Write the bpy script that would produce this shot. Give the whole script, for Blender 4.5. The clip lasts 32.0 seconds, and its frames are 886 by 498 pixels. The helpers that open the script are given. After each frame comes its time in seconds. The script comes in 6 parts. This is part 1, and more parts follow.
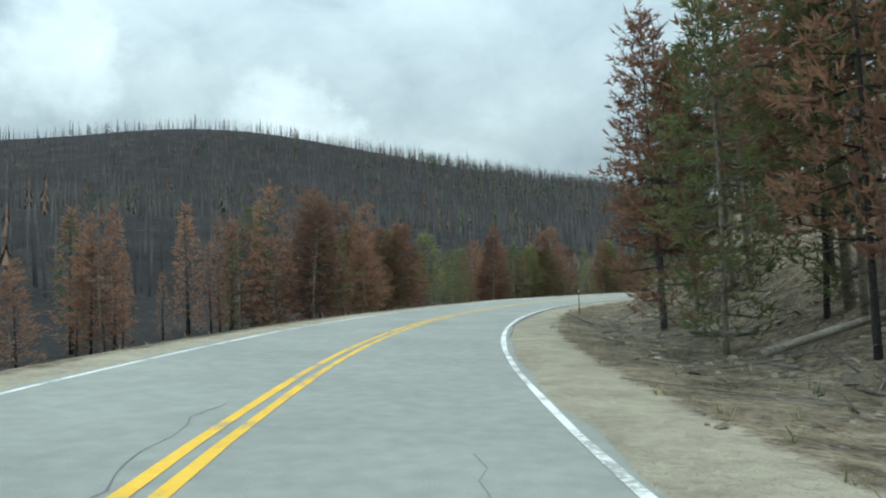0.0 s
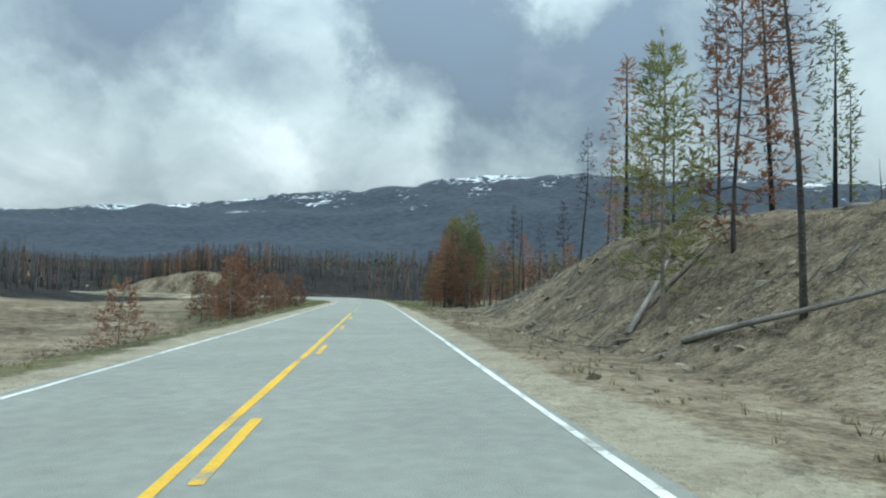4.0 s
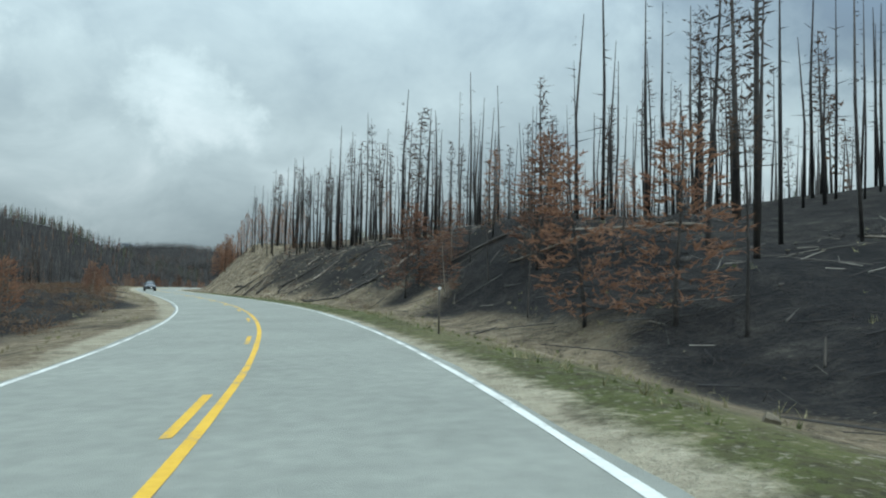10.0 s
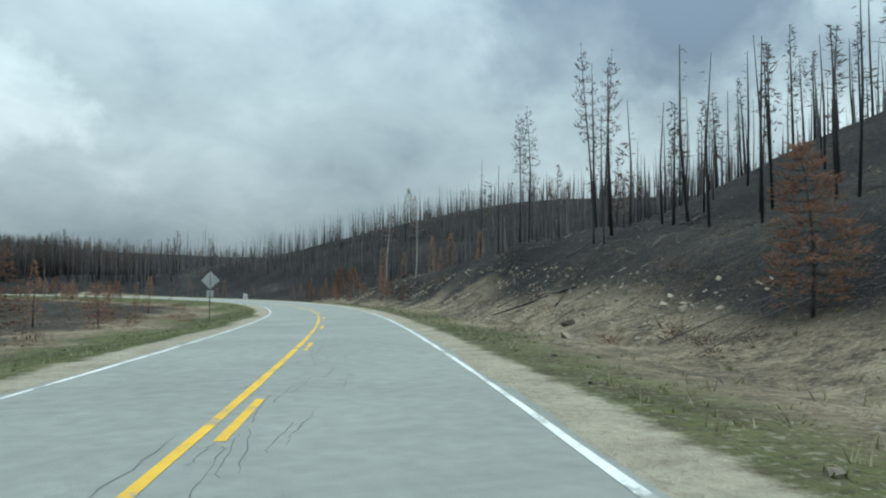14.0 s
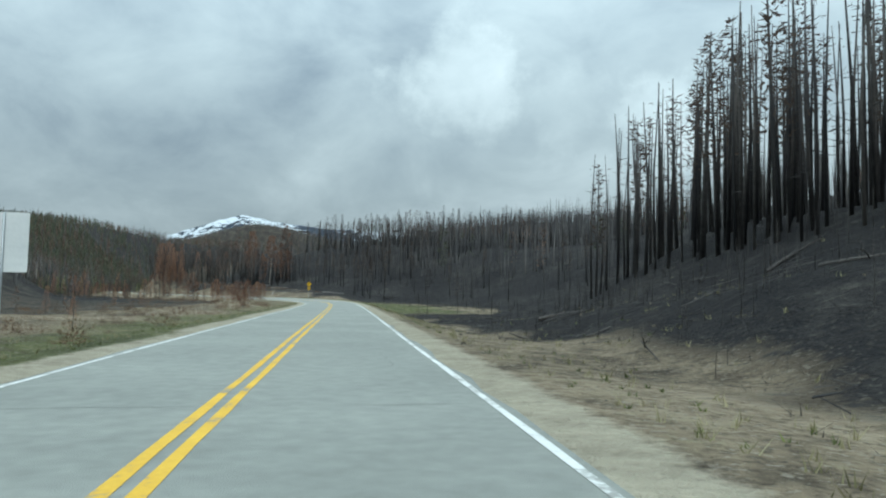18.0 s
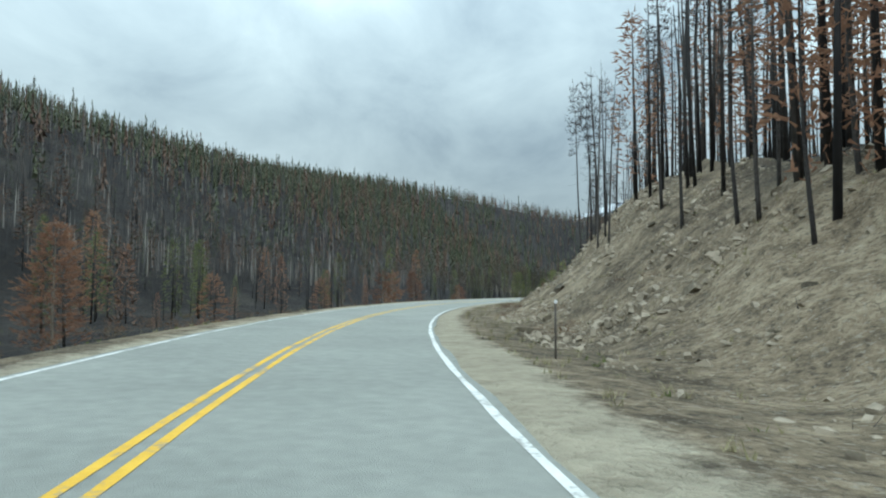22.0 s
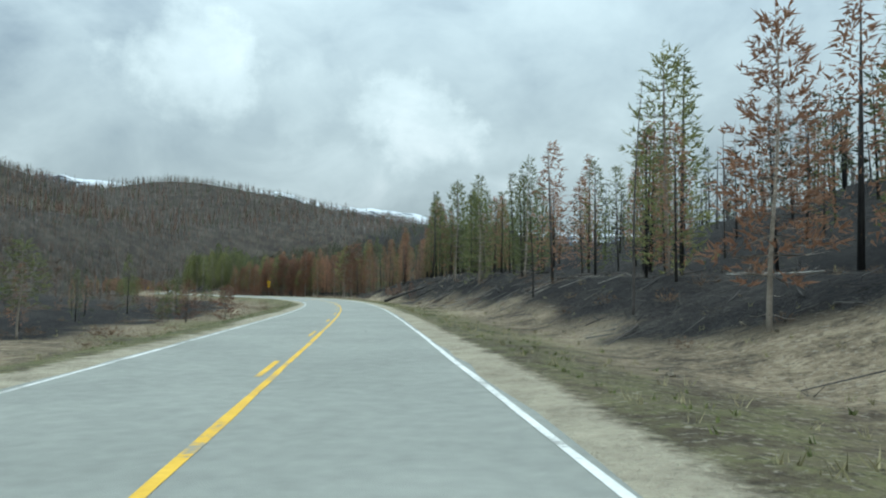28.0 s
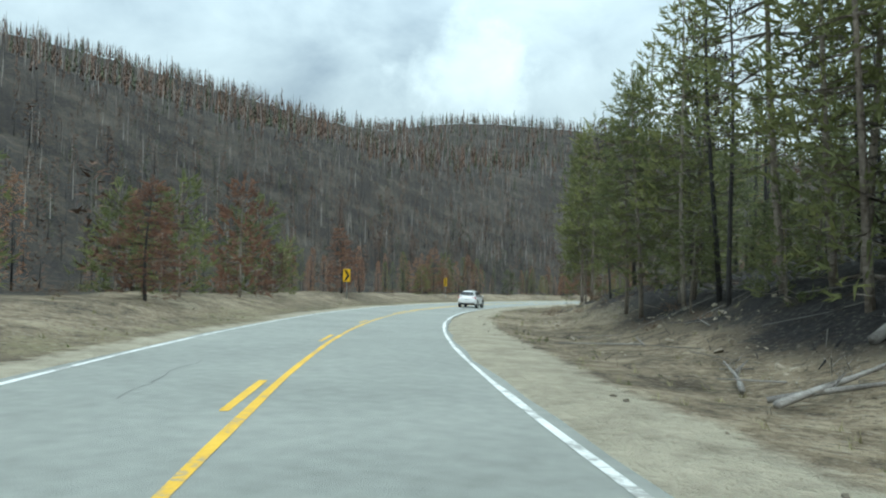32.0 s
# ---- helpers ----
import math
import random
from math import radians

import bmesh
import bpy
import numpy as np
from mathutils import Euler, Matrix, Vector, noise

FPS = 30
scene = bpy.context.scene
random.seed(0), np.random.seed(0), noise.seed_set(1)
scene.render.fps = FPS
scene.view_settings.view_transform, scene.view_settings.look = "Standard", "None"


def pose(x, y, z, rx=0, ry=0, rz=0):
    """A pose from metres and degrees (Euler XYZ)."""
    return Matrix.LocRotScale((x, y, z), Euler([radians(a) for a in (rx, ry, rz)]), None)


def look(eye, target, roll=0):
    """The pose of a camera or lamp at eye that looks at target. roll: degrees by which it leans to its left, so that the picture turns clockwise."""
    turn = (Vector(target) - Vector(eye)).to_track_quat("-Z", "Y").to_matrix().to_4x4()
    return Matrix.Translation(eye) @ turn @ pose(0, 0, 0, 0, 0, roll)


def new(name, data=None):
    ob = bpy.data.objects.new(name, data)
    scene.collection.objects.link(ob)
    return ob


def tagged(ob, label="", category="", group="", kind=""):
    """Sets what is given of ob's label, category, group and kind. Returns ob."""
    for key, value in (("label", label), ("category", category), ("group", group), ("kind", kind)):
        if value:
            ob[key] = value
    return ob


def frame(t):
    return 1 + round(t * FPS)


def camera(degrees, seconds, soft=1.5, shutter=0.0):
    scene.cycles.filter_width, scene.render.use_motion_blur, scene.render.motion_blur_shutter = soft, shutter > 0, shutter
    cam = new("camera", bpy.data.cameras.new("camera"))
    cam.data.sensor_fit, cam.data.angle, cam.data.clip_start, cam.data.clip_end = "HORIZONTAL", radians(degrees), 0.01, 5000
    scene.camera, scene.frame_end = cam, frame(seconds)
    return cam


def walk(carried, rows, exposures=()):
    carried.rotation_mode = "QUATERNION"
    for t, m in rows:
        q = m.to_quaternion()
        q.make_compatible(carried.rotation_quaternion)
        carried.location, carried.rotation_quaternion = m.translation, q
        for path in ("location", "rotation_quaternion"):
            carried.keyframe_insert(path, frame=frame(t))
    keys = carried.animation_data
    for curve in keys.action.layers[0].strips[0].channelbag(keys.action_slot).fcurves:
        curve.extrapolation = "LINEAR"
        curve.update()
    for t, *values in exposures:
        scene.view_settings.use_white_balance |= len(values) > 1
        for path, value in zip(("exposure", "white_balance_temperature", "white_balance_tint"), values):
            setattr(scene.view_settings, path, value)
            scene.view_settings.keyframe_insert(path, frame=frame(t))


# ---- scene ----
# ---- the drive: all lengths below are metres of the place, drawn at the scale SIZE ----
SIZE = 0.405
LENS = 62.03
EYE = 1.5            # eye above the road

# turn to the left in degrees over each half second, from -1.5 s to 36 s
TURNS = [-11.99, -13.03, -13.69, -15.17, -13.92, -17.57, -12.04, -3.72, -1.00, 0.23, 0.30, -0.26, -0.08, 1.70, 8.40, 12.07, 8.41, 3.50,
         1.35, -0.36, 1.40, 6.83, 11.89, 9.35, 7.23, 1.63, -2.79, -11.67, -11.16, -3.32, -0.77, 3.13, 7.87, 8.18, 6.95, 6.00,
         6.00, 5.98, 4.73, 0.97, 1.64, 4.01, 11.46, 10.30, 2.27, -1.08, -1.74, -7.36, -8.50, -9.61, -9.24, -8.66, -3.75, 0.20,
         -0.45, -0.40, -0.28, -0.29, 0.39, 1.32, 3.82, 6.25, 6.14, 5.33, 0.84, -0.25, -2.58, -8.92, -12.25, -11.91, -9.00, -4.00,
         0.00, 0.00, 0.00]
TURN_T = np.arange(len(TURNS) + 1) * 0.5 - 1.5
TURN_SUM = np.concatenate([[0], np.cumsum(TURNS)])
TURN_SUM = TURN_SUM - np.interp(0, TURN_T, TURN_SUM) + 0.288
# pace along the road in metres a second
PACE = [(-2, 66), (0, 68), (2, 71), (3.5, 77), (5, 80), (7, 76), (8.3, 81), (9.5, 75), (11, 79), (12.2, 76), (14, 84),
        (18, 86), (20, 87), (22, 80), (23.5, 78), (25, 88), (27, 92), (29, 94), (30.5, 94.5), (31, 93), (32, 82), (37, 80)]
# how far the camera looks to the right of the way ahead, in degrees
ASIDE = [(-2, 5.61), (0, 4.94), (1, 5.36), (2, 4.86), (3.5, 4.87), (5, 6.16), (6, 5.89), (7, 7.79), (8, 6.48), (9, 5.78), (10, 6.63), (11, 6.98), (12, 7.12), (13, 4.70),
         (14, 5.70), (15, 5.73), (16.5, 7.44), (18, 6.85), (19, 5.49), (20, 6.76), (21, 6.44), (22, 6.36), (23, 5.93), (24, 5.80), (25, 6.33), (26, 5.85), (27.5, 6.07), (29, 5.25),
         (30, 6.78), (31, 6.23), (32, 6.73), (34, 6.75), (37, 6.60)]
# nod of the camera and its lean beyond that of the road, in degrees
NOD = [(-2, 3.30), (0, 3.09), (1, 2.99), (2, 3.62), (3.5, 3.30), (5, 3.86), (6, 3.70), (7, 2.91), (8, 3.48), (9, 3.64), (10, 3.02), (11, 3.48), (12, 3.03), (13, 3.22),
       (14, 3.49), (15, 3.57), (16.5, 3.30), (18, 3.65), (19, 3.04), (20, 3.83), (21, 3.56), (22, 3.23), (23, 2.81), (24, 3.15), (25, 3.39), (26, 3.58), (27.5, 3.30), (29, 3.60),
       (30, 3.84), (31, 3.27), (32, 3.34), (34, 3.30), (37, 3.30)]
SWAY = [(-2, 0.00), (0, 0.91), (1, 0.77), (2, 0.44), (3.5, 0.00), (5, 0.60), (6, -0.99), (7, -0.10), (8, 0.06), (9, 0.12), (10, -1.57), (11, -0.66), (12, 0.88), (13, -0.27),
        (14, -0.20), (15, -0.62), (16.5, -0.00), (18, 0.37), (19, 0.07), (20, -0.04), (21, 0.18), (22, 0.59), (23, 0.71), (24, 1.01), (25, -0.99), (26, 0.10), (27.5, -0.00), (29, -0.42),
        (30, -0.73), (31, -0.57), (32, 1.53), (34, 0.00), (37, 0.00)]


def glide(x, xs, ys):
    """Cubic through the given values, without overshoot at the ends."""
    xs, ys, x = np.asarray(xs, float), np.asarray(ys, float), np.asarray(x, float)
    m = np.gradient(ys, xs)
    i = np.clip(np.searchsorted(xs, x, "right") - 1, 0, len(xs) - 2)
    h = xs[i + 1] - xs[i]
    u = np.clip((x - xs[i]) / h, 0, 1)
    return ((2 * u**3 - 3 * u**2 + 1) * ys[i] + (u**3 - 2 * u**2 + u) * h * m[i]
            + (-2 * u**3 + 3 * u**2) * ys[i + 1] + (u**3 - u**2) * h * m[i + 1])


WAY_T = np.arange(-1.2, 35.5, 0.01)
CAM_YAW = glide(WAY_T, TURN_T, TURN_SUM)
HEADING = CAM_YAW + glide(WAY_T, *zip(*ASIDE))
RATE = np.gradient(HEADING, WAY_T)
RATE = np.convolve(np.pad(RATE, 20, "edge"), np.ones(41) / 41, "valid")
LEAN = np.clip(0.4 + 0.10 * RATE, -2.6, 3.0)
NODS = glide(WAY_T, *zip(*NOD))
ROLL = LEAN + glide(WAY_T, *zip(*SWAY))
SPEED = glide(WAY_T, *zip(*PACE))
STEP = np.cumsum(np.stack([-np.sin(np.radians(HEADING)), np.cos(np.radians(HEADING))], 1) * SPEED[:, None] * 0.01, 0)
AT0 = int(np.argmin(abs(WAY_T)))
WAY = STEP - STEP[AT0]
ALONG = np.cumsum(SPEED) * 0.01
ALONG = ALONG - ALONG[AT0]

# the way resampled by the metre
S_ALL = np.arange(math.ceil(ALONG[0]), math.floor(ALONG[-1]), 1.0)
PX, PY = np.interp(S_ALL, ALONG, WAY[:, 0]), np.interp(S_ALL, ALONG, WAY[:, 1])
PH = np.radians(np.interp(S_ALL, ALONG, HEADING))
PB = np.tan(np.radians(np.interp(S_ALL, ALONG, LEAN)))
PT = np.interp(S_ALL, ALONG, WAY_T)


def dist_at(t):
    return float(np.interp(t, WAY_T, ALONG))


def cam_at(t):
    """x, y, z, yaw, pitch, lean of the camera, in metres and degrees."""
    return (*(float(np.interp(t, WAY_T, WAY[:, k])) for k in (0, 1)), EYE, *(float(np.interp(t, WAY_T, v)) for v in (CAM_YAW, NODS, ROLL)))


cam = camera(LENS, 32.0, soft=2.1)
ROWS = []
for k in range(0, 321):
    x, y, z, yaw, pitch, lean = cam_at(k / 10)
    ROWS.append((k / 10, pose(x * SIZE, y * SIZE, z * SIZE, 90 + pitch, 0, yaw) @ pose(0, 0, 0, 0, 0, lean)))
walk(cam, ROWS, exposures=[(t, e, 6000 if t < 17 else 5900 if t < 25 else 5960, 2) for t, e in ((0, .16), (2, .16), (4.5, .08), (6, -.07), (10, -.03), (18, -.05), (20, 0), (21, .08), (22, .13), (23, .04), (24, -.12), (26, 0), (29, .08), (30, .15), (31, .27), (32, .27))])

# ---- world: broken overcast, brighter overhead ----
SUN_EL, SUN_AZ = radians(48), radians(150)
world = bpy.data.worlds.new("sky")
scene.world = world
world.use_nodes = True
wn, wl = world.node_tree.nodes, world.node_tree.links
wn.clear()


def wnode(kind, **inputs):
    n = wn.new(kind)
    for key, v in inputs.items():
        n.inputs[key].default_value = v
    return n


def wmath(op, a, b=None, c=None):
    n = wn.new("ShaderNodeMath")
    n.operation = op
    for i, v in enumerate((a, b, c)):
        if v is None:
            continue
        if isinstance(v, (int, float)):
            n.inputs[i].default_value = v
        else:
            wl.new(v, n.inputs[i])
    return n.outputs[0]


tc = wn.new("ShaderNodeTexCoord")
sep = wn.new("ShaderNodeSeparateXYZ")
wl.new(tc.outputs["Generated"], sep.inputs[0])
up = wmath("MAXIMUM", sep.outputs[2], 0.0)
lift = wmath("ADD", up, 0.5)
comb = wn.new("ShaderNodeCombineXYZ")
wl.new(wmath("DIVIDE", sep.outputs[0], lift), comb.inputs[0])
wl.new(wmath("DIVIDE", sep.outputs[1], lift), comb.inputs[1])
big = wnode("ShaderNodeTexNoise", Scale=1.35, Detail=5.0, Roughness=0.48, Distortion=0.25)
small = wnode("ShaderNodeTexNoise", Scale=4.4, Detail=8.0, Roughness=0.58, Distortion=0.35)
shift = wn.new("ShaderNodeVectorMath")
shift.operation = "ADD"
shift.inputs[1].default_value = (3.1, 7.7, 0.0)
wl.new(comb.outputs[0], shift.inputs[0])
wl.new(shift.outputs[0], big.inputs["Vector"])
wl.new(comb.outputs[0], small.inputs["Vector"])
cloud = wmath("ADD", wmath("ADD", wmath("MULTIPLY", big.outputs["Fac"], 0.48), wmath("MULTIPLY", small.outputs["Fac"], 0.30)), 0.115)
# cloud masses that stand out: azimuth to the left, elevation, radius in degrees, darker (-) or lighter (+)
ripple = wnode("ShaderNodeTexNoise", Scale=5.5, Detail=7.0, Roughness=0.62)
wl.new(tc.outputs["Generated"], ripple.inputs["Vector"])
bent = wn.new("ShaderNodeVectorMath")
bent.operation = "MULTIPLY_ADD"
bent.inputs[1].default_value = (0.30, 0.30, 0.22)
wl.new(ripple.outputs["Color"], bent.inputs[0])
back = wn.new("ShaderNodeVectorMath")
back.operation = "SUBTRACT"
back.inputs[1].default_value = (0.15, 0.15, 0.11)
wl.new(tc.outputs["Generated"], back.inputs[0])
wl.new(back.outputs[0], bent.inputs[2])
straight = wn.new("ShaderNodeVectorMath")
straight.operation = "NORMALIZE"
wl.new(bent.outputs[0], straight.inputs[0])
for az, rise, wide, tone in ((-56, 18, 6, -.085), (-63, 21, 7, -.14), (-71, 18, 8, -.14), (-81, 16, 8, -.13), (-66, 11.5, 4, -.08), (-86, 25, 9, -.07), (-50, 14, 5, .09), (-59, 9, 3.5, .05), (-42, 18, 8, -.12), (-32, 20, 8, -.10),
                             (-74, 23, 3, .09), (-46, 9.5, 4, .10), (-40, 12, 3.5, .07), (-70, 9.5, 3, .06), (-79, 10, 3.5, .07), (-52, 22, 4, .08), (-20, 21, 9, -.04), (-33, 11, 5, .05), (29, 16, 3.6, .11), (12, 13.2, 3.2, .09), (20, 14.5, 3, .05), (52, 17, 10, -.07), (36, 23, 8, -.04), (2, 20, 8, -.03), (60, 22, 8, .02)):
    aim = wn.new("ShaderNodeVectorMath")
    aim.operation = "DOT_PRODUCT"
    ca, ce = radians(az), radians(rise)
    aim.inputs[1].default_value = (-math.sin(ca) * math.cos(ce), math.cos(ca) * math.cos(ce), math.sin(ce))
    wl.new(straight.outputs[0], aim.inputs[0])
    near = wn.new("ShaderNodeMapRange")
    near.interpolation_type = "SMOOTHSTEP"
    wl.new(aim.outputs["Value"], near.inputs[0])
    near.inputs[1].default_value, near.inputs[2].default_value = math.cos(radians(wide * 1.5)), math.cos(radians(wide * 0.45))
    near.inputs[3].default_value, near.inputs[4].default_value = 0.0, tone
    cloud = wmath("ADD", cloud, near.outputs[0])
ramp = wn.new("ShaderNodeValToRGB")
wl.new(cloud, ramp.inputs[0])
el = ramp.color_ramp.elements
el[0].position, el[0].color = 0.28, (0.20, 0.245, 0.29, 1)
el[1].position, el[1].color = 0.70, (0.98, 1.04, 1.05, 1)
for p, c in ((0.36, (0.30, 0.365, 0.415, 1)), (0.44, (0.435, 0.51, 0.545, 1)), (0.51, (0.53, 0.61, 0.635, 1)), (0.58, (0.66, 0.745, 0.765, 1))):
    e = ramp.color_ramp.elements.new(p)
    e.color = c
skytex = wn.new("ShaderNodeTexSky")
skytex.sky_type = "NISHITA"
skytex.sun_disc = False
skytex.sun_elevation, skytex.sun_rotation = SUN_EL, SUN_AZ
skyb = wnode("ShaderNodeMix")
skyb.data_type = "RGBA"
clear = wn.new("ShaderNodeMapRange")
wl.new(cloud, clear.inputs[0])
clear.inputs[1].default_value, clear.inputs[2].default_value, clear.inputs[3].default_value, clear.inputs[4].default_value = 0.24, 0.36, 0.8, 1.0
scaled = wn.new("ShaderNodeVectorMath")
scaled.operation = "SCALE"
scaled.inputs["Scale"].default_value = 0.11
wl.new(skytex.outputs[0], scaled.inputs[0])
wl.new(clear.outputs[0], skyb.inputs[0])
wl.new(scaled.outputs[0], skyb.inputs[6])
wl.new(ramp.outputs[0], skyb.inputs[7])
# overcast brightness rises from the horizon to the zenith
gain = wmath("MULTIPLY", wmath("ADD", wmath("MULTIPLY", up, 2.75), 0.45), 1.0)
bg = wn.new("ShaderNodeBackground")
wl.new(skyb.outputs[2], bg.inputs["Color"])
wl.new(gain, bg.inputs["Strength"])
wout = wn.new("ShaderNodeOutputWorld")
wl.new(bg.outputs[0], wout.inputs[0])

sun = new("sun", bpy.data.lights.new("sun", "SUN"))
sun.data.energy, sun.data.angle, sun.data.color = 1.2, radians(14), (1.0, 0.96, 0.9)
sun.matrix_world = look((-math.sin(SUN_AZ) * -50, math.cos(SUN_AZ) * 50, 60), (0, 0, 0))


# ---- materials ----
def material(name, stops, scale=3.0, rough=0.85, bump=0.3, bump_scale=None, metal=0.0, vary=0.0, island=0.0, fine=0.35):
    """A surface whose colour runs through stops by noise at two scales, with fine relief."""
    m = bpy.data.materials.new(name)
    m.use_nodes = True
    n, l = m.node_tree.nodes, m.node_tree.links
    b = n["Principled BSDF"]
    b.inputs["Roughness"].default_value, b.inputs["Metallic"].default_value = rough, metal
    b.inputs["Specular IOR Level"].default_value = 0.25
    t = n.new("ShaderNodeTexCoord")
    n1, n2 = n.new("ShaderNodeTexNoise"), n.new("ShaderNodeTexNoise")
    n1.inputs["Scale"].default_value, n1.inputs["Detail"].default_value = scale * 0.17, 4
    n2.inputs["Scale"].default_value, n2.inputs["Detail"].default_value = scale * 2.0, 5
    for k in (n1, n2):
        l.new(t.outputs["Object"], k.inputs["Vector"])
    mix = n.new("ShaderNodeMath")
    mix.operation = "MULTIPLY_ADD"
    l.new(n2.outputs["Fac"], mix.inputs[0])
    mix.inputs[1].default_value = fine
    mul = n.new("ShaderNodeMath")
    mul.operation = "MULTIPLY"
    mul.inputs[1].default_value = 1 - fine
    l.new(n1.outputs["Fac"], mul.inputs[0])
    l.new(mul.outputs[0], mix.inputs[2])
    value = mix.outputs[0]
    if vary or island:
        src = n.new("ShaderNodeObjectInfo").outputs["Random"] if vary else n.new("ShaderNodeNewGeometry").outputs["Random Per Island"]
        mr = n.new("ShaderNodeMath")
        mr.operation = "MULTIPLY_ADD"
        l.new(src, mr.inputs[0])
        mr.inputs[1].default_value = vary or island
        ad = n.new("ShaderNodeMath")
        ad.operation = "SUBTRACT"
        l.new(value, ad.inputs[0])
        ad.inputs[1].default_value = (vary or island) / 2
        l.new(ad.outputs[0], mr.inputs[2])
        value = mr.outputs[0]
    r = n.new("ShaderNodeValToRGB")
    l.new(value, r.inputs[0])
    e = r.color_ramp.elements
    while len(e) < len(stops):
        e.new(0.5)
    for k, (p, c) in enumerate(stops):
        e[k].position, e[k].color = p, (*c, 1)
    l.new(r.outputs[0], b.inputs["Base Color"])
    if bump:
        bp = n.new("ShaderNodeBump")
        bp.inputs["Strength"].default_value, bp.inputs["Distance"].default_value = bump, 0.05
        nb = n.new("ShaderNodeTexNoise")
        nb.inputs["Scale"].default_value, nb.inputs["Detail"].default_value = bump_scale or scale * 4, 5
        l.new(t.outputs["Object"], nb.inputs["Vector"])
        l.new(nb.outputs["Fac"], bp.inputs["Height"])
        l.new(bp.outputs[0], b.inputs["Normal"])
    return m


M_PAINT_Y = material("yellow_road_paint", [(0.37, (0.27, 0.25, 0.19)), (0.46, (0.60, 0.36, 0.035)), (0.7, (0.72, 0.46, 0.05))], 6, 0.7, 0.2)
M_PAINT_W = material("white_road_paint", [(0.40, (0.30, 0.30, 0.28)), (0.48, (0.60, 0.61, 0.59)), (0.7, (0.74, 0.75, 0.73))], 6, 0.7, 0.2)
M_CRACK = material("tar_crack", [(0.3, (0.095, 0.095, 0.093)), (0.7, (0.16, 0.16, 0.155))], 8, 0.8, 0.2)
M_BARK = material("pine_bark", [(0.3, (0.13, 0.105, 0.082)), (0.5, (0.25, 0.215, 0.178)), (0.7, (0.38, 0.335, 0.285))], 5, 0.9, 0.8, 18, vary=0.25)
M_CHAR = material("charred_bark", [(0.3, (0.026, 0.025, 0.025)), (0.5, (0.052, 0.048, 0.046)), (0.72, (0.13, 0.118, 0.108))], 3, 0.85, 0.8, 16, vary=0.3)
M_SILVER = material("silver_dead_wood", [(0.3, (0.14, 0.13, 0.12)), (0.5, (0.27, 0.255, 0.235)), (0.7, (0.42, 0.40, 0.37))], 5, 0.85, 0.6, 20, vary=0.25)
M_RED = material("scorched_needles", [(0.25, (0.115, 0.068, 0.052)), (0.5, (0.235, 0.130, 0.088)), (0.75, (0.36, 0.206, 0.128))], 3.5, 0.9, 0, vary=0.35)
M_GREEN = material("green_needles", [(0.25, (0.085, 0.100, 0.054)), (0.5, (0.168, 0.184, 0.080)), (0.75, (0.29, 0.29, 0.112))], 3.5, 0.85, 0, vary=0.30)
M_DARK = material("blackened_needles", [(0.25, (0.032, 0.029, 0.027)), (0.5, (0.072, 0.056, 0.047)), (0.75, (0.13, 0.088, 0.062))], 3.5, 0.9, 0, vary=0.35)
for m in (M_RED, M_GREEN, M_DARK):
    n, l = m.node_tree.nodes, m.node_tree.links
    b, t, mix = n["Principled BSDF"], n.new("ShaderNodeBsdfTranslucent"), n.new("ShaderNodeMixShader")
    l.new(b.inputs["Base Color"].links[0].from_socket, t.inputs["Color"])
    mix.inputs[0].default_value = 0.5
    l.new(b.outputs[0], mix.inputs[1])
    l.new(t.outputs[0], mix.inputs[2])
    l.new(mix.outputs[0], n["Material Output"].inputs["Surface"])
M_TWIG = material("bare_twigs", [(0.3, (0.035, 0.031, 0.029)), (0.7, (0.13, 0.12, 0.11))], 4, 0.9, 0, vary=0.3)
M_WOOD_BURNT = material("far_burnt_wood", [(0.25, (0.026, 0.026, 0.028)), (0.5, (0.044, 0.042, 0.042)), (0.8, (0.115, 0.108, 0.102))], 1.5, 0.9, 0, island=0.40)
M_WOOD_BLACK = material("near_burnt_wood", [(0.25, (0.024, 0.024, 0.026)), (0.5, (0.046, 0.043, 0.042)), (0.8, (0.12, 0.11, 0.10))], 1.5, 0.9, 0, island=0.35)
M_WOOD_RED = material("far_scorched_crowns", [(0.25, (0.066, 0.046, 0.038)), (0.5, (0.125, 0.080, 0.060)), (0.75, (0.19, 0.122, 0.082))], 1.2, 0.9, 0, island=0.35)
M_WOOD_GREEN = material("far_green_crowns", [(0.25, (0.042, 0.050, 0.035)), (0.5, (0.074, 0.084, 0.050)), (0.75, (0.125, 0.132, 0.075))], 1.2, 0.9, 0, island=0.35)
M_ROCK = material("tan_granite", [(0.3, (0.085, 0.074, 0.056)), (0.5, (0.185, 0.160, 0.120)), (0.7, (0.35, 0.305, 0.235))], 2.5, 0.9, 0.5, 14, vary=0.35)
M_TUFT = material("dry_grass", [(0.3, (0.13, 0.125, 0.06)), (0.5, (0.24, 0.22, 0.12)), (0.7, (0.38, 0.34, 0.21))], 1.2, 0.9, 0, island=0.3)
M_TUFTG = material("green_grass", [(0.3, (0.05, 0.065, 0.022)), (0.5, (0.10, 0.125, 0.04)), (0.7, (0.19, 0.20, 0.075))], 1.2, 0.9, 0, island=0.3)
M_SHRUB = material("dry_shrub", [(0.3, (0.055, 0.048, 0.036)), (0.5, (0.115, 0.098, 0.066)), (0.7, (0.20, 0.165, 0.105))], 1.2, 0.95, 0, island=0.3)
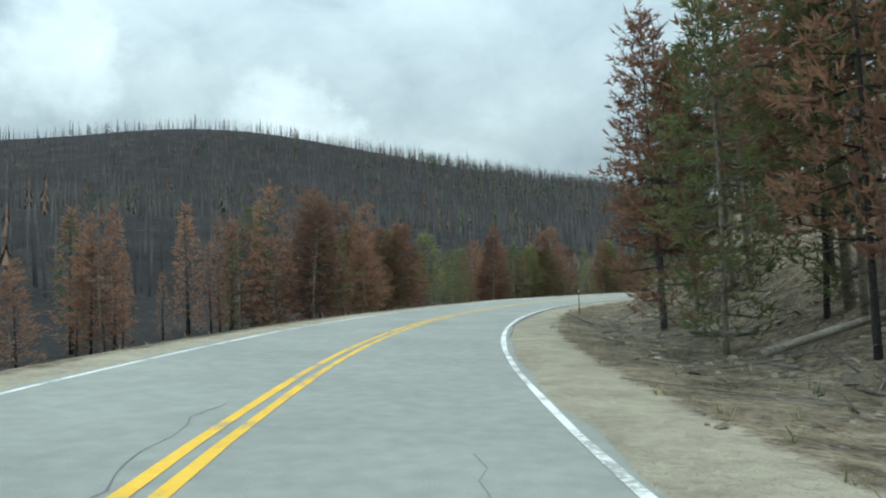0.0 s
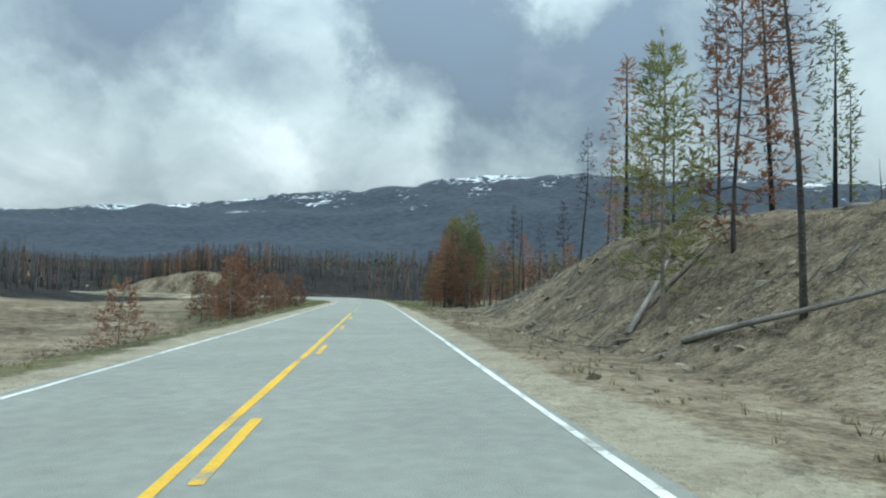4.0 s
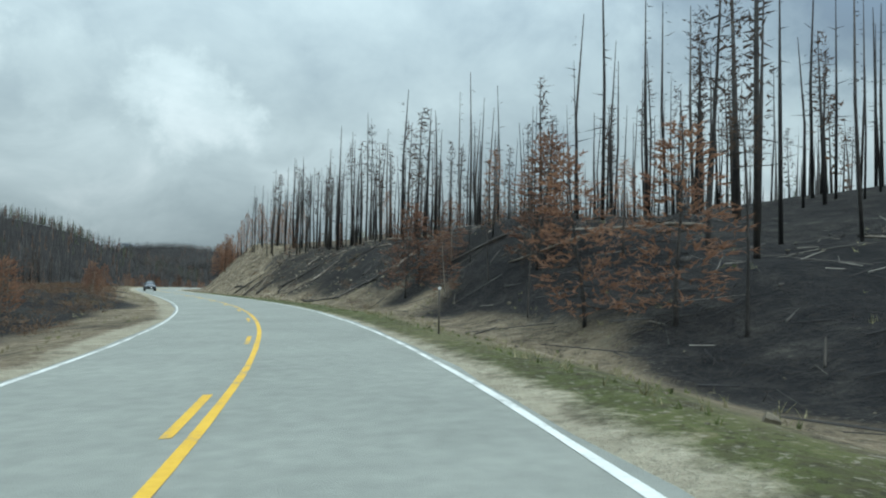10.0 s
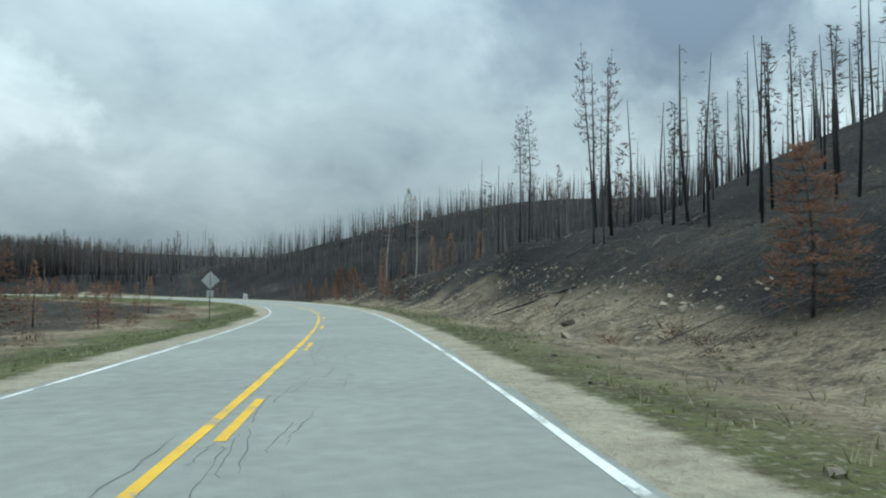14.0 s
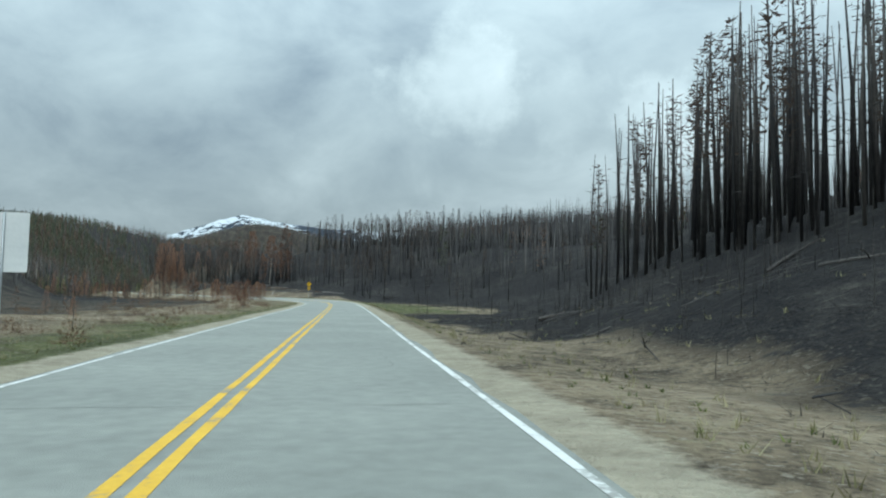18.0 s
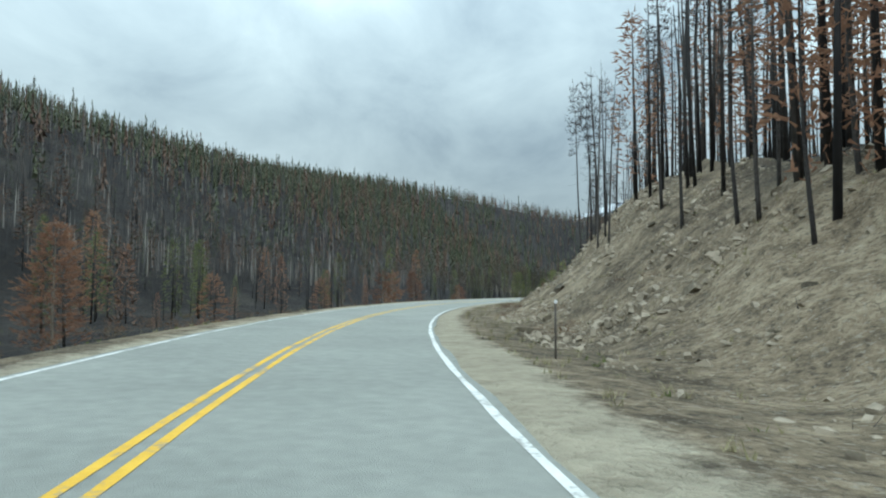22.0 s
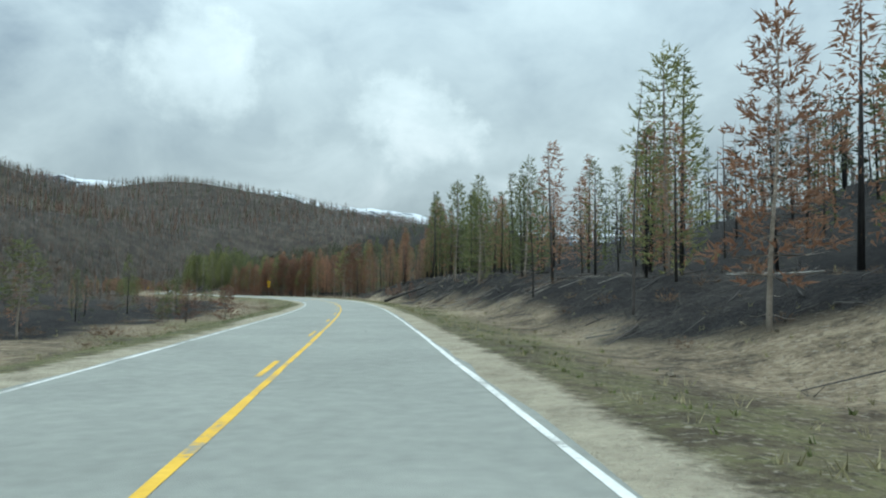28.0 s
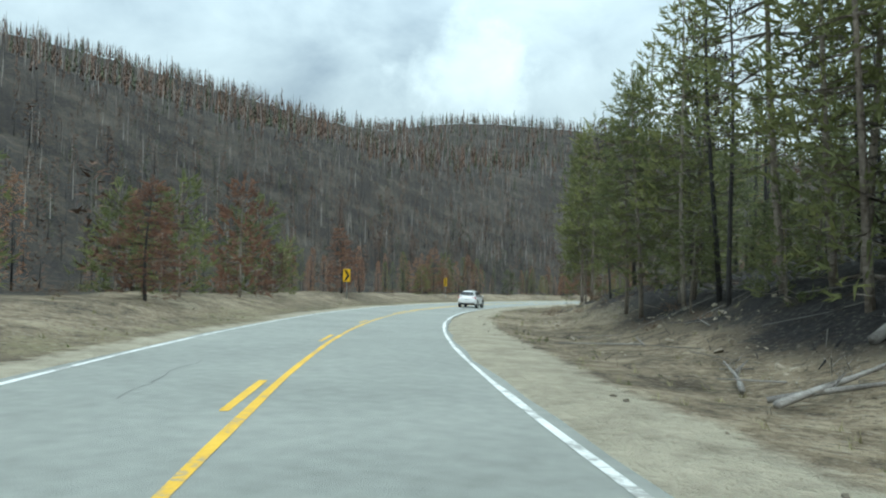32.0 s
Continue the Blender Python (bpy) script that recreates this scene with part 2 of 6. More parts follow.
M_SCRUB = material("mixed_scrub", [(0.25, (0.055, 0.042, 0.036)), (0.42, (0.125, 0.085, 0.058)), (0.55, (0.17, 0.105, 0.065)), (0.68, (0.15, 0.14, 0.085)), (0.8, (0.21, 0.185, 0.16))], 1.0, 0.95, 0, fine=0.2)
M_STICK = material("weathered_branches", [(0.3, (0.07, 0.062, 0.055)), (0.5, (0.14, 0.128, 0.112)), (0.75, (0.27, 0.25, 0.225))], 2, 0.9, 0, island=0.4)
M_SIGN_Y = material("sign_yellow", [(0.3, (0.62, 0.36, 0.012)), (0.7, (0.74, 0.45, 0.02))], 3, 0.45, 0.05)
M_SIGN_W = material("sign_white", [(0.3, (0.62, 0.64, 0.65)), (0.7, (0.78, 0.79, 0.79))], 3, 0.45, 0.05)
M_BLACK = material("matt_black", [(0.3, (0.012, 0.012, 0.012)), (0.7, (0.025, 0.025, 0.025))], 3, 0.6, 0.05)
M_STEEL = material("galvanised_steel", [(0.3, (0.30, 0.32, 0.33)), (0.7, (0.48, 0.50, 0.51))], 6, 0.45, 0.1, metal=0.6)
M_POST = material("brown_steel_post", [(0.3, (0.05, 0.045, 0.04)), (0.7, (0.12, 0.105, 0.09))], 6, 0.7, 0.1)
M_ORANGE = material("orange_reflector", [(0.3, (0.55, 0.16, 0.02)), (0.7, (0.7, 0.25, 0.04))], 6, 0.4, 0.05)
M_GREENS = material("sign_green", [(0.3, (0.01, 0.14, 0.09)), (0.7, (0.02, 0.2, 0.13))], 3, 0.45, 0.05)


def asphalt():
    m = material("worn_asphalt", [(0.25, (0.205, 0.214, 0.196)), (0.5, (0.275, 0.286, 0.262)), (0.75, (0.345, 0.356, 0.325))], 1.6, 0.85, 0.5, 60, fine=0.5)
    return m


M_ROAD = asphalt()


def ground_material():
    """Gravel, bare soil, grass and char, mixed by the mesh's cover map, with noise at two scales."""
    m = bpy.data.materials.new("burnt_ground")
    m.use_nodes = True
    n, l = m.node_tree.nodes, m.node_tree.links
    b = n["Principled BSDF"]
    b.inputs["Roughness"].default_value = 0.95
    b.inputs["Specular IOR Level"].default_value = 0.1
    t = n.new("ShaderNodeTexCoord")

    def noise_of(scale, detail=5, rough=0.6):
        k = n.new("ShaderNodeTexNoise")
        k.inputs["Scale"].default_value, k.inputs["Detail"].default_value, k.inputs["Roughness"].default_value = scale, detail, rough
        l.new(t.outputs["Object"], k.inputs["Vector"])
        return k.outputs["Fac"]

    big_n, mid_n, fine_n = noise_of(0.09), noise_of(0.85, 7, 0.72), noise_of(5.0, 4, 0.7)

    def ramp_of(fac, stops):
        r = n.new("ShaderNodeValToRGB")
        l.new(fac, r.inputs[0])
        e = r.color_ramp.elements
        while len(e) < len(stops):
            e.new(0.5)
        for k, (p, c) in enumerate(stops):
            e[k].position, e[k].color = p, (*c, 1)
        return r.outputs[0]

    def sum_of(a, b_, w):
        k = n.new("ShaderNodeMath")
        k.operation = "MULTIPLY_ADD"
        l.new(a, k.inputs[0])
        k.inputs[1].default_value = w
        s = n.new("ShaderNodeMath")
        s.operation = "MULTIPLY"
        l.new(b_, s.inputs[0])
        s.inputs[1].default_value = 1 - w
        l.new(s.outputs[0], k.inputs[2])
        return k.outputs[0]

    grain = sum_of(mid_n, fine_n, 0.68)
    wide = sum_of(big_n, grain, 0.32)
    soil = ramp_of(wide, [(0.38, (0.060, 0.051, 0.038)), (0.46, (0.150, 0.122, 0.087)), (0.53, (0.280, 0.228, 0.158)), (0.62, (0.46, 0.392, 0.282))])
    gravel = ramp_of(grain, [(0.35, (0.28, 0.25, 0.188)), (0.5, (0.40, 0.36, 0.275)), (0.65, (0.51, 0.465, 0.355))])
    grass = ramp_of(wide, [(0.38, (0.036, 0.045, 0.020)), (0.46, (0.072, 0.084, 0.034)), (0.53, (0.125, 0.135, 0.056)), (0.62, (0.24, 0.21, 0.125))])
    char = ramp_of(wide, [(0.40, (0.014, 0.014, 0.016)), (0.5, (0.026, 0.025, 0.026)), (0.57, (0.050, 0.047, 0.044)), (0.66, (0.12, 0.11, 0.095))])
    at = n.new("ShaderNodeAttribute")
    at.attribute_name = "cover"
    sp = n.new("ShaderNodeSeparateColor")
    l.new(at.outputs["Color"], sp.inputs[0])
    col = soil
    for ch, other in ((1, grass), (2, char), (0, gravel)):
        # ragged edges between the covers
        k = n.new("ShaderNodeMath")
        k.operation = "ADD"
        l.new(sp.outputs[ch], k.inputs[0])
        w = n.new("ShaderNodeMath")
        w.operation = "MULTIPLY_ADD"
        l.new(grain, w.inputs[0])
        w.inputs[1].default_value, w.inputs[2].default_value = 1.6, -0.8
        l.new(w.outputs[0], k.inputs[1])
        mr = n.new("ShaderNodeMapRange")
        l.new(k.outputs[0], mr.inputs[0])
        mr.inputs[1].default_value, mr.inputs[2].default_value = 0.32, 0.68
        mx = n.new("ShaderNodeMix")
        mx.data_type = "RGBA"
        l.new(mr.outputs[0], mx.inputs[0])
        l.new(col, mx.inputs[6])
        l.new(other, mx.inputs[7])
        col = mx.outputs[2]
    # fallen twigs, ash and small stones lie over all of it
    for scale, lo, hi, tone, share in ((5.5, 0.55, 0.64, (0.040, 0.035, 0.030), 0.55), (7.0, 0.58, 0.65, (0.38, 0.345, 0.28), 0.6)):
        k = n.new("ShaderNodeTexNoise")
        k.inputs["Scale"].default_value, k.inputs["Detail"].default_value, k.inputs["Roughness"].default_value = scale, 3, 0.6
        k.inputs["Distortion"].default_value = 0.4
        l.new(t.outputs["Object"], k.inputs["Vector"])
        mr = n.new("ShaderNodeMapRange")
        l.new(k.outputs["Fac"], mr.inputs[0])
        mr.inputs[1].default_value, mr.inputs[2].default_value, mr.inputs[4].default_value = lo, hi, share
        inv = n.new("ShaderNodeMath")
        inv.operation = "SUBTRACT"
        inv.inputs[0].default_value = 1.0
        l.new(sp.outputs[0], inv.inputs[1])
        fac = n.new("ShaderNodeMath")
        fac.operation = "MULTIPLY"
        l.new(mr.outputs[0], fac.inputs[0])
        l.new(inv.outputs[0], fac.inputs[1])
        if tone[0] > 0.1:
            # few pale stones where the ground is burnt
            bare = n.new("ShaderNodeMath")
            bare.operation = "SUBTRACT"
            bare.inputs[0].default_value = 1.0
            l.new(sp.outputs[2], bare.inputs[1])
            both = n.new("ShaderNodeMath")
            both.operation = "MULTIPLY"
            l.new(fac.outputs[0], both.inputs[0])
            l.new(bare.outputs[0], both.inputs[1])
            fac = both
        mx = n.new("ShaderNodeMix")
        mx.data_type = "RGBA"
        l.new(fac.outputs[0], mx.inputs[0])
        l.new(col, mx.inputs[6])
        mx.inputs[7].default_value = (*tone, 1)
        col = mx.outputs[2]
    l.new(col, b.inputs["Base Color"])
    bp = n.new("ShaderNodeBump")
    bp.inputs["Strength"].default_value, bp.inputs["Distance"].default_value = 1.0, 0.3
    l.new(grain, bp.inputs["Height"])
    l.new(bp.outputs[0], b.inputs["Normal"])
    return m


M_GROUND = ground_material()


# ---- helpers for meshes ----
def mesh_of(name, verts, faces, mat):
    """A mesh from arrays; faces all with the same number of corners."""
    me = bpy.data.meshes.new(name)
    v, f = np.asarray(verts, np.float32), np.asarray(faces, np.int32)
    me.vertices.add(len(v))
    me.vertices.foreach_set("co", v.ravel())
    me.loops.add(f.size)
    me.loops.foreach_set("vertex_index", f.ravel())
    me.polygons.add(len(f))
    me.polygons.foreach_set("loop_start", np.arange(len(f), dtype=np.int32) * f.shape[1])
    me.update(calc_edges=True)
    if mat:
        me.materials.append(mat)
    return me


def smooth(me):
    me.polygons.foreach_set("use_smooth", np.ones(len(me.polygons), bool))
    return me


def part(name, data, parent, label=""):
    ob = new(name, data)
    ob.parent = parent
    if label:
        tagged(ob, label)
    return ob


def hash2(i, j, seed):
    i, j = np.asarray(i, np.int64), np.asarray(j, np.int64)
    h = (i * 374761393 + j * 668265263 + seed * 1442695041) & 0xFFFFFFFF
    h = ((h ^ (h >> 13)) * 1274126177) & 0xFFFFFFFF
    return ((h ^ (h >> 16)) & 0xFFFFFF) / float(0xFFFFFF)


def bumps(x, y, size, seed=0):
    """Smooth noise from -1 to 1 with bumps about size metres wide."""
    u, v = np.asarray(x) / size, np.asarray(y) / size
    i, j = np.floor(u).astype(np.int64), np.floor(v).astype(np.int64)
    a, b = u - i, v - j
    a, b = a * a * (3 - 2 * a), b * b * (3 - 2 * b)
    n = (hash2(i, j, seed) * (1 - a) + hash2(i + 1, j, seed) * a) * (1 - b) + (hash2(i, j + 1, seed) * (1 - a) + hash2(i + 1, j + 1, seed) * a) * b
    return n * 2 - 1


def ease(x):
    x = np.clip(x, 0, 1)
    return x * x * (3 - 2 * x)


# ---- the lie of the land: rows by the time at which the drive passes ----
# road against the driven line
SHIFT = [(-2, -0.01), (0, -0.10), (1, -0.65), (2, -0.19), (3.5, 0.02), (5, 0.50), (6, 0.51), (7, 0.57), (8, 0.32), (9, 0.04), (10, 0.27), (11, -0.76), (12, -0.27), (13, -0.43),
         (14, 0.13), (15, -0.16), (16.5, -0.01), (18, 0.09), (19, -0.44), (20, 0.59), (21, 0.72), (22, -0.41), (23, -0.67), (24, 0.13), (25, -0.31), (26, 0.05), (27.5, -0.04), (29, -0.17),
         (30, 0.43), (31, 0.53), (32, 0.19), (34, -0.10), (37, 0.00)]
EDGE_R, MID, EDGE_L = 1.98, -1.70, -5.34   # painted lines
PS = np.interp(PT, *zip(*SHIFT))
PS = np.convolve(np.pad(PS, 20, "edge"), np.ones(41) / 41, "valid")
RX, RY = PX + PS * np.cos(PH), PY + PS * np.sin(PH)

# right: time, dip of the verge, start, height and width of the cut, start, height and width of the hill behind
RIGHT = [(-2, .2, 3, 3, 7, 10, 18, 70), (0.3, .2, 4, 2.5, 7, 10, 18, 70), (0.7, .2, 3, 5, 7, 10, 18, 60), (1.15, .2, 2.5, 8, 9, 12, 15, 60),
         (1.6, .2, 4, 2.5, 8, 12, 15, 60), (2.5, .2, 4, 3, 8, 12, 16, 60), (4.5, .3, 3, 5, 8, 14, 8, 60), (5.0, .4, 4, .4, 8, 14, 3, 60),
         (5.6, .8, 4, 0, 8, 60, 6, 80), (6.8, .9, 4, 0, 8, 50, 6, 80), (7.2, .4, 4, 1.5, 8, 40, 6, 80), (7.6, .3, 2.5, 8, 11, 15, 5, 60),
         (8.3, .5, 3, 10, 14, 20, 5, 60), (8.9, .4, 3, 7, 14, 20, 4, 60), (9.4, .4, 5, 3, 12, 18, 8, 55), (9.7, .6, 5, 1, 10, 14, 12, 48),
         (10.2, .6, 3, 2, 9, 12, 11.5, 45), (10.6, .3, 2, 6.5, 12, 14, 7, 50), (11.3, .4, 2, 7.5, 16, 18, 7, 50), (11.8, .4, 2, 8.5, 15, 17, 5, 50), (12.25, .3, 2, 11, 14, 16, 5, 50),
         (12.7, .2, 2.5, 5, 8, 12, 6, 50), (13.2, .2, 4, 2, 8, 12, 10, 60), (13.6, .3, 5, 2, 9, 10, 25, 55), (14.3, .2, 4, 4.5, 11, 11, 25, 55),
         (14.7, .3, 3.5, 6.5, 11, 12, 22, 60), (15.2, .3, 4, 4, 9, 18, 26, 80), (15.7, .8, 4, 0, 8, 34, 32, 85), (17, .5, 4, .5, 8, 18, 32, 85),
         (17.45, .3, 4, 1.6, 8, 11, 8, 34), (17.8, .2, 4, 2.2, 8, 9, 6, 28), (18.25, .2, 4, 2.7, 9, 10, 6, 26), (18.6, .9, 4, 1.0, 8, 11, 9, 26), (18.88, 1.1, 4, 0, 8, 14, 12, 28), (19.2, 1.4, 4, 0, 8, 17, 31, 80), (19.6, .8, 4, 0, 8, 19, 30, 80), (20.0, .6, 4, 0, 8, 20, 26, 80), (20.4, .2, 3, 2, 7, 14, 21, 75),
         (21.3, .2, 3, 4.5, 8, 13, 23, 60), (22.1, .2, 3, 5, 12, 16, 12, 50), (22.9, .2, 2.5, 12, 15, 18, 8, 50), (23.4, .2, 3, 9, 14, 18, 8, 50),
         (24.0, .3, 4, .8, 8, 16, 14, 50), (24.7, .2, 3, 2, 8, 14, 14, 50), (25.2, .2, 2, 9, 13, 16, 8, 50), (25.7, .2, 3, 1.5, 8, 14, 14, 50),
         (26.3, 1.2, 4, 0, 8, 12, 32, 55), (27.6, .3, 4, 2, 8, 13, 42, 60), (28.4, .3, 4, 2.5, 8, 14, 22, 60), (29.2, .4, 4, 4.5, 10, 16, 14, 60), (29.5, .4, 4, 4, 10, 16, 14, 60), (29.9, .4, 5, .6, 8, 20, 12, 60),
         (31.05, .2, 6, .8, 8, 20, 14, 60), (31.25, .2, 2.5, 2.0, 6, 20, 14, 60), (31.5, .2, 3, 2.2, 7, 18, 14, 60), (31.75, .2, 3, 4.5, 9, 14, 14, 60), (32.4, .2, 4, 2.5, 9, 12, 16, 60), (37, .2, 4, 2.5, 9, 12, 16, 60)]
# left: time, dip beside the road and its width, start, height and width of the hill
LEFT = [(-2, 1.5, 5, 40, 24, 80), (1.2, 1.5, 5, 40, 24, 80), (2.1, 1.6, 6, 26, 22, 70), (2.7, 2.0, 8, 30, 20, 70), (3.05, 2.0, 8, 50, 6, 60), (3.5, 2.0, 8, 250, 20, 150), (5, 1.2, 8, 250, 22, 150),
        (7, 1.0, 8, 200, 22, 120), (9.5, 1.0, 8, 200, 22, 120), (10.3, 1, 6, 80, 12, 90), (10.9, -.5, 5, 18, 23, 60), (12.3, -.3, 5, 16, 21, 55),
        (12.9, .8, 6, 70, 18, 80), (14, .8, 6, 120, 22, 100), (15.5, .8, 6, 130, 24, 110), (17.5, 1, 6, 130, 32, 110), (19.6, .8, 6, 100, 64, 110),
        (20.3, .8, 6, 42, 60, 100), (21, 1.5, 6, 30, 57, 90), (22.3, 1.5, 6, 32, 58, 95), (23.6, 1.5, 6, 38, 56, 105), (25, 1.5, 6, 70, 58, 130), (27, 1.2, 6, 120, 74, 140),
        (28.6, 1.0, 6, 90, 60, 130), (30, 1.0, 6, 55, 60, 110), (31.7, .8, 6, 45, 68, 110), (32.3, -1.0, 6, 25, 61, 110), (34, -1, 6, 25, 61, 110), (37, -1, 6, 25, 61, 110)]
# ground cover, right then left: time, width and share of grass, start and share of char
COVER_R = [(-2, 0, 0, 8, .35), (0.8, 0, 0, 9, .3), (1.6, 0, 0, 6, .5), (3, 0, .1, 8, .5), (4.5, 1, .1, 8, .2), (5.0, 5, .6, 6, .5), (5.35, 5, .6, 7, .8), (5.6, 34, .8, 36, .7),
           (6.4, 44, .8, 44, .75), (6.68, 40, .7, 42, .8), (6.85, 10, .7, 12, .9), (7.1, 5, .6, 6, .9), (7.35, 6, .7, 5, .85), (7.6, 2, .5, 14, .85), (8.2, 4.5, .9, 16, .75), (8.8, 3, .4, 20, .7), (9.2, 12, .4, 12, .8),
           (9.6, 4, .8, 4, 1), (10.3, 3, .6, 3, 1), (10.6, 2, .8, 4, .85), (11.1, 3, 1, 4.5, .72), (11.5, 3, .9, 7, .6), (11.8, 1, .2, 15, .5), (12.7, 1, .2, 14, .5),
           (13.1, 2, .3, 8, .7), (13.6, 4, .6, 3.5, 1), (14.3, 4, .6, 6, .68), (14.8, 4, .6, 5, .74), (15.2, 5, .7, 5, .82), (15.5, 5, .6, 6, .75), (16, 8, .6, 7, .85),
           (17, 10, .5, 12, .9), (17.8, 3, .3, 4.5, .92), (18.25, 3, .3, 3.5, .86), (18.6, 3, .4, 3.5, .95), (19.0, 1.5, .4, 2.5, 1), (19.2, 2, .4, 3, 1), (19.33, 20, .9, 22, 1), (19.75, 20, .9, 22, 1), (20.0, 9, .8, 10, 1), (20.5, 4, .5, 5, .95), (20.9, 1, .2, 4, .95),
           (21.5, 0, .0, 5.5, .85), (22.0, 0, 0, 9, .6), (22.5, 0, .1, 11, .5), (23.5, 3, .3, 18, .5), (24.1, 5, .5, 6, .95), (24.7, 2, .3, 7, .8), (25.3, 1, .2, 16, .5),
           (26.2, 4, .7, 5, .9), (27.5, 5, .4, 6, .85), (29.1, 5, .6, 5, .84), (29.7, 6, .5, 6, .7), (30.2, 8, .5, 10, .6), (31, 4, .4, 5, .7), (31.25, 3, .3, 5, .72), (31.6, 3, .2, 4, .75), (37, 3, .2, 6, .72)]
COVER_L = [(-2, 1, .2, 4, .8), (1.5, 2, .3, 6, .8), (2.2, 5, .6, 6, .55), (3.2, 8, .7, 10, .5), (4.6, 6, .5, 14, .8), (5.2, 20, .8, 60, .8), (6.8, 12, .7, 20, .8), (7.3, 0, 0, 10, .7),
           (8, 6, .6, 10, .55), (9, 8, .6, 10, .85), (9.8, 8, .4, 12, .7), (10.6, 1, .2, 1.5, .95), (12.3, 1, .2, 2, .9), (12.9, 8, .5, 10, .6),
           (14, 6, 1, 8, .6), (14.6, 7, 1, 9, .6), (15.3, 5, .8, 7, .65), (17.6, 12, .8, 25, .6), (19.4, 12, .5, 16, .6), (20.3, 2, .3, 8, .7), (21, 2, .3, 6, .8),
           (23.5, 2, .2, 6, .7), (24.4, 2, .2, 4, .95), (25, 3, .3, 9, .45), (26.5, 5, .5, 10, .4), (28.6, 8, .6, 9, .85), (30, 5, .5, 8, .7), (31.3, 4, .5, 8, .6),
           (32, 3, .4, 7, .64), (37, 3, .4, 7, .64)]


# width of the gravel verge beyond the right edge line
GRAVEL = [(-2, 1.7), (0, 1.7), (1, 2.0), (2.2, 2.3), (4.5, 1.2), (5, .7), (8, .7), (9, .9), (10, .8), (11, .45), (11.6, .8), (12.2, 1.4), (13, 1.2),
          (14, 1.0), (18, 1.0), (20, 1.2), (21, 1.5), (22, 1.6), (23, 1.2), (24, 1.7), (25, 1.1), (26, .9), (29, 1.0), (30, .9), (31, 1.0), (31.6, 1.6), (32.2, 2.4), (37, 2.0)]


def rows_at(table, t):
    a = np.array(table, float)
    return [np.interp(t, a[:, 0], a[:, k]) for k in range(1, a.shape[1])]


def height(s, d, x, y):
    """Ground height d metres right of the road's line, without the far blending."""
    t = np.interp(s, S_ALL, PT)
    bank = np.interp(s, S_ALL, PB)
    s0 = np.interp(s, S_ALL, PS)
    z = (np.clip(d, -8, 6) + s0) * bank * (1 - ease((abs(d) - 6) / 25))
    u = np.maximum(d - 3.4, 0)
    dip, cs, ch, cw, hs, hh, hw = rows_at(RIGHT, t)
    cut = ch * ease((u - cs) / cw)
    zr = -dip * ease(u / 4) + cut + hh * ease((u - hs) / hw)
    rough_r = np.clip(0.14 + 0.06 * ch, 0.12, 0.65) * ease((u - 0.6) / 5)
    v = np.maximum(-d - 6.6, 0)
    dip, dw, hs, hh, hw = rows_at(LEFT, t)
    zl = -dip * ease(v / dw) + hh * ease((v - hs) / hw)
    rough_l = 0.22 * ease((v - 0.6) / 6)
    rough = np.where(d > 0, rough_r, rough_l)
    far = ease((abs(d) - 25) / 60)
    z = z + np.where(d > 0, zr, zl)
    z = z + rough * (bumps(x, y, 2.6, 1) * 0.55 + bumps(x, y, 6.0, 2) * 0.8 + bumps(x, y, 1.2, 3) * 0.42) + far * 3.0 * bumps(x, y, 45, 4) + far * 1.2 * bumps(x, y, 18, 5)
    return z


def cover_of(s, d, x, y):
    t = np.interp(s, S_ALL, PT)
    right = d > -1.7
    off = np.where(right, d - EDGE_R, EDGE_L - d)
    wob = bumps(x, y, 5, 7)
    gw = np.where(right, np.interp(t, *zip(*GRAVEL)), 0.95) + 0.22 * bumps(s, d * 0 + np.where(right, 5, 90), 9, 8)
    u = off - gw
    gravel = ease((gw + 0.35 - off) / 0.6)
    # lay-by on the left
    lay = (~right) & (t > 6.75) & (t < 7.45)
    gravel = np.where(lay, ease((8.5 - off) / 1.5), gravel)
    a, b = rows_at(COVER_R, t), rows_at(COVER_L, t)
    width, share, start, burnt = (np.where(right, p, q) for p, q in zip(a, b))
    grass = share * ease(1.3 - u / np.maximum(width * (1.2 + 0.5 * wob), 0.6))
    char = burnt * ease((u - start + 2.5 * wob) / 5 + 0.2)
    char = np.maximum(char, np.where(right, 0.92, np.interp(t, [0, 19, 21, 25, 28, 30, 31], [.92, .92, .64, .64, .8, .72, .62])) * ease((u - 45) / 30))
    grass = grass * (1 - ease((u - 45) / 30))
    return np.stack([gravel, grass, char, np.ones_like(gravel)], -1)


# far grid of the land, smoothed, met by the fine strip along the road
CELL = 10.0
GX = np.arange(RX.min() - 650, RX.max() + 651, CELL)
GY = np.arange(RY.min() - 500, RY.max() + 651, CELL)
gx, gy = np.meshgrid(GX, GY)


def nearest(x, y):
    """Metres along the road and to its right, for many places at once."""
    x, y = np.ravel(x), np.ravel(y)
    k = np.empty(len(x), int)
    rx, ry = RX[::4], RY[::4]
    for a in range(0, len(x), 4000):
        k[a:a + 4000] = np.argmin((x[a:a + 4000, None] - rx) ** 2 + (y[a:a + 4000, None] - ry) ** 2, 1) * 4
    dx, dy = x - RX[k], y - RY[k]
    side = np.sign(dx * np.cos(PH[k]) + dy * np.sin(PH[k]))
    return S_ALL[k], np.where(side == 0, 1, side) * np.hypot(dx, dy)


gs, gd = nearest(gx, gy)
gs, gd = gs.reshape(gx.shape), gd.reshape(gx.shape)
gz = height(gs, gd, gx, gy)
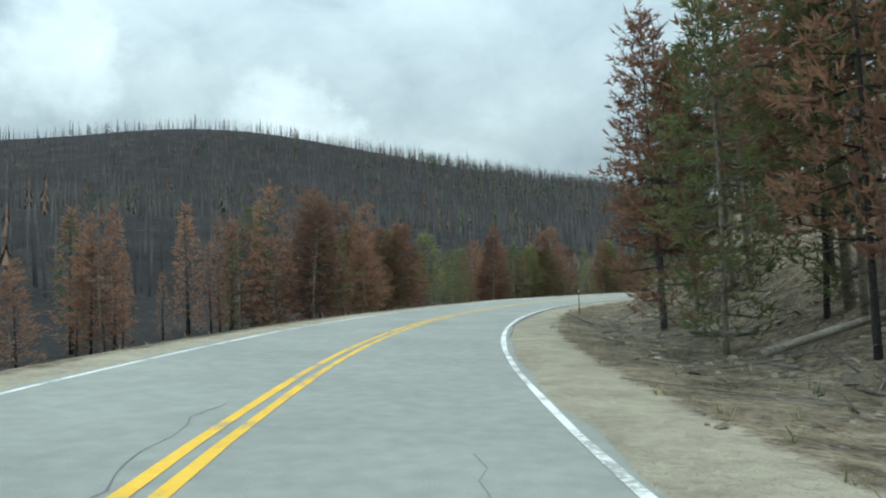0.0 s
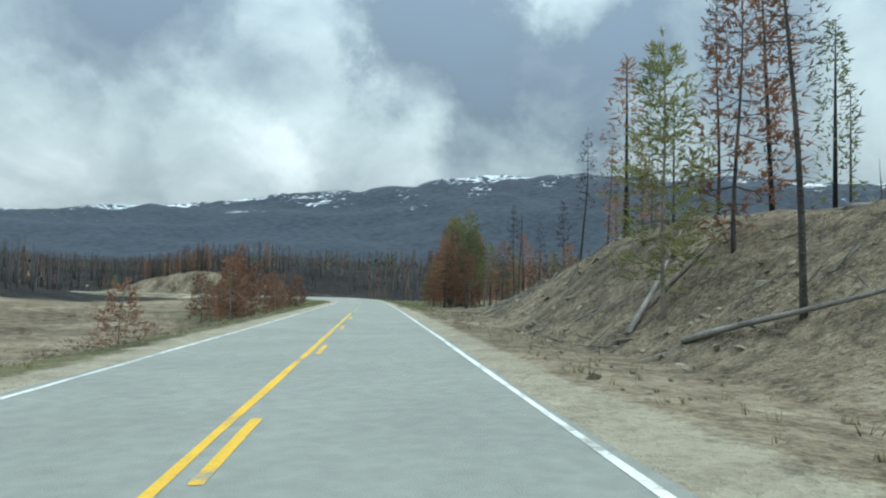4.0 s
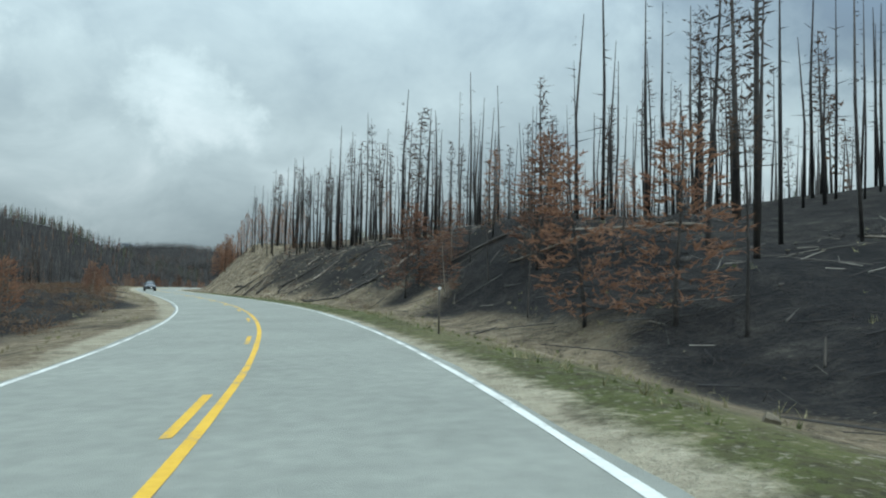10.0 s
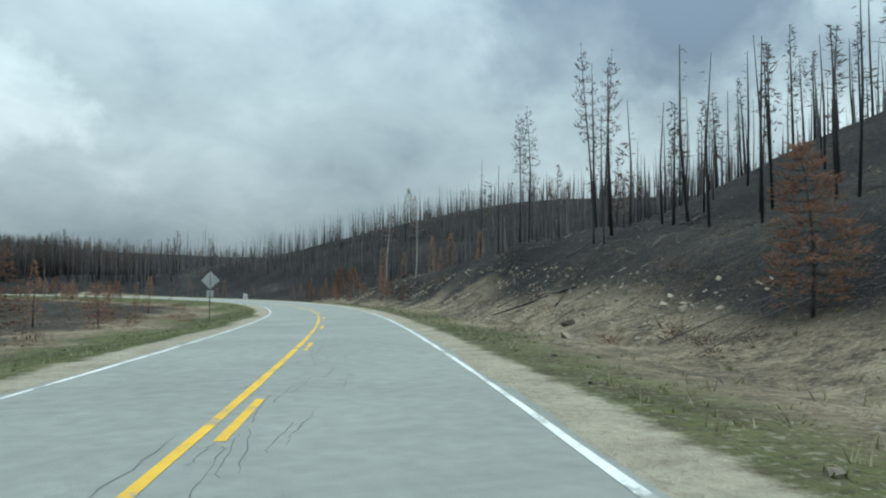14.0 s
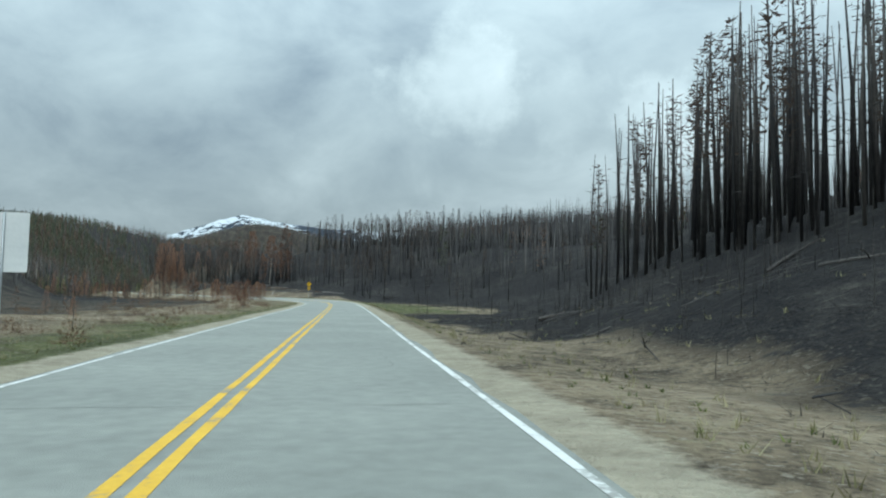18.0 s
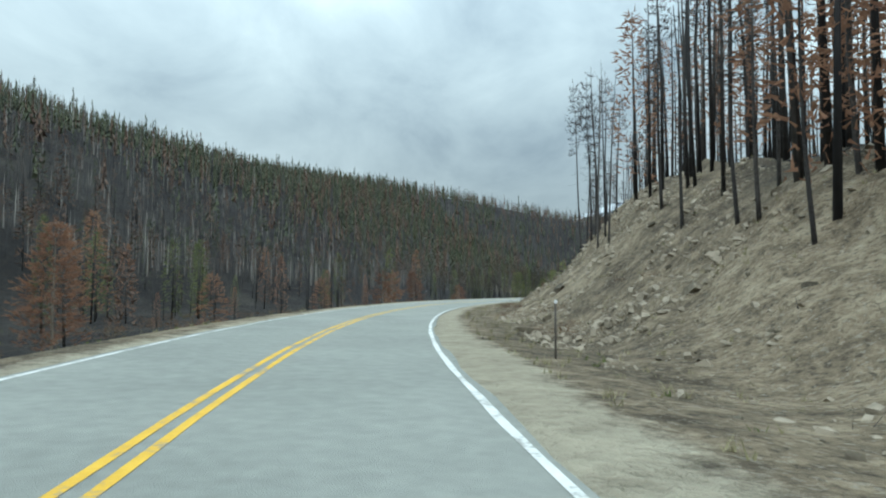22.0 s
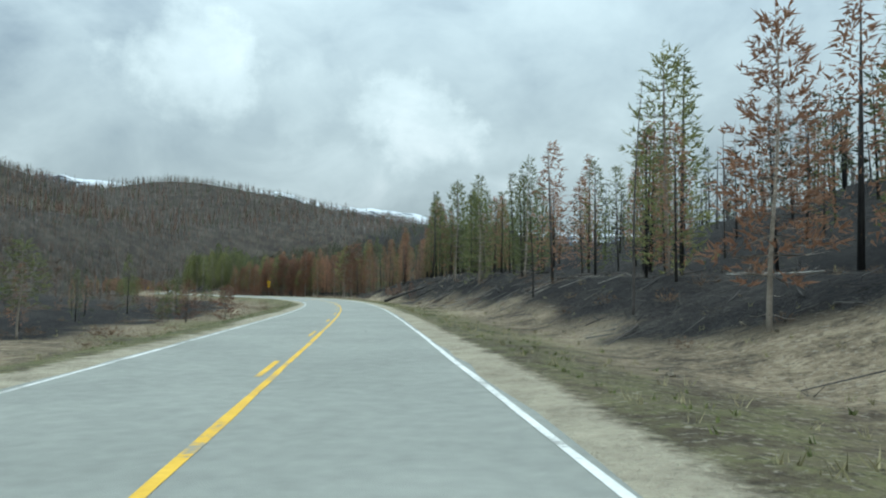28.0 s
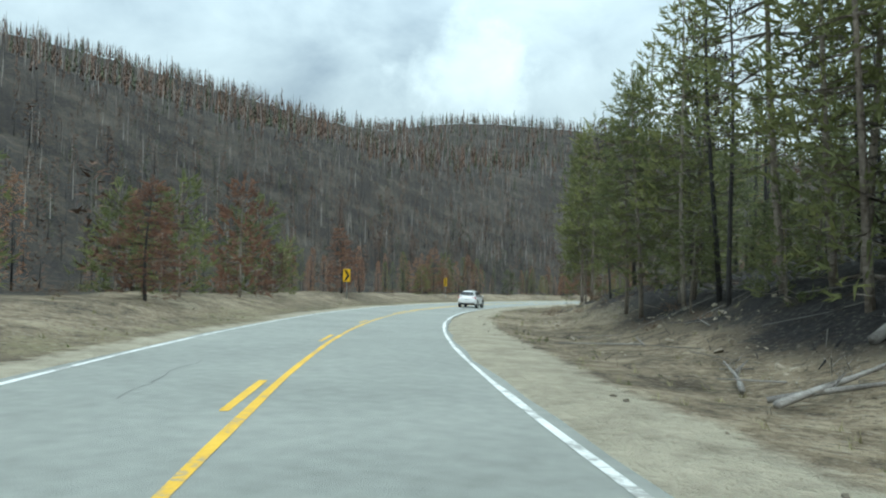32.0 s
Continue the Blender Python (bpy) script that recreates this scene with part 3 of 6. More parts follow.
# wooded ridges further off: centre, height, half length, half width, turn
for cx, cy, top, hl, hw2, turn in ((-205, 533, 124, 700, 369, 10), (190, 1655, 52, 430, 210, 5), (-608, 2700, 141, 900, 420, 22), (-793, 2362, 168, 520, 175, 28), (-585, 2530, 98, 220, 160, 25), (190, 1060, 44, 300, 150, 60), (560, 1180, 44, 330, 150, 70), (780, 700, 40, 380, 170, 90)):
    ca, sa = math.cos(math.radians(turn)), math.sin(math.radians(turn))
    pu, pv = ((gx - cx) * ca + (gy - cy) * sa) / hl, (-(gx - cx) * sa + (gy - cy) * ca) / hw2
    crest = top * (1 + 0.12 * bumps(gx, gy, 120, 14)) * (np.clip(1 - np.hypot(pu, pv), 0, 1) if top > 100 else ease(1 - np.hypot(pu, pv)))
    gz = np.maximum(gz, crest * ease((abs(gd) - 60) / 60))
for _ in range(3):
    p = np.pad(gz, 2, "edge")
    gz = sum(p[i:i + gz.shape[0], j:j + gz.shape[1]] for i in range(5) for j in range(5)) / 25


def grid_z(x, y):
    u, v = (np.asarray(x) - GX[0]) / CELL, (np.asarray(y) - GY[0]) / CELL
    i, j = np.clip(v.astype(int), 0, len(GY) - 2), np.clip(u.astype(int), 0, len(GX) - 2)
    b, a = np.clip(v - i, 0, 1), np.clip(u - j, 0, 1)
    return (gz[i, j] * (1 - a) + gz[i, j + 1] * a) * (1 - b) + (gz[i + 1, j] * (1 - a) + gz[i + 1, j + 1] * a) * b


def place(s, d):
    """x, y, z of the ground at s metres along the road and d to its right."""
    s, d = np.asarray(s, float), np.asarray(d, float)
    h = np.interp(s, S_ALL, PH)
    x, y = np.interp(s, S_ALL, RX) + d * np.cos(h), np.interp(s, S_ALL, RY) + d * np.sin(h)
    w = ease((abs(d) - 42) / 30)
    return x, y, height(s, d, x, y) * (1 - w) + w * grid_z(x, y)


def build_ground():
    right = np.concatenate([np.arange(-1.7, 24, 0.75), [25, 26.5, 28, 30, 32, 35, 38, 42, 46, 51, 57, 64, 72, 80, 90]])
    left = -1.7 - np.concatenate([np.arange(0.9, 20, 0.9), [21, 23, 25, 28, 31, 35, 40, 45, 51, 57, 64, 71, 79, 88]])
    cols = np.concatenate([left[::-1], right])
    rows = S_ALL[::3]
    s, d = np.meshgrid(rows, cols, indexing="ij")
    x, y, z = place(s, d)
    z = np.where((d > EDGE_L - 0.1) & (d < EDGE_R + 0.1), z - 0.05, z)
    z = z - 2.5 * np.clip((abs(d) - 73) / 16, 0, 1)
    n, m = s.shape
    k = np.arange(n * m).reshape(n, m)
    f1 = np.stack([k[:-1, :-1], k[:-1, 1:], k[1:, 1:], k[1:, :-1]], -1).reshape(-1, 4)
    strip = np.stack([x, y, z], -1).reshape(-1, 3)
    c1 = cover_of(s, d, x, y).reshape(-1, 4)
    low = gz - 9.0 * (1 - ease((abs(gd) - 58) / 18))
    n2, m2 = gx.shape
    far = np.stack([gx, gy, low], -1)
    c2 = cover_of(gs, gd, gx, gy).reshape(-1, 4)
    k2 = np.arange(n2 * m2).reshape(n2, m2)
    f2 = np.stack([k2[:-1, :-1], k2[:-1, 1:], k2[1:, 1:], k2[1:, :-1]], -1).reshape(-1, 4)
    inner = (abs(gd) < 52).ravel()
    f2 = f2[~inner[f2].all(1)] + len(strip)
    # out to the horizon
    cx, cy = gx.mean(), gy.mean()
    edge = np.concatenate([far[0, :], far[1:, -1], far[-1, -2::-1], far[-2:0:-1, 0]])
    out = edge.copy()
    v = edge[:, :2] - (cx, cy)
    out[:, :2] = (cx, cy) + v / np.linalg.norm(v, axis=1, keepdims=True) * 9000
    out[:, 2] = -30
    base = len(strip) + n2 * m2
    ids = np.concatenate([k2[0, :], k2[1:, -1], k2[-1, -2::-1], k2[-2:0:-1, 0]]) + len(strip)
    e = len(edge)
    a = np.arange(e)
    b = (a + 1) % e
    f3 = np.stack([ids[a], base + a, base + b, ids[b]], -1)
    c3 = np.tile([0, 0.3, 0.7, 1.0], (e, 1))
    verts = np.concatenate([strip, far.reshape(-1, 3), out])
    me = smooth(mesh_of("ground", verts, np.concatenate([f1, f2, f3]), M_GROUND))
    at = me.attributes.new("cover", "FLOAT_COLOR", "POINT")
    at.data.foreach_set("color", np.concatenate([c1, c2, c3]).astype(np.float32).ravel())
    return tagged(new("ground", me), "burnt hills with bare soil, scorched grass and gravel verges", "ground", kind="structure")


def ribbon(name, d0, d1, mat, lift=0.0, s0=None, s1=None, step=2.0, cols=2, wob=0.0, seed=0):
    """A strip of the road's surface between two offsets."""
    s = np.arange(S_ALL[0] if s0 is None else s0, (S_ALL[-1] if s1 is None else s1) + 0.01, step)
    dd = np.linspace(0, 1, cols)
    off = wob * bumps(s, s * 0, 3.0, seed)
    off2 = wob * bumps(s, s * 0 + 50, 2.0, seed)
    ss, k = np.meshgrid(s, dd, indexing="ij")
    d = (d0 + off)[:, None] * (1 - k) + (d1 + off2)[:, None] * k
    h = np.interp(ss, S_ALL, PH)
    x, y = np.interp(ss, S_ALL, RX) + d * np.cos(h), np.interp(ss, S_ALL, RY) + d * np.sin(h)
    z = (d + np.interp(ss, S_ALL, PS)) * np.interp(ss, S_ALL, PB) * (1 - ease((abs(d) - 6) / 25)) + lift
    n, m = ss.shape
    i = np.arange(n * m).reshape(n, m)
    f = np.stack([i[:-1, :-1], i[:-1, 1:], i[1:, 1:], i[1:, :-1]], -1).reshape(-1, 4)
    return smooth(mesh_of(name, np.stack([x, y, z], -1).reshape(-1, 3), f, mat))


build_ground()
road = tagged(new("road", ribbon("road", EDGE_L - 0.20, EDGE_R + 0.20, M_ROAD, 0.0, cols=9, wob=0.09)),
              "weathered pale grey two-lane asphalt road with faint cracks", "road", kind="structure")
part("edge_line", ribbon("edge_line", EDGE_R - 0.06, EDGE_R + 0.06, M_PAINT_W, 0.006, wob=0.022, seed=3), road, "worn white edge line")
part("edge_line", ribbon("edge_line", EDGE_L - 0.055, EDGE_L + 0.055, M_PAINT_W, 0.006, wob=0.022, seed=4), road, "worn white edge line")
# centre line: solid for oncoming traffic, for our lane, or broken
DASH, GAP = 3.05, 12.2
for t0, t1, kind in ((-1.2, 1.6, "double"), (1.6, 4.72, "ours_broken"), (4.72, 9.0, "broken"), (9.0, 11.6, "theirs_broken"), (11.6, 13.5, "double"),
                     (13.5, 16.6, "ours_broken"), (16.6, 24.2, "double"), (24.2, 26.3, "ours_broken"), (26.3, 32.6, "theirs_broken"), (32.6, 35, "double")):
    a, b = dist_at(t0), dist_at(t1)
    first = {1.6: 1.5, 4.72: 9.4, 9.0: 8.4, 13.5: 5.0, 24.2: 2.2, 26.3: 2.8}.get(t0, 0.0)
    for d, side in ((MID - 0.14, "theirs"), (MID + 0.14, "ours")):
        if kind == "broken":
            d = MID
            if side == "ours":
                continue
        if kind == "double" or (kind != "broken" and not kind.startswith(side)):
            part("centre_line", ribbon("centre_line", d - 0.065, d + 0.065, M_PAINT_Y, 0.006, a, b, wob=0.02, seed=6), road, "solid yellow centre line")
        else:
            for q in np.arange(math.ceil((a - first) / GAP) * GAP + first, b - DASH, GAP):
                part("centre_dash", ribbon("centre_dash", d - 0.065, d + 0.065, M_PAINT_Y, 0.006, q, q + DASH, 0.61, wob=0.01, seed=int(q)), road)


def crack(s, d0, d1, bend, seed, wide=0.02, stray=1.0):
    k = np.linspace(0, 1, 12)
    ss = s + bend * k + 0.18 * stray * bumps(k * 20, k * 0, 2, seed)
    d = d0 + (d1 - d0) * k + 0.1 * stray * bumps(k * 20, k * 0 + 30, 2, seed)
    h = np.interp(ss, S_ALL, PH)
    w = wide * (0.6 + 0.4 * bumps(k * 20, k * 0 + 9, 3, seed))
    tx, ty = np.gradient(ss), np.gradient(d)
    tl = np.hypot(tx, ty)
    pts = []
    for sg in (-1, 1):
        s2, d2 = ss + sg * w * -ty / tl, d + sg * w * tx / tl
        pts.append(np.stack([np.interp(s2, S_ALL, RX) + d2 * np.cos(h), np.interp(s2, S_ALL, RY) + d2 * np.sin(h),
                             (d2 + np.interp(s2, S_ALL, PS)) * np.interp(s2, S_ALL, PB) + 0.005], -1))
    n = len(k)
    i = np.arange(n - 1)
    return np.concatenate(pts), np.stack([i, i + 1, i + 1 + n, i + n], -1)


rng = random.Random(4)
cv, cf, base = [], [], 0
for s in np.arange(-40, dist_at(34), 3.0):
    r = rng.random()
    if r < 0.30:
        a = rng.uniform(-5.1, -2); v, f = crack(s + rng.random() * 3, a, min(1.8, a + rng.uniform(2, 6.5)), rng.uniform(-.3, .3), rng.randrange(999), 0.011)
    elif r < 0.48:
        a = rng.choice([MID - 0.35, MID + 0.4, -3.4, 0.1, 0.9]); v, f = crack(s, a, a + rng.uniform(-.3, .3), rng.uniform(2, 8), rng.randrange(999), 0.011)
    else:
        continue
    cv.append(v); cf.append(f + base); base += len(v)
# seams straight across
for s in [1424.5] + [dist_at(q) + rng.uniform(-9, 9) for q in np.arange(0.3, 34, 0.9)]:
    v, f = crack(s, -4.6, rng.uniform(-0.5, 1.7), rng.uniform(-.2, .2), rng.randrange(999), 0.016, 0.25)
    cv.append(v); cf.append(f + base); base += len(v)
# crazed patches along the middle
for t0, t1, d0, count in ((6.3, 7.7, MID - 0.3, 260), (8.9, 9.7, MID + 0.5, 150), (11.4, 12.5, MID - 1.2, 220), (10.9, 11.2, 0.2, 50), (13.8, 15.2, MID + 0.5, 160), (4.9, 5.6, 0.3, 90), (25.0, 26.1, MID + 0.6, 120), (0.5, 1.5, -3.4, 80), (30.6, 31.5, 0.2, 70)):
    for _ in range(count):
        a = d0 + rng.gauss(0, 0.3)
        v, f = crack(rng.uniform(dist_at(t0), dist_at(t1)), a, a + rng.uniform(-.25, .25), rng.uniform(0.5, 2.5), rng.randrange(999), 0.007, 0.35)
        cv.append(v); cf.append(f + base); base += len(v)
part("crack", mesh_of("crack", np.concatenate(cv), np.concatenate(cf), M_CRACK), road, "fine dark cracks across the asphalt")


# ---- trees ----
def tube(points, radii, sides=6):
    """Triangles of a tube along the points, closed to a tip at its end."""
    p, r = np.asarray(points, float), np.asarray(radii, float)
    n = len(p)
    ax = np.gradient(p, axis=0)
    ax /= np.linalg.norm(ax, axis=1, keepdims=True) + 1e-9
    ref = np.where(abs(ax[:, 2:3]) > 0.9, [[1.0, 0, 0]], [[0, 0, 1.0]])
    e1 = np.cross(ax, ref)
    e1 /= np.linalg.norm(e1, axis=1, keepdims=True) + 1e-9
    e2 = np.cross(ax, e1)
    a = np.arange(sides) / sides * 2 * math.pi
    v = p[:, None] + r[:, None, None] * (np.cos(a)[None, :, None] * e1[:, None] + np.sin(a)[None, :, None] * e2[:, None])
    v = np.concatenate([v.reshape(-1, 3), p[-1:]])
    f = []
    for i in range(n - 1):
        for j in range(sides):
            q = (j + 1) % sides
            f += [(i * sides + j, i * sides + q, (i + 1) * sides + q), (i * sides + j, (i + 1) * sides + q, (i + 1) * sides + j)]
    f += [((n - 1) * sides + j, (n - 1) * sides + (j + 1) % sides, n * sides) for j in range(sides)]
    f += [(0, j + 1, j) for j in range(1, sides - 1)]
    return v, np.array(f)


def joined(pieces):
    vs, fs, k = [], [], 0
    for v, f in pieces:
        vs.append(v); fs.append(np.asarray(f) + k); k += len(v)
    return np.concatenate(vs), np.concatenate(fs)


def trunk_line(r, h, lean, segs=7):
    z = np.linspace(0, 1, segs)
    a = r.random() * 6.3
    b = lean * h * z**1.5 + 0.012 * h * np.sin(z * 5 + a)
    return np.stack([b * math.cos(a), b * math.sin(a), z * h - 0.25 * (z == 0)], -1)


def tufts(r, at, way, count, size, spread, wide=0.10):
    """Needle sprays round a place: thin blades that point out along the branch."""
    q = np.random.RandomState(r.randrange(10**6))
    c = q.normal(0, 1, (count, 3)) * spread + at
    d = q.normal(0, 0.6, (count, 3)) + way
    d /= np.linalg.norm(d, axis=1, keepdims=True) + 1e-9
    s = np.cross(d, q.normal(0, 1, (count, 3)))
    s /= np.linalg.norm(s, axis=1, keepdims=True) + 1e-9
    ln = size * q.uniform(0.7, 1.4, (count, 1))
    v = np.stack([c - s * ln * wide, c + s * ln * wide, c + d * ln], 1).reshape(-1, 3)
    return v, np.arange(3 * count).reshape(-1, 3)


def brushes(r, starts, ways, per, size, wide):
    """Bottle brushes of needles: each sits on the end of a twig, its needles fanning out and forward along it."""
    q = np.random.RandomState(r.randrange(10**6))
    n = len(starts) * per
    w = np.repeat(ways, per, 0)
    k = q.rand(n, 1)
    c = np.repeat(starts, per, 0) + w * size * 1.1 * k
    d = w * (0.55 + 0.6 * k) + q.normal(0, 0.5, (n, 3))
    d /= np.linalg.norm(d, axis=1, keepdims=True) + 1e-9
    s = np.cross(d, q.normal(0, 1, (n, 3)))
    s /= np.linalg.norm(s, axis=1, keepdims=True) + 1e-9
    ln = size * q.uniform(0.6, 1.15, (n, 1))
    return np.stack([c - s * ln * wide, c + s * ln * wide, c + d * ln], 1).reshape(-1, 3), np.arange(3 * n).reshape(-1, 3)


def limbed(line, radii, sides, limbs):
    """One trunk whose limbs grow out of it: rows of (height share, way, length, thickness, twigs)."""
    v, f = tube(line, radii, sides)
    v, f = list(v), list(f)
    n = len(line)
    tips = []
    for share, way, ln, thick, side_twigs in limbs:
        i = min(n - 2, int(share * (n - 1)))
        ring = np.array([v[i * sides + j] for j in range(sides)])
        j = int(np.argmax((ring - ring.mean(0)) @ way))
        b = i * sides + j
        base = np.asarray(v[b])
        mid = base + way * ln * 0.55 + np.array([0, 0, -0.06 * ln])
        tip = base + way * ln + np.array([0, 0, 0.07 * ln])
        s = np.cross(way, [0, 0, 1.0])
        s /= np.linalg.norm(s) + 1e-9
        k = len(v)
        v += [base + np.array([0, 0, thick * 2.2]), mid + s * thick * 0.7, mid - s * thick * 0.5 + np.array([0, 0, thick]), tip]
        f += [(b, k + 1, k), (k, k + 1, k + 2), (b, k + 2, k + 1), (k + 1, k + 3, k + 2), (b, k, k + 2)]
        for q, turn, lift in side_twigs:
            v.append(mid + (s * turn + way * (0.4 + q) + np.array([0, 0, lift])) * ln * 0.36)
            f.append((k + 1, k + 2, len(v) - 1))
        tips.append((base, tip))
    return (np.array(v), np.array(f)), tips


def pine(seed, h=10.0, start=0.3, width=1.5, limbs=70, twigs=5, per=9, thin=0.0, size=0.30, wide=0.10):
    """Trunk with its limbs, and needles, of a lodgepole pine of height h: limbs sag, then turn up at their ends."""
    r = random.Random(seed)
    line = trunk_line(r, h, r.uniform(0, 0.03), 18)
    rows, bare = [], []
    for k in range(limbs):
        f = start + (0.99 - start) * ((k + r.random()) / limbs) ** 0.9
        top = (1 - f) / (1 - start)
        shape = min(1.0, 0.10 + 1.35 * top ** 0.85) * (1.0 if top < 0.72 else 1.0 - 0.9 * (top - 0.72))
        ln = width * shape * r.uniform(0.6, 1.15) + 0.08
        a = k * 2.4 + r.uniform(-.6, .6)
        way = np.array([math.cos(a), math.sin(a), r.uniform(-0.32, 0.22) + 0.9 * max(0, f - 0.6)])
        way /= np.linalg.norm(way)
        rows.append((f, way, ln, 0.010 + 0.006 * ln, [(0.5, 1, 0.1), (0.75, -1, 0.2)]))
        bare.append(r.random() < thin)
    # dead stubs below the crown
    for k in range(12):
        a = r.random() * 6.3
        rows.append((r.uniform(0.08, start + 0.05), np.array([math.cos(a), math.sin(a), -0.15]), r.uniform(0.2, 0.9) * min(1, h / 8), 0.010, []))
        bare.append(True)
    trunk, tips = limbed(line, np.linspace(0.0088 * h + 0.015, 0.012, len(line)), 5, rows)
    at, to = [], []
    for (f, way, ln, _, _), (base, tip), skip in zip(rows, tips, bare):
        if skip:
            continue
        side = np.array([-way[1], way[0], 0.0])
        count = max(2, round(twigs * (0.45 + 0.75 * ln / width)))
        for j in range(count):
            q = 1.0 - 0.72 * j / count * r.uniform(0.8, 1.1)
            sg = (0 if j == 0 else 1 if j % 2 else -1) * r.uniform(0.5, 1.0)
            spot = base + (tip - base) * q + side * sg * 0.26 * ln * (1.15 - q) + np.array([0, 0, r.uniform(-.20, .22)])
            go = way * 0.75 + side * sg * 0.75 + np.array([0, 0, r.uniform(0.15, 0.75)])
            at.append(spot)
            to.append(go / np.linalg.norm(go))
    for z in (0.9, 0.95, 1.0):
        at.append(line[-1] * np.array([1, 1, z]))
        to.append(np.array([r.uniform(-.2, .2), r.uniform(-.2, .2), 1.0]))
    return trunk, brushes(r, np.array(at), np.array(to), per, size, wide)


def snag(seed, h=12.0, limbs=34, long=0.9, start=0.25, broken=False):
    r = random.Random(seed)
    line = trunk_line(r, h, r.uniform(0, 0.04), 18)
    rows = []
    for k in range(limbs):
        f = start + (0.98 - start) * r.random() ** 0.7
        ln = long * (1.2 - f) ** 0.7 * r.uniform(0.3, 1.35)
        a = r.random() * 6.3
        way = np.array([math.cos(a), math.sin(a), r.uniform(-0.30, 0.30) + 0.45 * max(0, f - 0.5)])
        rows.append((f, way, ln, 0.009, [(0.45, 0.8, 0.7), (0.6, -0.8, 0.8), (0.9, 0.5, 0.9), (1.0, -0.5, 0.6)]))
    return limbed(line, np.linspace(0.0085 * h + 0.02, 0.05 if broken else 0.012, len(line)), 5, rows)[0]


KINDS = {}


def tree_kind(key, name, label, category, trunk, trunk_mat, leaf=None, leaf_mat=None):
    KINDS.setdefault(key, []).append((name, label, category, smooth(mesh_of("trunk", *trunk, trunk_mat)), mesh_of("crown", *leaf, leaf_mat) if leaf else None))


def pine_kind(key, name, label, category, bark, needles, *shape):
    trunk, leaf = pine(*shape)
    tree_kind(key, name, label, category, trunk, bark, leaf, needles)


RED_LABEL, GREEN_LABEL = "scorched lodgepole pine with rust-brown dead needles", "living green lodgepole pine with a bare lower trunk"
for k in range(4):
    pine_kind("red", "scorched_pine", RED_LABEL, "tree", M_BARK if k % 2 else M_CHAR, M_RED, 10 + k, 10, 0.10 + 0.08 * k, 1.85 - 0.1 * k, 130, 6, 9, 0.03, 0.28, 0.10)
    pine_kind("red_light", "scorched_pine", RED_LABEL, "tree", M_BARK if k % 2 else M_CHAR, M_RED, 20 + k, 10, 0.10 + 0.08 * k, 1.85 - 0.1 * k, 90, 4, 6, 0.04, 0.34, 0.135)
for k in range(4):
    pine_kind("green", "lodgepole_pine", GREEN_LABEL, "tree", M_BARK, M_GREEN, 30 + k, 10, 0.08 + 0.09 * k, 1.75, 125, 6, 9, 0.02, 0.27, 0.095)
    pine_kind("green_light", "lodgepole_pine", GREEN_LABEL, "tree", M_BARK, M_GREEN, 40 + k, 10, 0.08 + 0.09 * k, 1.75, 92, 4, 6, 0.02, 0.32, 0.12)
for k in range(4):
    pine_kind("thin", "singed_pine", "tall burnt pine with a narrow thin blackened crown", "tree", M_CHAR, M_DARK, 50 + k, 10, 0.42 + 0.10 * k, 0.85, 60, 4, 7, 0.25, 0.17, 0.10)
for k in range(5):
    tree_kind("snag", "burnt_snag", "charred bare pine trunk with a few dead twigs", "tree", snag(70 + k, 10, 18 + 17 * k, 1.15, 0.28, k == 1), M_CHAR)
for k in range(2):
    tree_kind("grey", "dead_pine", "silver-grey dead pine with bare curled branches", "tree", snag(90 + k, 10, 44, 1.5, 0.25), M_SILVER)
for k in range(3):
    pine_kind("bush", "scorched_sapling", "young scorched conifer, rust-brown down to the ground", "sapling", M_BARK, M_RED, 110 + k, 3, 0.05, 0.95, 34, 5, 8, 0, 0.22, 0.12)
for k in range(2):
    pine_kind("young", "young_pine", "young green pine, bushy down to the ground", "sapling", M_BARK, M_GREEN, 130 + k, 3, 0.05, 0.95, 34, 5, 8, 0, 0.22, 0.12)
BASE_H = {"red_light": 10, "green_light": 10, "red": 10, "green": 10, "thin": 10, "snag": 10, "grey": 10, "bush": 3, "young": 3}


def plant(key, s, d, h, r, group="trees along the road"):
    """One tree of its own, height h, beside the road."""
    name, label, category, trunk, leaf = KINDS[key][r.randrange(2 if key[:3] == "red" and h < 9 else len(KINDS[key]))]
    x, y, z = (float(v) for v in place(s, d))
    root = tagged(new(name), label, category, group)
    k = h / BASE_H[key]
    w = k * r.uniform(0.85, 1.1) * (10 / max(h, 6)) ** (0.25 if BASE_H[key] == 10 else 0)
    if h < 9 and BASE_H[key] == 10 and key not in ("snag", "thin"):
        w *= 1.12 * (8 / h) ** 0.3
    if key in ("snag", "thin"):
        w *= 0.8
    root.matrix_basis = pose(x, y, z - 0.05, r.gauss(0, 1.6), r.gauss(0, 1.6), r.uniform(0, 360)) @ Matrix.Diagonal((w, w, k, 1))
    part("trunk", trunk, root)
    if leaf:
        part("crown", leaf, root)
    return root


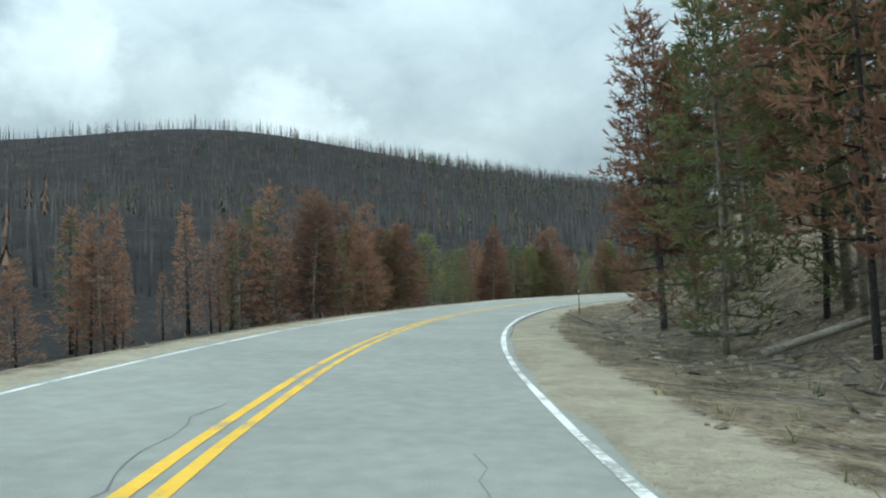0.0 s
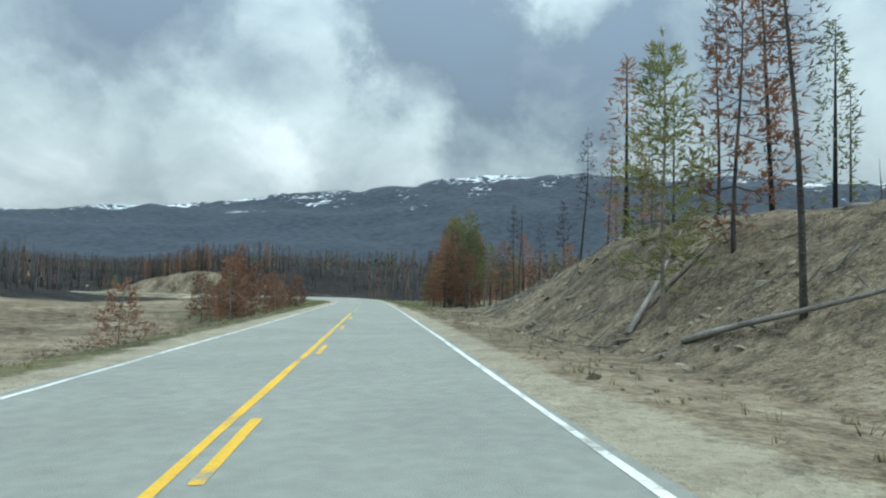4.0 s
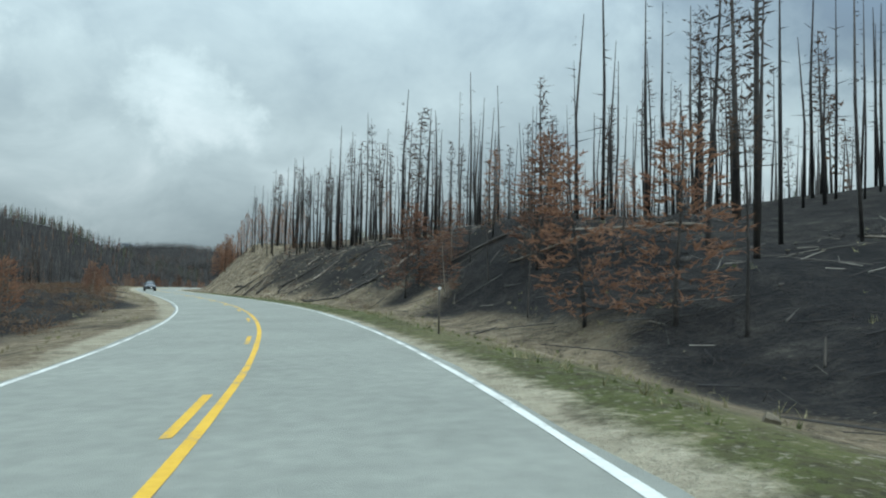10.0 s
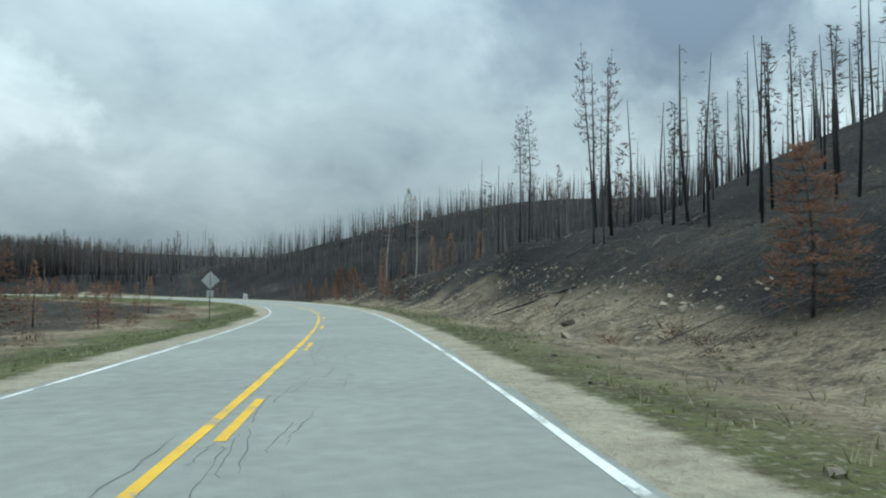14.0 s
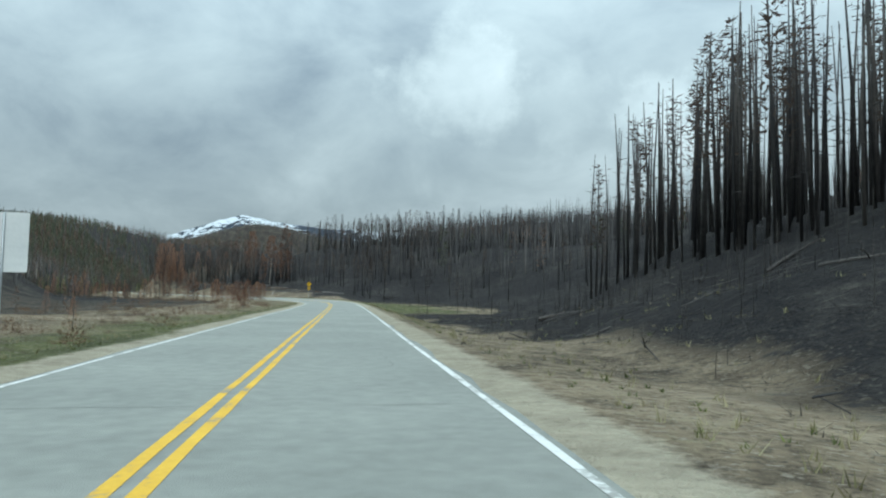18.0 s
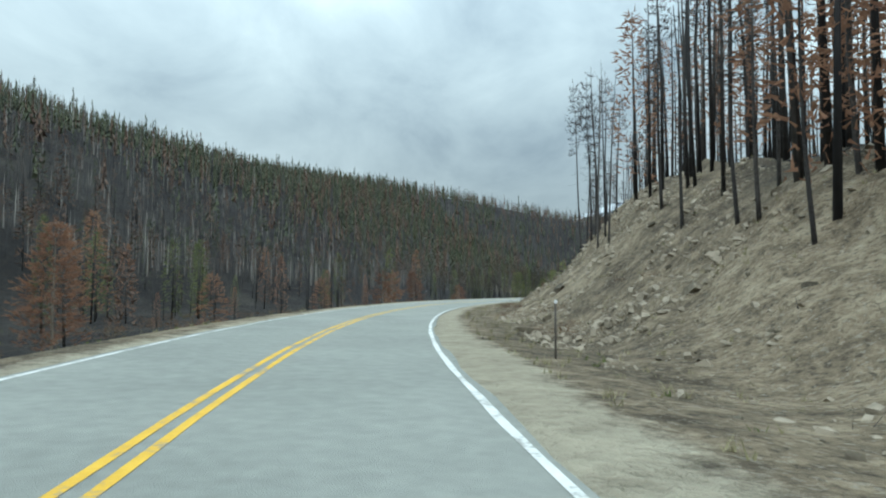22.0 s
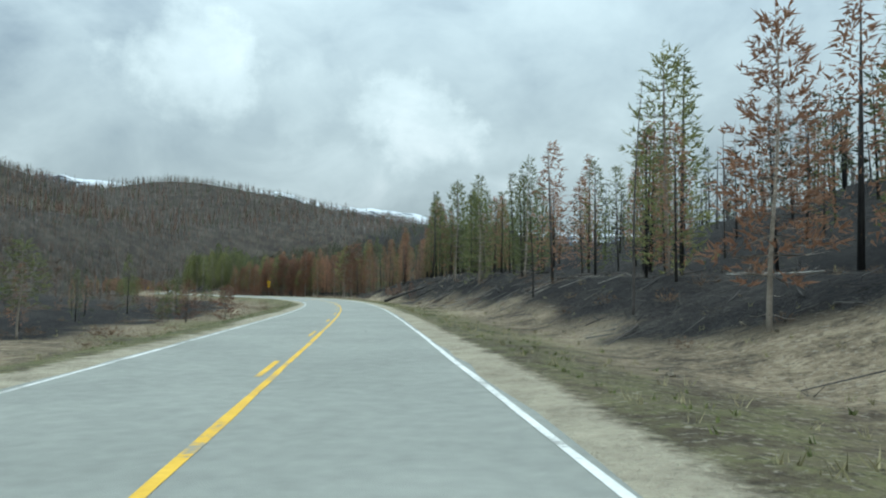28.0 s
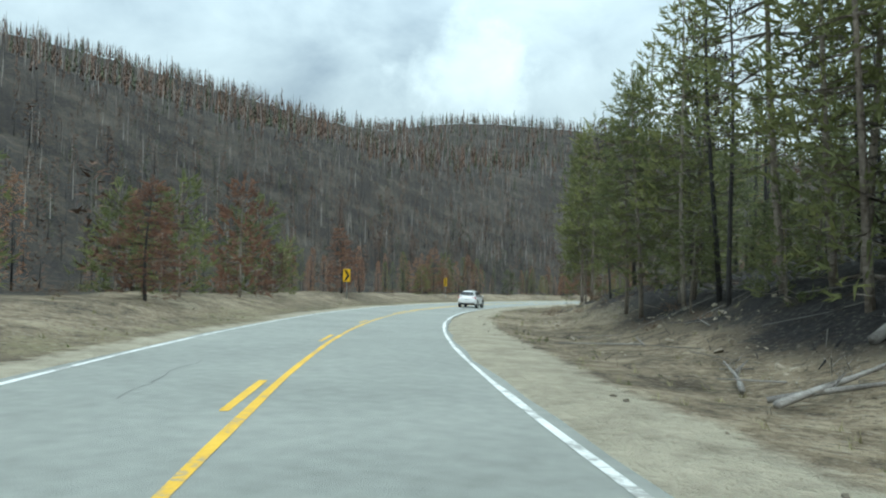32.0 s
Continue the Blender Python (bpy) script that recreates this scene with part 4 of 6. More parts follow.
# merged woods: cheap trees, many at once
def cheap_snag(seed, limbs, far=False):
    r = random.Random(seed)
    tr = tube(trunk_line(r, 10, 0.03, 3), [0.095, 0.07, 0.02], 3) if not far else (np.array([[0.2, 0, -0.3], [-0.1, 0.17, -0.3], [-0.1, -0.17, -0.3], [r.uniform(-.5, .5), r.uniform(-.5, .5), 10]]), np.array([[0, 1, 3], [1, 2, 3], [2, 0, 3]]))
    twig = []
    for _ in range(limbs):
        z, a = r.uniform(3, 9.8), r.random() * 6.3
        ln = r.uniform(0.3, 1.1) * (1.25 - z / 10)
        b = np.array([0, 0, z])
        tip = b + np.array([math.cos(a), math.sin(a), r.uniform(-.3, .4)]) * ln
        twig.append((np.array([b, b + [0, 0, 0.05], tip]), np.array([[0, 1, 2]])))
    return joined([tr] + twig)


def cheap_crown(seed, count, width, start, size=0.95, per=2, wide=0.17):
    r = random.Random(seed)
    out = []
    for k in range(count):
        f = start + (1 - start) * (k / count) ** 0.85
        w = width * math.sin(min(1, (1 - f) / (1 - start) * 1.05 + 0.06) * math.pi * 0.63) * r.uniform(0.4, 1.1)
        a = r.random() * 6.3
        out.append(tufts(r, np.array([math.cos(a) * w * 0.5, math.sin(a) * w * 0.5, f * 10]), np.array([math.cos(a), math.sin(a), 0.15]), per, size, 0.10, wide))
    return joined(out)


def far_crown(seed, width, start):
    """A slim crown of ragged drooping tiers with gaps, for trees far off."""
    r = random.Random(seed)
    v, f = [], []
    for k in range(7):
        z1 = 10 * (start + (1 - start) * (k + 1.3) / 8)
        w, b, turn = width * (1.05 - 0.125 * k), len(v), r.uniform(0, 6)
        v.append((r.uniform(-.08, .08), r.uniform(-.08, .08), min(10, z1 + 0.5)))
        for j in range(3):
            a, c = turn + j * 2.094 + r.uniform(-.3, .3), r.uniform(0.5, 1.2)
            z0 = z1 - r.uniform(0.6, 1.5)
            v += [(w * c * math.cos(a - 0.42), w * c * math.sin(a - 0.42), z0), (w * c * math.cos(a + 0.42), w * c * math.sin(a + 0.42), z0 + r.uniform(-.3, .3))]
            f.append((b, b + 1 + 2 * j, b + 2 + 2 * j))
    return np.array(v), np.array(f)


def cheap_trunk(seed):
    r = random.Random(seed)
    return tube(trunk_line(r, 10, 0.02, 3), [0.14, 0.09, 0.02], 3)


CHEAP = {"snag": [cheap_snag(s, 12) for s in range(5)], "snag_far": [cheap_snag(s, 1, True) for s in range(20, 26)],
         "red": [cheap_crown(s, 34, 1.8, 0.16, 0.70, 2, 0.15) for s in range(4)], "green": [cheap_crown(s + 40, 34, 1.8, 0.13, 0.70, 2, 0.15) for s in range(4)],
         "red_mid": [cheap_crown(s, 290, 2.3, 0.12, 0.34, 2, 0.13) for s in range(4)], "green_mid": [cheap_crown(s + 40, 290, 2.3, 0.10, 0.34, 2, 0.13) for s in range(4)],
         "thin": [cheap_crown(s + 80, 60, 0.75, 0.42, 0.38, 2, 0.13) for s in range(4)],
         "silver_far": [cheap_snag(s, 1, True) for s in range(30, 36)],
         "red_far": [far_crown(k, 1.05, 0.16) for k in range(60, 64)], "green_far": [far_crown(k, 1.1, 0.10) for k in range(70, 74)],
         "stem": [cheap_trunk(5)]}
WOODS = {}


def add_wood(key, x, y, z, h, seed):
    """Note many cheap trees for a merged wood."""
    WOODS.setdefault(key, []).append(np.stack(np.broadcast_arrays(x, y, z, h, seed), -1).reshape(-1, 5))


def build_woods():
    looks = {"snag": (M_WOOD_BLACK, "burnt_woods", "standing burnt pine trunks, bare and black"), "snag_far": (M_WOOD_BURNT, "burnt_woods", "burnt pine woods on the hills, bare grey and black trunks"),
             "red_mid": (M_RED, "scorched_woods", "scorched rust-brown pines near the road"), "green_mid": (M_GREEN, "pine_woods", "living green pines near the road"),
             "thin": (M_DARK, "singed_woods", "tall burnt pines with thin blackened crowns"), "red": (M_WOOD_RED, "scorched_woods", "scorched rust-brown pines"), "red_far": (M_WOOD_RED, "scorched_woods", "scorched rust-brown pine woods on the hills"),
             "green": (M_WOOD_GREEN, "pine_woods", "living green pines"), "green_far": (M_WOOD_GREEN, "pine_woods", "living green pine woods on the hills"),
             "silver_far": (M_STICK, "dead_woods", "dead pine woods on the hills, bare silver-grey trunks"), "stem": (M_WOOD_BURNT, "trunks", "pine trunks")}
    for key, rows in WOODS.items():
        rows = np.concatenate(rows)
        vs, fs, k0 = [], [], 0
        for n, (v, f) in enumerate(CHEAP[key]):
            q = rows[(rows[:, 4].astype(int) % len(CHEAP[key])) == n]
            if not len(q):
                continue
            a = hash2(np.arange(len(q)), q[:, 4].astype(int), 5) * 6.283
            w = q[:, 3] / 10 * (0.8 + 0.4 * hash2(np.arange(len(q)), q[:, 4].astype(int), 9))
            c, s = np.cos(a), np.sin(a)
            X = (v[None, :, 0] * c[:, None] - v[None, :, 1] * s[:, None]) * w[:, None] + q[:, 0:1]
            Y = (v[None, :, 0] * s[:, None] + v[None, :, 1] * c[:, None]) * w[:, None] + q[:, 1:2]
            Z = v[None, :, 2] * (q[:, 3:4] / 10) + q[:, 2:3] - 0.2
            vs.append(np.stack([X, Y, Z], -1).reshape(-1, 3))
            fs.append((f[None] + (np.arange(len(q)) * len(v))[:, None, None]).reshape(-1, 3) + k0)
            k0 += len(q) * len(v)
        mat, name, label = looks[key]
        tagged(new(name, mesh_of(name, np.concatenate(vs), np.concatenate(fs), mat)), label, "woods", kind="stuff")


# side, from, to (by the time of passing), from, to (metres off the verge), count, kinds, heights
PLANTS = [
    (1, -0.3, 0.35, 4.5, 22, 30, "red red thin thin green", 10, 16), (1, 0.2, 0.45, 4.5, 9, 9, "green red", 11, 15), (1, .35, .8, 6, 26, 28, "green green red", 9, 15), (1, .8, 1.15, 9.5, 26, 16, "green green red", 9, 14),
    (1, 1.15, 1.6, 10, 24, 44, "green green green red", 10, 14), (1, 1.62, 1.85, 3.5, 6, 7, "green", 6, 9), (1, 1.75, 2.9, 4.5, 18, 72, "red red red green thin", 9, 14), (1, 1.6, 2.9, 3.5, 14, 46, "bush", 2, 4), (1, 1.5, 2.9, 14, 40, 44, "red snag", 8, 12), (1, 2.9, 4.5, 5, 26, 40, "red thin snag green", 8, 14),
    (1, 4.5, 4.9, 9, 26, 14, "red thin snag", 7, 12), (1, 4.9, 5.5, 5.5, 24, 34, "red red red green", 5, 9), (1, 5.15, 5.32, 6.5, 12, 13, "green green green red", 10, 13.5), (1, 5.33, 5.335, 6.4, 6.6, 1, "red", 8.6, 8.8), (1, 5.38, 5.385, 8.5, 9, 1, "red", 6, 6.4), (1, 5.42, 5.425, 6, 6.2, 1, "red", 5.4, 5.8), (1, 5.3, 5.7, 8.5, 14, 16, "red", 4.5, 7.5), (1, 5.4, 6.5, 14, 40, 30, "red red snag", 4, 7),
    (1, 5.1, 7.2, 115, 200, 900, "snag thin snag red", 8, 11), (1, 6.2, 7.0, 30, 90, 24, "snag thin", 6, 9), (1, 6.1, 6.5, 24, 40, 4, "red", 4, 6), (1, 6.64, 6.645, 44, 44.5, 1, "red", 9.4, 9.8), (1, 6.67, 6.675, 46, 46.5, 1, "red", 8, 8.4), (1, 6.59, 6.595, 46.5, 47, 1, "red", 9.2, 9.6), (1, 6.61, 6.615, 49, 50, 1, "red", 8.8, 9.2), (1, 6.75, 6.755, 51, 51.5, 1, "red", 5.6, 6), (1, 6.25, 6.8, 62, 115, 150, "thin snag red green", 9, 13), (1, 6.5, 6.9, 20, 44, 5, "snag thin red", 5, 8), (1, 7.4, 7.43, 6.5, 9, 3, "bush", 3, 4), (1, 7.36, 7.6, 5, 10, 8, "bush", 1.2, 2.4), (1, 7.0, 7.3, 20, 44, 4, "thin snag", 7, 10), (1, 7.56, 7.65, 8, 10, 8, "red red thin", 9.5, 11), (1, 7.426, 7.427, 12.6, 12.8, 1, "thin", 9, 9.4), (1, 7.426, 7.43, 14, 14.2, 1, "snag", 10.5, 11), (1, 7.32, 7.325, 6.4, 6.6, 1, "red", 6.4, 6.8),
    (1, 7.3, 7.7, 16, 40, 22, "snag thin thin", 6, 9), (1, 7.6, 8.6, 16, 36, 80, "thin thin thin snag red", 9, 13), (1, 8.15, 9.2, 14.5, 26, 110, "thin thin snag snag red", 9, 13), (1, 8.6, 9.3, 18, 40, 16, "thin snag", 6, 9), (1, 8.18, 8.181, 4.9, 5.0, 1, "red", 4.1, 4.3), (1, 8.55, 8.56, 10, 10.3, 1, "bush", 3.5, 4), (1, 22.95, 23.3, 4, 9, 5, "bush", 1, 1.6), (1, 23.4, 23.5, 5, 6, 2, "red", 3, 4), (1, 23.1, 23.65, 10, 18, 34, "snag thin snag", 9, 13),
    (1, 9.5, 9.8, 11, 18, 9, "red", 5, 7), (1, 9.225, 9.23, 8.4, 8.6, 1, "green", 8.2, 8.4), (1, 9.22, 9.3, 14, 18, 2, "thin", 8, 9), (1, 9.3, 10.5, 13, 40, 60, "snag thin", 11, 17), (1, 9.5, 10.9, 28, 80, 120, "snag thin", 8, 14), (1, 10.2, 10.7, 5, 13, 16, "red red thin", 4, 6.5),
    (1, 11.4, 12.1, 13, 26, 50, "snag snag thin", 11, 15), (1, 10.5, 11.9, 14, 48, 160, "snag snag snag thin", 12, 18), (1, 11, 12, 11, 20, 12, "red bush", 4, 8), (1, 12.15, 12.5, 6, 14, 10, "red", 6, 9), (1, 12.0, 12.45, 12, 24, 16, "thin red snag", 8, 12),
    (1, 12.5, 12.9, 14, 40, 22, "snag thin", 9, 13), (1, 12.6, 12.68, 6, 9, 5, "red red thin", 8, 10), (1, 12.8, 13.05, 5, 9, 9, "red", 6.5, 9), (1, 13.484, 13.485, 6.5, 6.6, 1, "red", 10.6, 11), (1, 13.385, 13.386, 7.4, 7.6, 1, "red", 11, 11.4), (1, 13.41, 13.56, 6.4, 8, 5, "red", 7, 9), (1, 13.823, 13.824, 28.6, 28.8, 1, "thin", 17, 18), (1, 13.75, 13.76, 27, 28, 1, "green", 14, 15), (1, 13.727, 13.73, 31, 31.2, 1, "thin", 14, 15), (1, 13.3, 13.8, 12, 26, 12, "red thin snag", 6, 9), (1, 13.3, 15, 14, 90, 260, "snag snag thin", 8, 13),
    (1, 16.45, 16.46, 80, 80.1, 1, "red", 12, 13), (1, 16.53, 16.54, 84, 84.1, 1, "green", 13, 14), (1, 14.53, 14.54, 12, 12.4, 1, "thin", 13.5, 14), (1, 14.5, 14.56, 12, 14, 3, "thin snag", 10, 13), (1, 14.2, 14.21, 7.7, 7.9, 1, "red", 4.6, 5), (1, 15.7, 15.71, 10, 10.1, 1, "red", 4.2, 4.6), (1, 15.45, 15.455, 8.5, 8.6, 1, "red", 5.6, 6), (1, 15.42, 15.425, 10, 10.2, 1, "red", 4, 4.4), (1, 15.48, 15.5, 6.5, 7, 1, "bush", 2, 2.4), (1, 14.8, 15.5, 10, 18, 5, "red", 4, 6), (1, 14.9, 15.9, 6, 18, 22, "bush", 1.2, 3), (1, 15.3, 17, 12, 40, 20, "red", 4, 7), (1, 15.26, 15.27, 11, 11.5, 1, "grey", 12, 13), (1, 15.14, 15.15, 12, 12.5, 1, "grey", 10, 11), (1, 24.3, 24.31, 12, 12.5, 1, "grey", 12, 13), (1, 26.2, 27.2, 12, 34, 20, "grey", 10, 14), (1, 15.2, 17.2, 45, 125, 520, "snag", 7, 12), (1, 15.2, 17.2, 40, 110, 900, "snag", 2, 5),
    (1, 17.3, 18.4, 22, 56, 240, "snag snag snag thin", 11, 16), (1, 18.15, 19.0, 25, 44, 250, "snag snag snag thin", 15, 20), (1, 17.0, 18.6, 10, 45, 800, "snag", 1, 2.8), (1, 17.832, 17.834, 8, 8.2, 1, "red", 5.4, 5.8), (1, 17.692, 17.694, 6.4, 6.6, 1, "red", 4.2, 4.5), (1, 17.7, 17.702, 8.4, 8.6, 1, "red", 5.6, 6), (1, 17.83, 17.832, 9.6, 9.8, 1, "grey", 13, 13.5), (1, 26.409, 26.411, 7.7, 7.9, 1, "young", 3.7, 3.9), (1, 17.9, 18.7, 4.5, 16, 150, "snag", 0.8, 2.2), (1, 18.7, 20.3, 70, 108, 800, "snag", 9, 14), (1, 19.0, 20.3, 30, 70, 70, "snag thin", 7, 11), (1, 18.4, 20.3, 19, 80, 1300, "snag", 1.2, 3.2),
    (1, 19.265, 19.27, 8, 8.2, 1, "thin", 3.4, 3.6), (1, 19.22, 19.225, 8.7, 8.9, 1, "thin", 6, 6.3), (1, 19.31, 19.315, 14.7, 14.9, 1, "thin", 7, 7.3), (1, 19.3, 20.2, 12, 24, 7, "red snag", 4, 6), (1, 21.17, 21.175, 20, 20.2, 1, "red", 19, 20), (1, 21.03, 21.035, 21.6, 21.8, 1, "red", 19, 20), (1, 20.93, 20.935, 23, 23.4, 1, "red", 20, 21), (1, 20.9, 21.2, 18, 26, 5, "red", 10, 14), (1, 20.9, 21.6, 7, 14, 20, "bush", 1.5, 3.5), (1, 20.9, 21.5, 10, 30, 110, "snag thin snag", 9, 13), (1, 20.05, 20.5, 16, 26, 8, "thin snag", 9, 12), (1, 20.3, 21.4, 48, 90, 460, "snag snag snag thin", 9, 13), (1, 20.3, 21.4, 26, 48, 90, "snag thin", 8, 12), (1, 20.2, 21.4, 12, 50, 500, "snag", 1.2, 3),
    (1, 21.2, 21.8, 9, 30, 60, "snag snag thin", 9, 13), (1, 21.75, 21.95, 9, 16, 4, "red", 9, 12), (1, 22.15, 22.9, 9.5, 22, 70, "snag snag thin snag thin snag snag red", 12, 17), (1, 21.6, 22.5, 9, 44, 150, "snag snag snag thin snag snag snag snag red", 11, 16), (1, 22.3, 23.6, 14.5, 44, 190, "snag snag snag thin", 10, 15),
    (1, 23.5, 23.85, 6, 15, 10, "red", 3.5, 6.5), (1, 24.3, 25.05, 14, 44, 190, "snag snag snag thin", 9, 13), (1, 24.4, 24.85, 6.5, 13, 22, "red", 5, 9), (1, 23.7, 24.6, 18, 70, 280, "snag snag snag thin", 8, 13), (1, 23.8, 24.5, 6, 14, 18, "red bush bush", 2.5, 5),
    (1, 24.5, 24.9, 9, 16, 8, "red red thin", 9, 11), (1, 24.8, 25.6, 13, 40, 90, "snag snag thin", 8, 13), (1, 25.4, 26.1, 6, 26, 50, "red red green", 5, 8),
    (1, 26.75, 27.9, 8, 34, 170, "red green green", 12, 16), (1, 26, 28.2, 14, 80, 560, "red green thin green red", 7, 12), (1, 25.9, 26.9, 5, 13, 24, "young green bush red", 2.2, 4.5), (1, 27.3, 28.6, 7, 50, 110, "green red snag", 8, 14),
    (1, 28.3, 29.1, 10, 60, 80, "red green green", 9, 13), (1, 29.1, 29.45, 12, 24, 24, "green green red", 12, 16), (1, 29.35, 29.85, 9, 26, 40, "green red red thin", 9, 13), (1, 29.15, 30.1, 18, 60, 90, "green green red", 7, 11), (1, 29.0, 29.7, 7, 14, 14, "bush green", 1, 2.5), (1, 29.7, 30.3, 8, 28, 70, "red red green", 8, 12), (1, 30.2, 31.1, 6.5, 26, 110, "red red red green", 8, 12), (1, 30.25, 30.85, 7, 14, 44, "red red red green", 10, 14), (1, 30.2, 31.1, 5.5, 12, 46, "bush", 2, 4), (1, 30.17, 30.45, 7, 13, 26, "red red red green", 9, 13), (1, 31.2, 32.3, 7, 24, 90, "green", 13, 18), (1, 31.1, 31.5, 7, 20, 22, "green", 11, 15), (1, 31.2, 32.4, 8, 18, 46, "young young green", 3, 7), (1, 31.08, 31.28, 9, 20, 9, "green", 14, 17),
    (1, 32.2, 33.2, 7.5, 30, 52, "green green green thin", 12, 17), (1, 33.2, 35, 5, 34, 60, "green red", 8, 14),
    (-1, 0.5, 1.7, 2, 18, 130, "red red red green", 5, 9.5), (-1, -0.3, 0.55, 5, 20, 60, "red red red green", 4, 7), (-1, 1.4, 2.1, 6, 50, 70, "red snag", 5, 9), (-1, 2.05, 2.4, 6, 36, 150, "red thin red snag", 4, 8), (-1, 2.2, 3.1, 30, 70, 110, "snag red snag", 5, 8), (-1, 2, 4.6, 5, 40, 150, "bush", 1.5, 3.5),
    (-1, 7.11, 7.12, 5.4, 5.6, 1, "green", 5.4, 5.8), (-1, 4.7, 5.45, 4, 9, 26, "red bush", 3, 5), (-1, 5, 10, 90, 220, 260, "snag red", 7, 11), (-1, 10.3, 12.2, 4, 18, 34, "bush", 1.5, 3.5),
    (-1, 10.4, 12.6, 24, 80, 460, "snag snag snag thin", 7, 10.5), (-1, 11.9, 12.5, 5, 10, 6, "red bush", 3, 5), (-1, 12.3, 12.8, 26, 60, 170, "snag snag snag thin", 7, 10), (-1, 16.3, 16.9, 4, 20, 14, "red bush", 4, 6), (-1, 12.4, 13.2, 3, 14, 26, "bush red", 2, 4), (-1, 13, 17, 8, 60, 110, "bush red", 2, 4.5),
    (-1, 16.8, 19.7, 6, 60, 60, "bush red", 2, 4.5), (-1, 19.9, 20.5, 2.5, 12, 20, "red bush", 3, 6), (-1, 20.5, 21.3, 3, 22, 36, "red snag snag", 6, 9), (-1, 21.25, 21.65, 3.5, 12, 18, "red thin thin", 4.5, 7),
    (-1, 21.5, 23.7, 3, 14, 24, "red bush", 3, 6), (-1, 21.2, 23.7, 16, 70, 260, "snag snag red green", 6, 11), (-1, 23.9, 24.75, 4, 26, 260, "thin thin green thin snag", 6, 9), (-1, 24.2, 24.5, 8, 14, 4, "green thin", 10, 12), (-1, 20.8, 25, 40, 120, 600, "snag green snag red", 7, 12),
    (-1, 24.5, 26.6, 5, 40, 70, "red bush green snag", 3, 8), (-1, 26.5, 29, 5, 40, 50, "red bush green", 3, 7), (-1, 28.6, 31.4, 9, 60, 90, "bush young red", 2, 5), (-1, 29.62, 29.66, 13, 15, 3, "bush", 2.4, 3), (-1, 29.97, 29.975, 16, 16.4, 1, "thin", 6.4, 6.8), (-1, 30.3, 30.9, 10, 16, 4, "thin bush", 3, 6),
    (-1, 31.5, 31.95, 8, 15, 9, "young green", 4, 6), (-1, 31.9, 35, 4, 22, 120, "young young red bush", 3.5, 7), (-1, 31.5, 35, 14, 70, 620, "red red snag green", 4.5, 8)]

rng = random.Random(11)
SPOTS = []
for side, t0, t1, u0, u1, count, kinds, h0, h1 in PLANTS:
    kinds = kinds.split()
    for _ in range(count):
        s = dist_at(rng.uniform(t0, t1))
        u = u0 + (u1 - u0) * rng.random() ** 1.15
        SPOTS.append((u * 0.3 if count == 1 else u, s, u + 3.4 if side > 0 else -u - 6.6, rng.uniform(h0, h1) * rng.uniform(0.85, 1.08), rng.choice(kinds)))
SPOTS.sort()
# the nearest of each kind stand as trees of their own, the rest as woods
MOST = {"red": 375, "green": 290, "thin": 260, "snag": 300, "grey": 40, "bush": 150, "young": 70}
made = {}
for u, s, d, h, key in SPOTS:
    made[key] = made.get(key, 0) + 1
    if made[key] <= MOST[key]:
        # fuller crowns close to the road
        plant(key + "_light" if key in ("red", "green") and made[key] > {"red": 60, "green": 90}[key] else key, s, d, h, rng)
    else:
        x, y, z = place(s, d)
        far = "_far" if u > 75 and key in ("red", "green", "snag") else "_mid" if u < 30 and key in ("red", "green") else ""
        add_wood({"bush": "red", "young": "green", "grey": "snag"}.get(key, key) + far, x, y, z, h, rng.randrange(1000))
        if key in ("red", "green", "thin") and far != "_far":
            add_wood("stem", x, y, z, h, 0)

# woods on the hills
nr = np.random.RandomState(3)
N = 165000
s = nr.uniform(S_ALL[0], S_ALL[-1], N)
EXTRA = 26000
d = np.where(nr.rand(N) < 0.62, -1, 1) * nr.uniform(40, 380, N)
hd = np.interp(s, S_ALL, PH)
x, y = np.interp(s, S_ALL, RX) + d * np.cos(hd), np.interp(s, S_ALL, RY) + d * np.sin(hd)
x[:EXTRA], y[:EXTRA] = nr.uniform(-1050, -250, EXTRA), nr.uniform(2150, 2850, EXTRA)
MORE = slice(EXTRA, EXTRA + 13000)
mt, md = nr.uniform(21.2, 26, 13000), -nr.uniform(40, 230, 13000)
ms = np.interp(mt, PT, S_ALL)
mh = np.interp(ms, S_ALL, PH)
NORTH = slice(EXTRA + 13000, EXTRA + 27000)
x[NORTH], y[NORTH] = nr.uniform(-350, 330, 14000), nr.uniform(240, 640, 14000)
x[MORE], y[MORE] = np.interp(ms, S_ALL, RX) + md * np.cos(mh), np.interp(ms, S_ALL, RY) + md * np.sin(mh)
s, d = nearest(x, y)
t = np.interp(s, S_ALL, PT)
z = grid_z(x, y)
ok = (abs(d) > 40) & (z > 1.2 + 1.5 * nr.rand(N)) & (nr.rand(N) < np.clip(1.3 - abs(d) / 480, 0.5, 1))
x, y, z, d, t = x[ok], y[ok], z[ok], d[ok], t[ok]
h = nr.uniform(6.5, 10.5, len(x)) * np.where(nr.rand(len(x)) < 0.08, 1.3, 1) * np.where((d < 0) & (t > 20), 0.55 + 0.45 * ease((abs(d) - 90) / 60), 1)
patch = bumps(x, y, 60, 21)
pick = nr.rand(len(x))
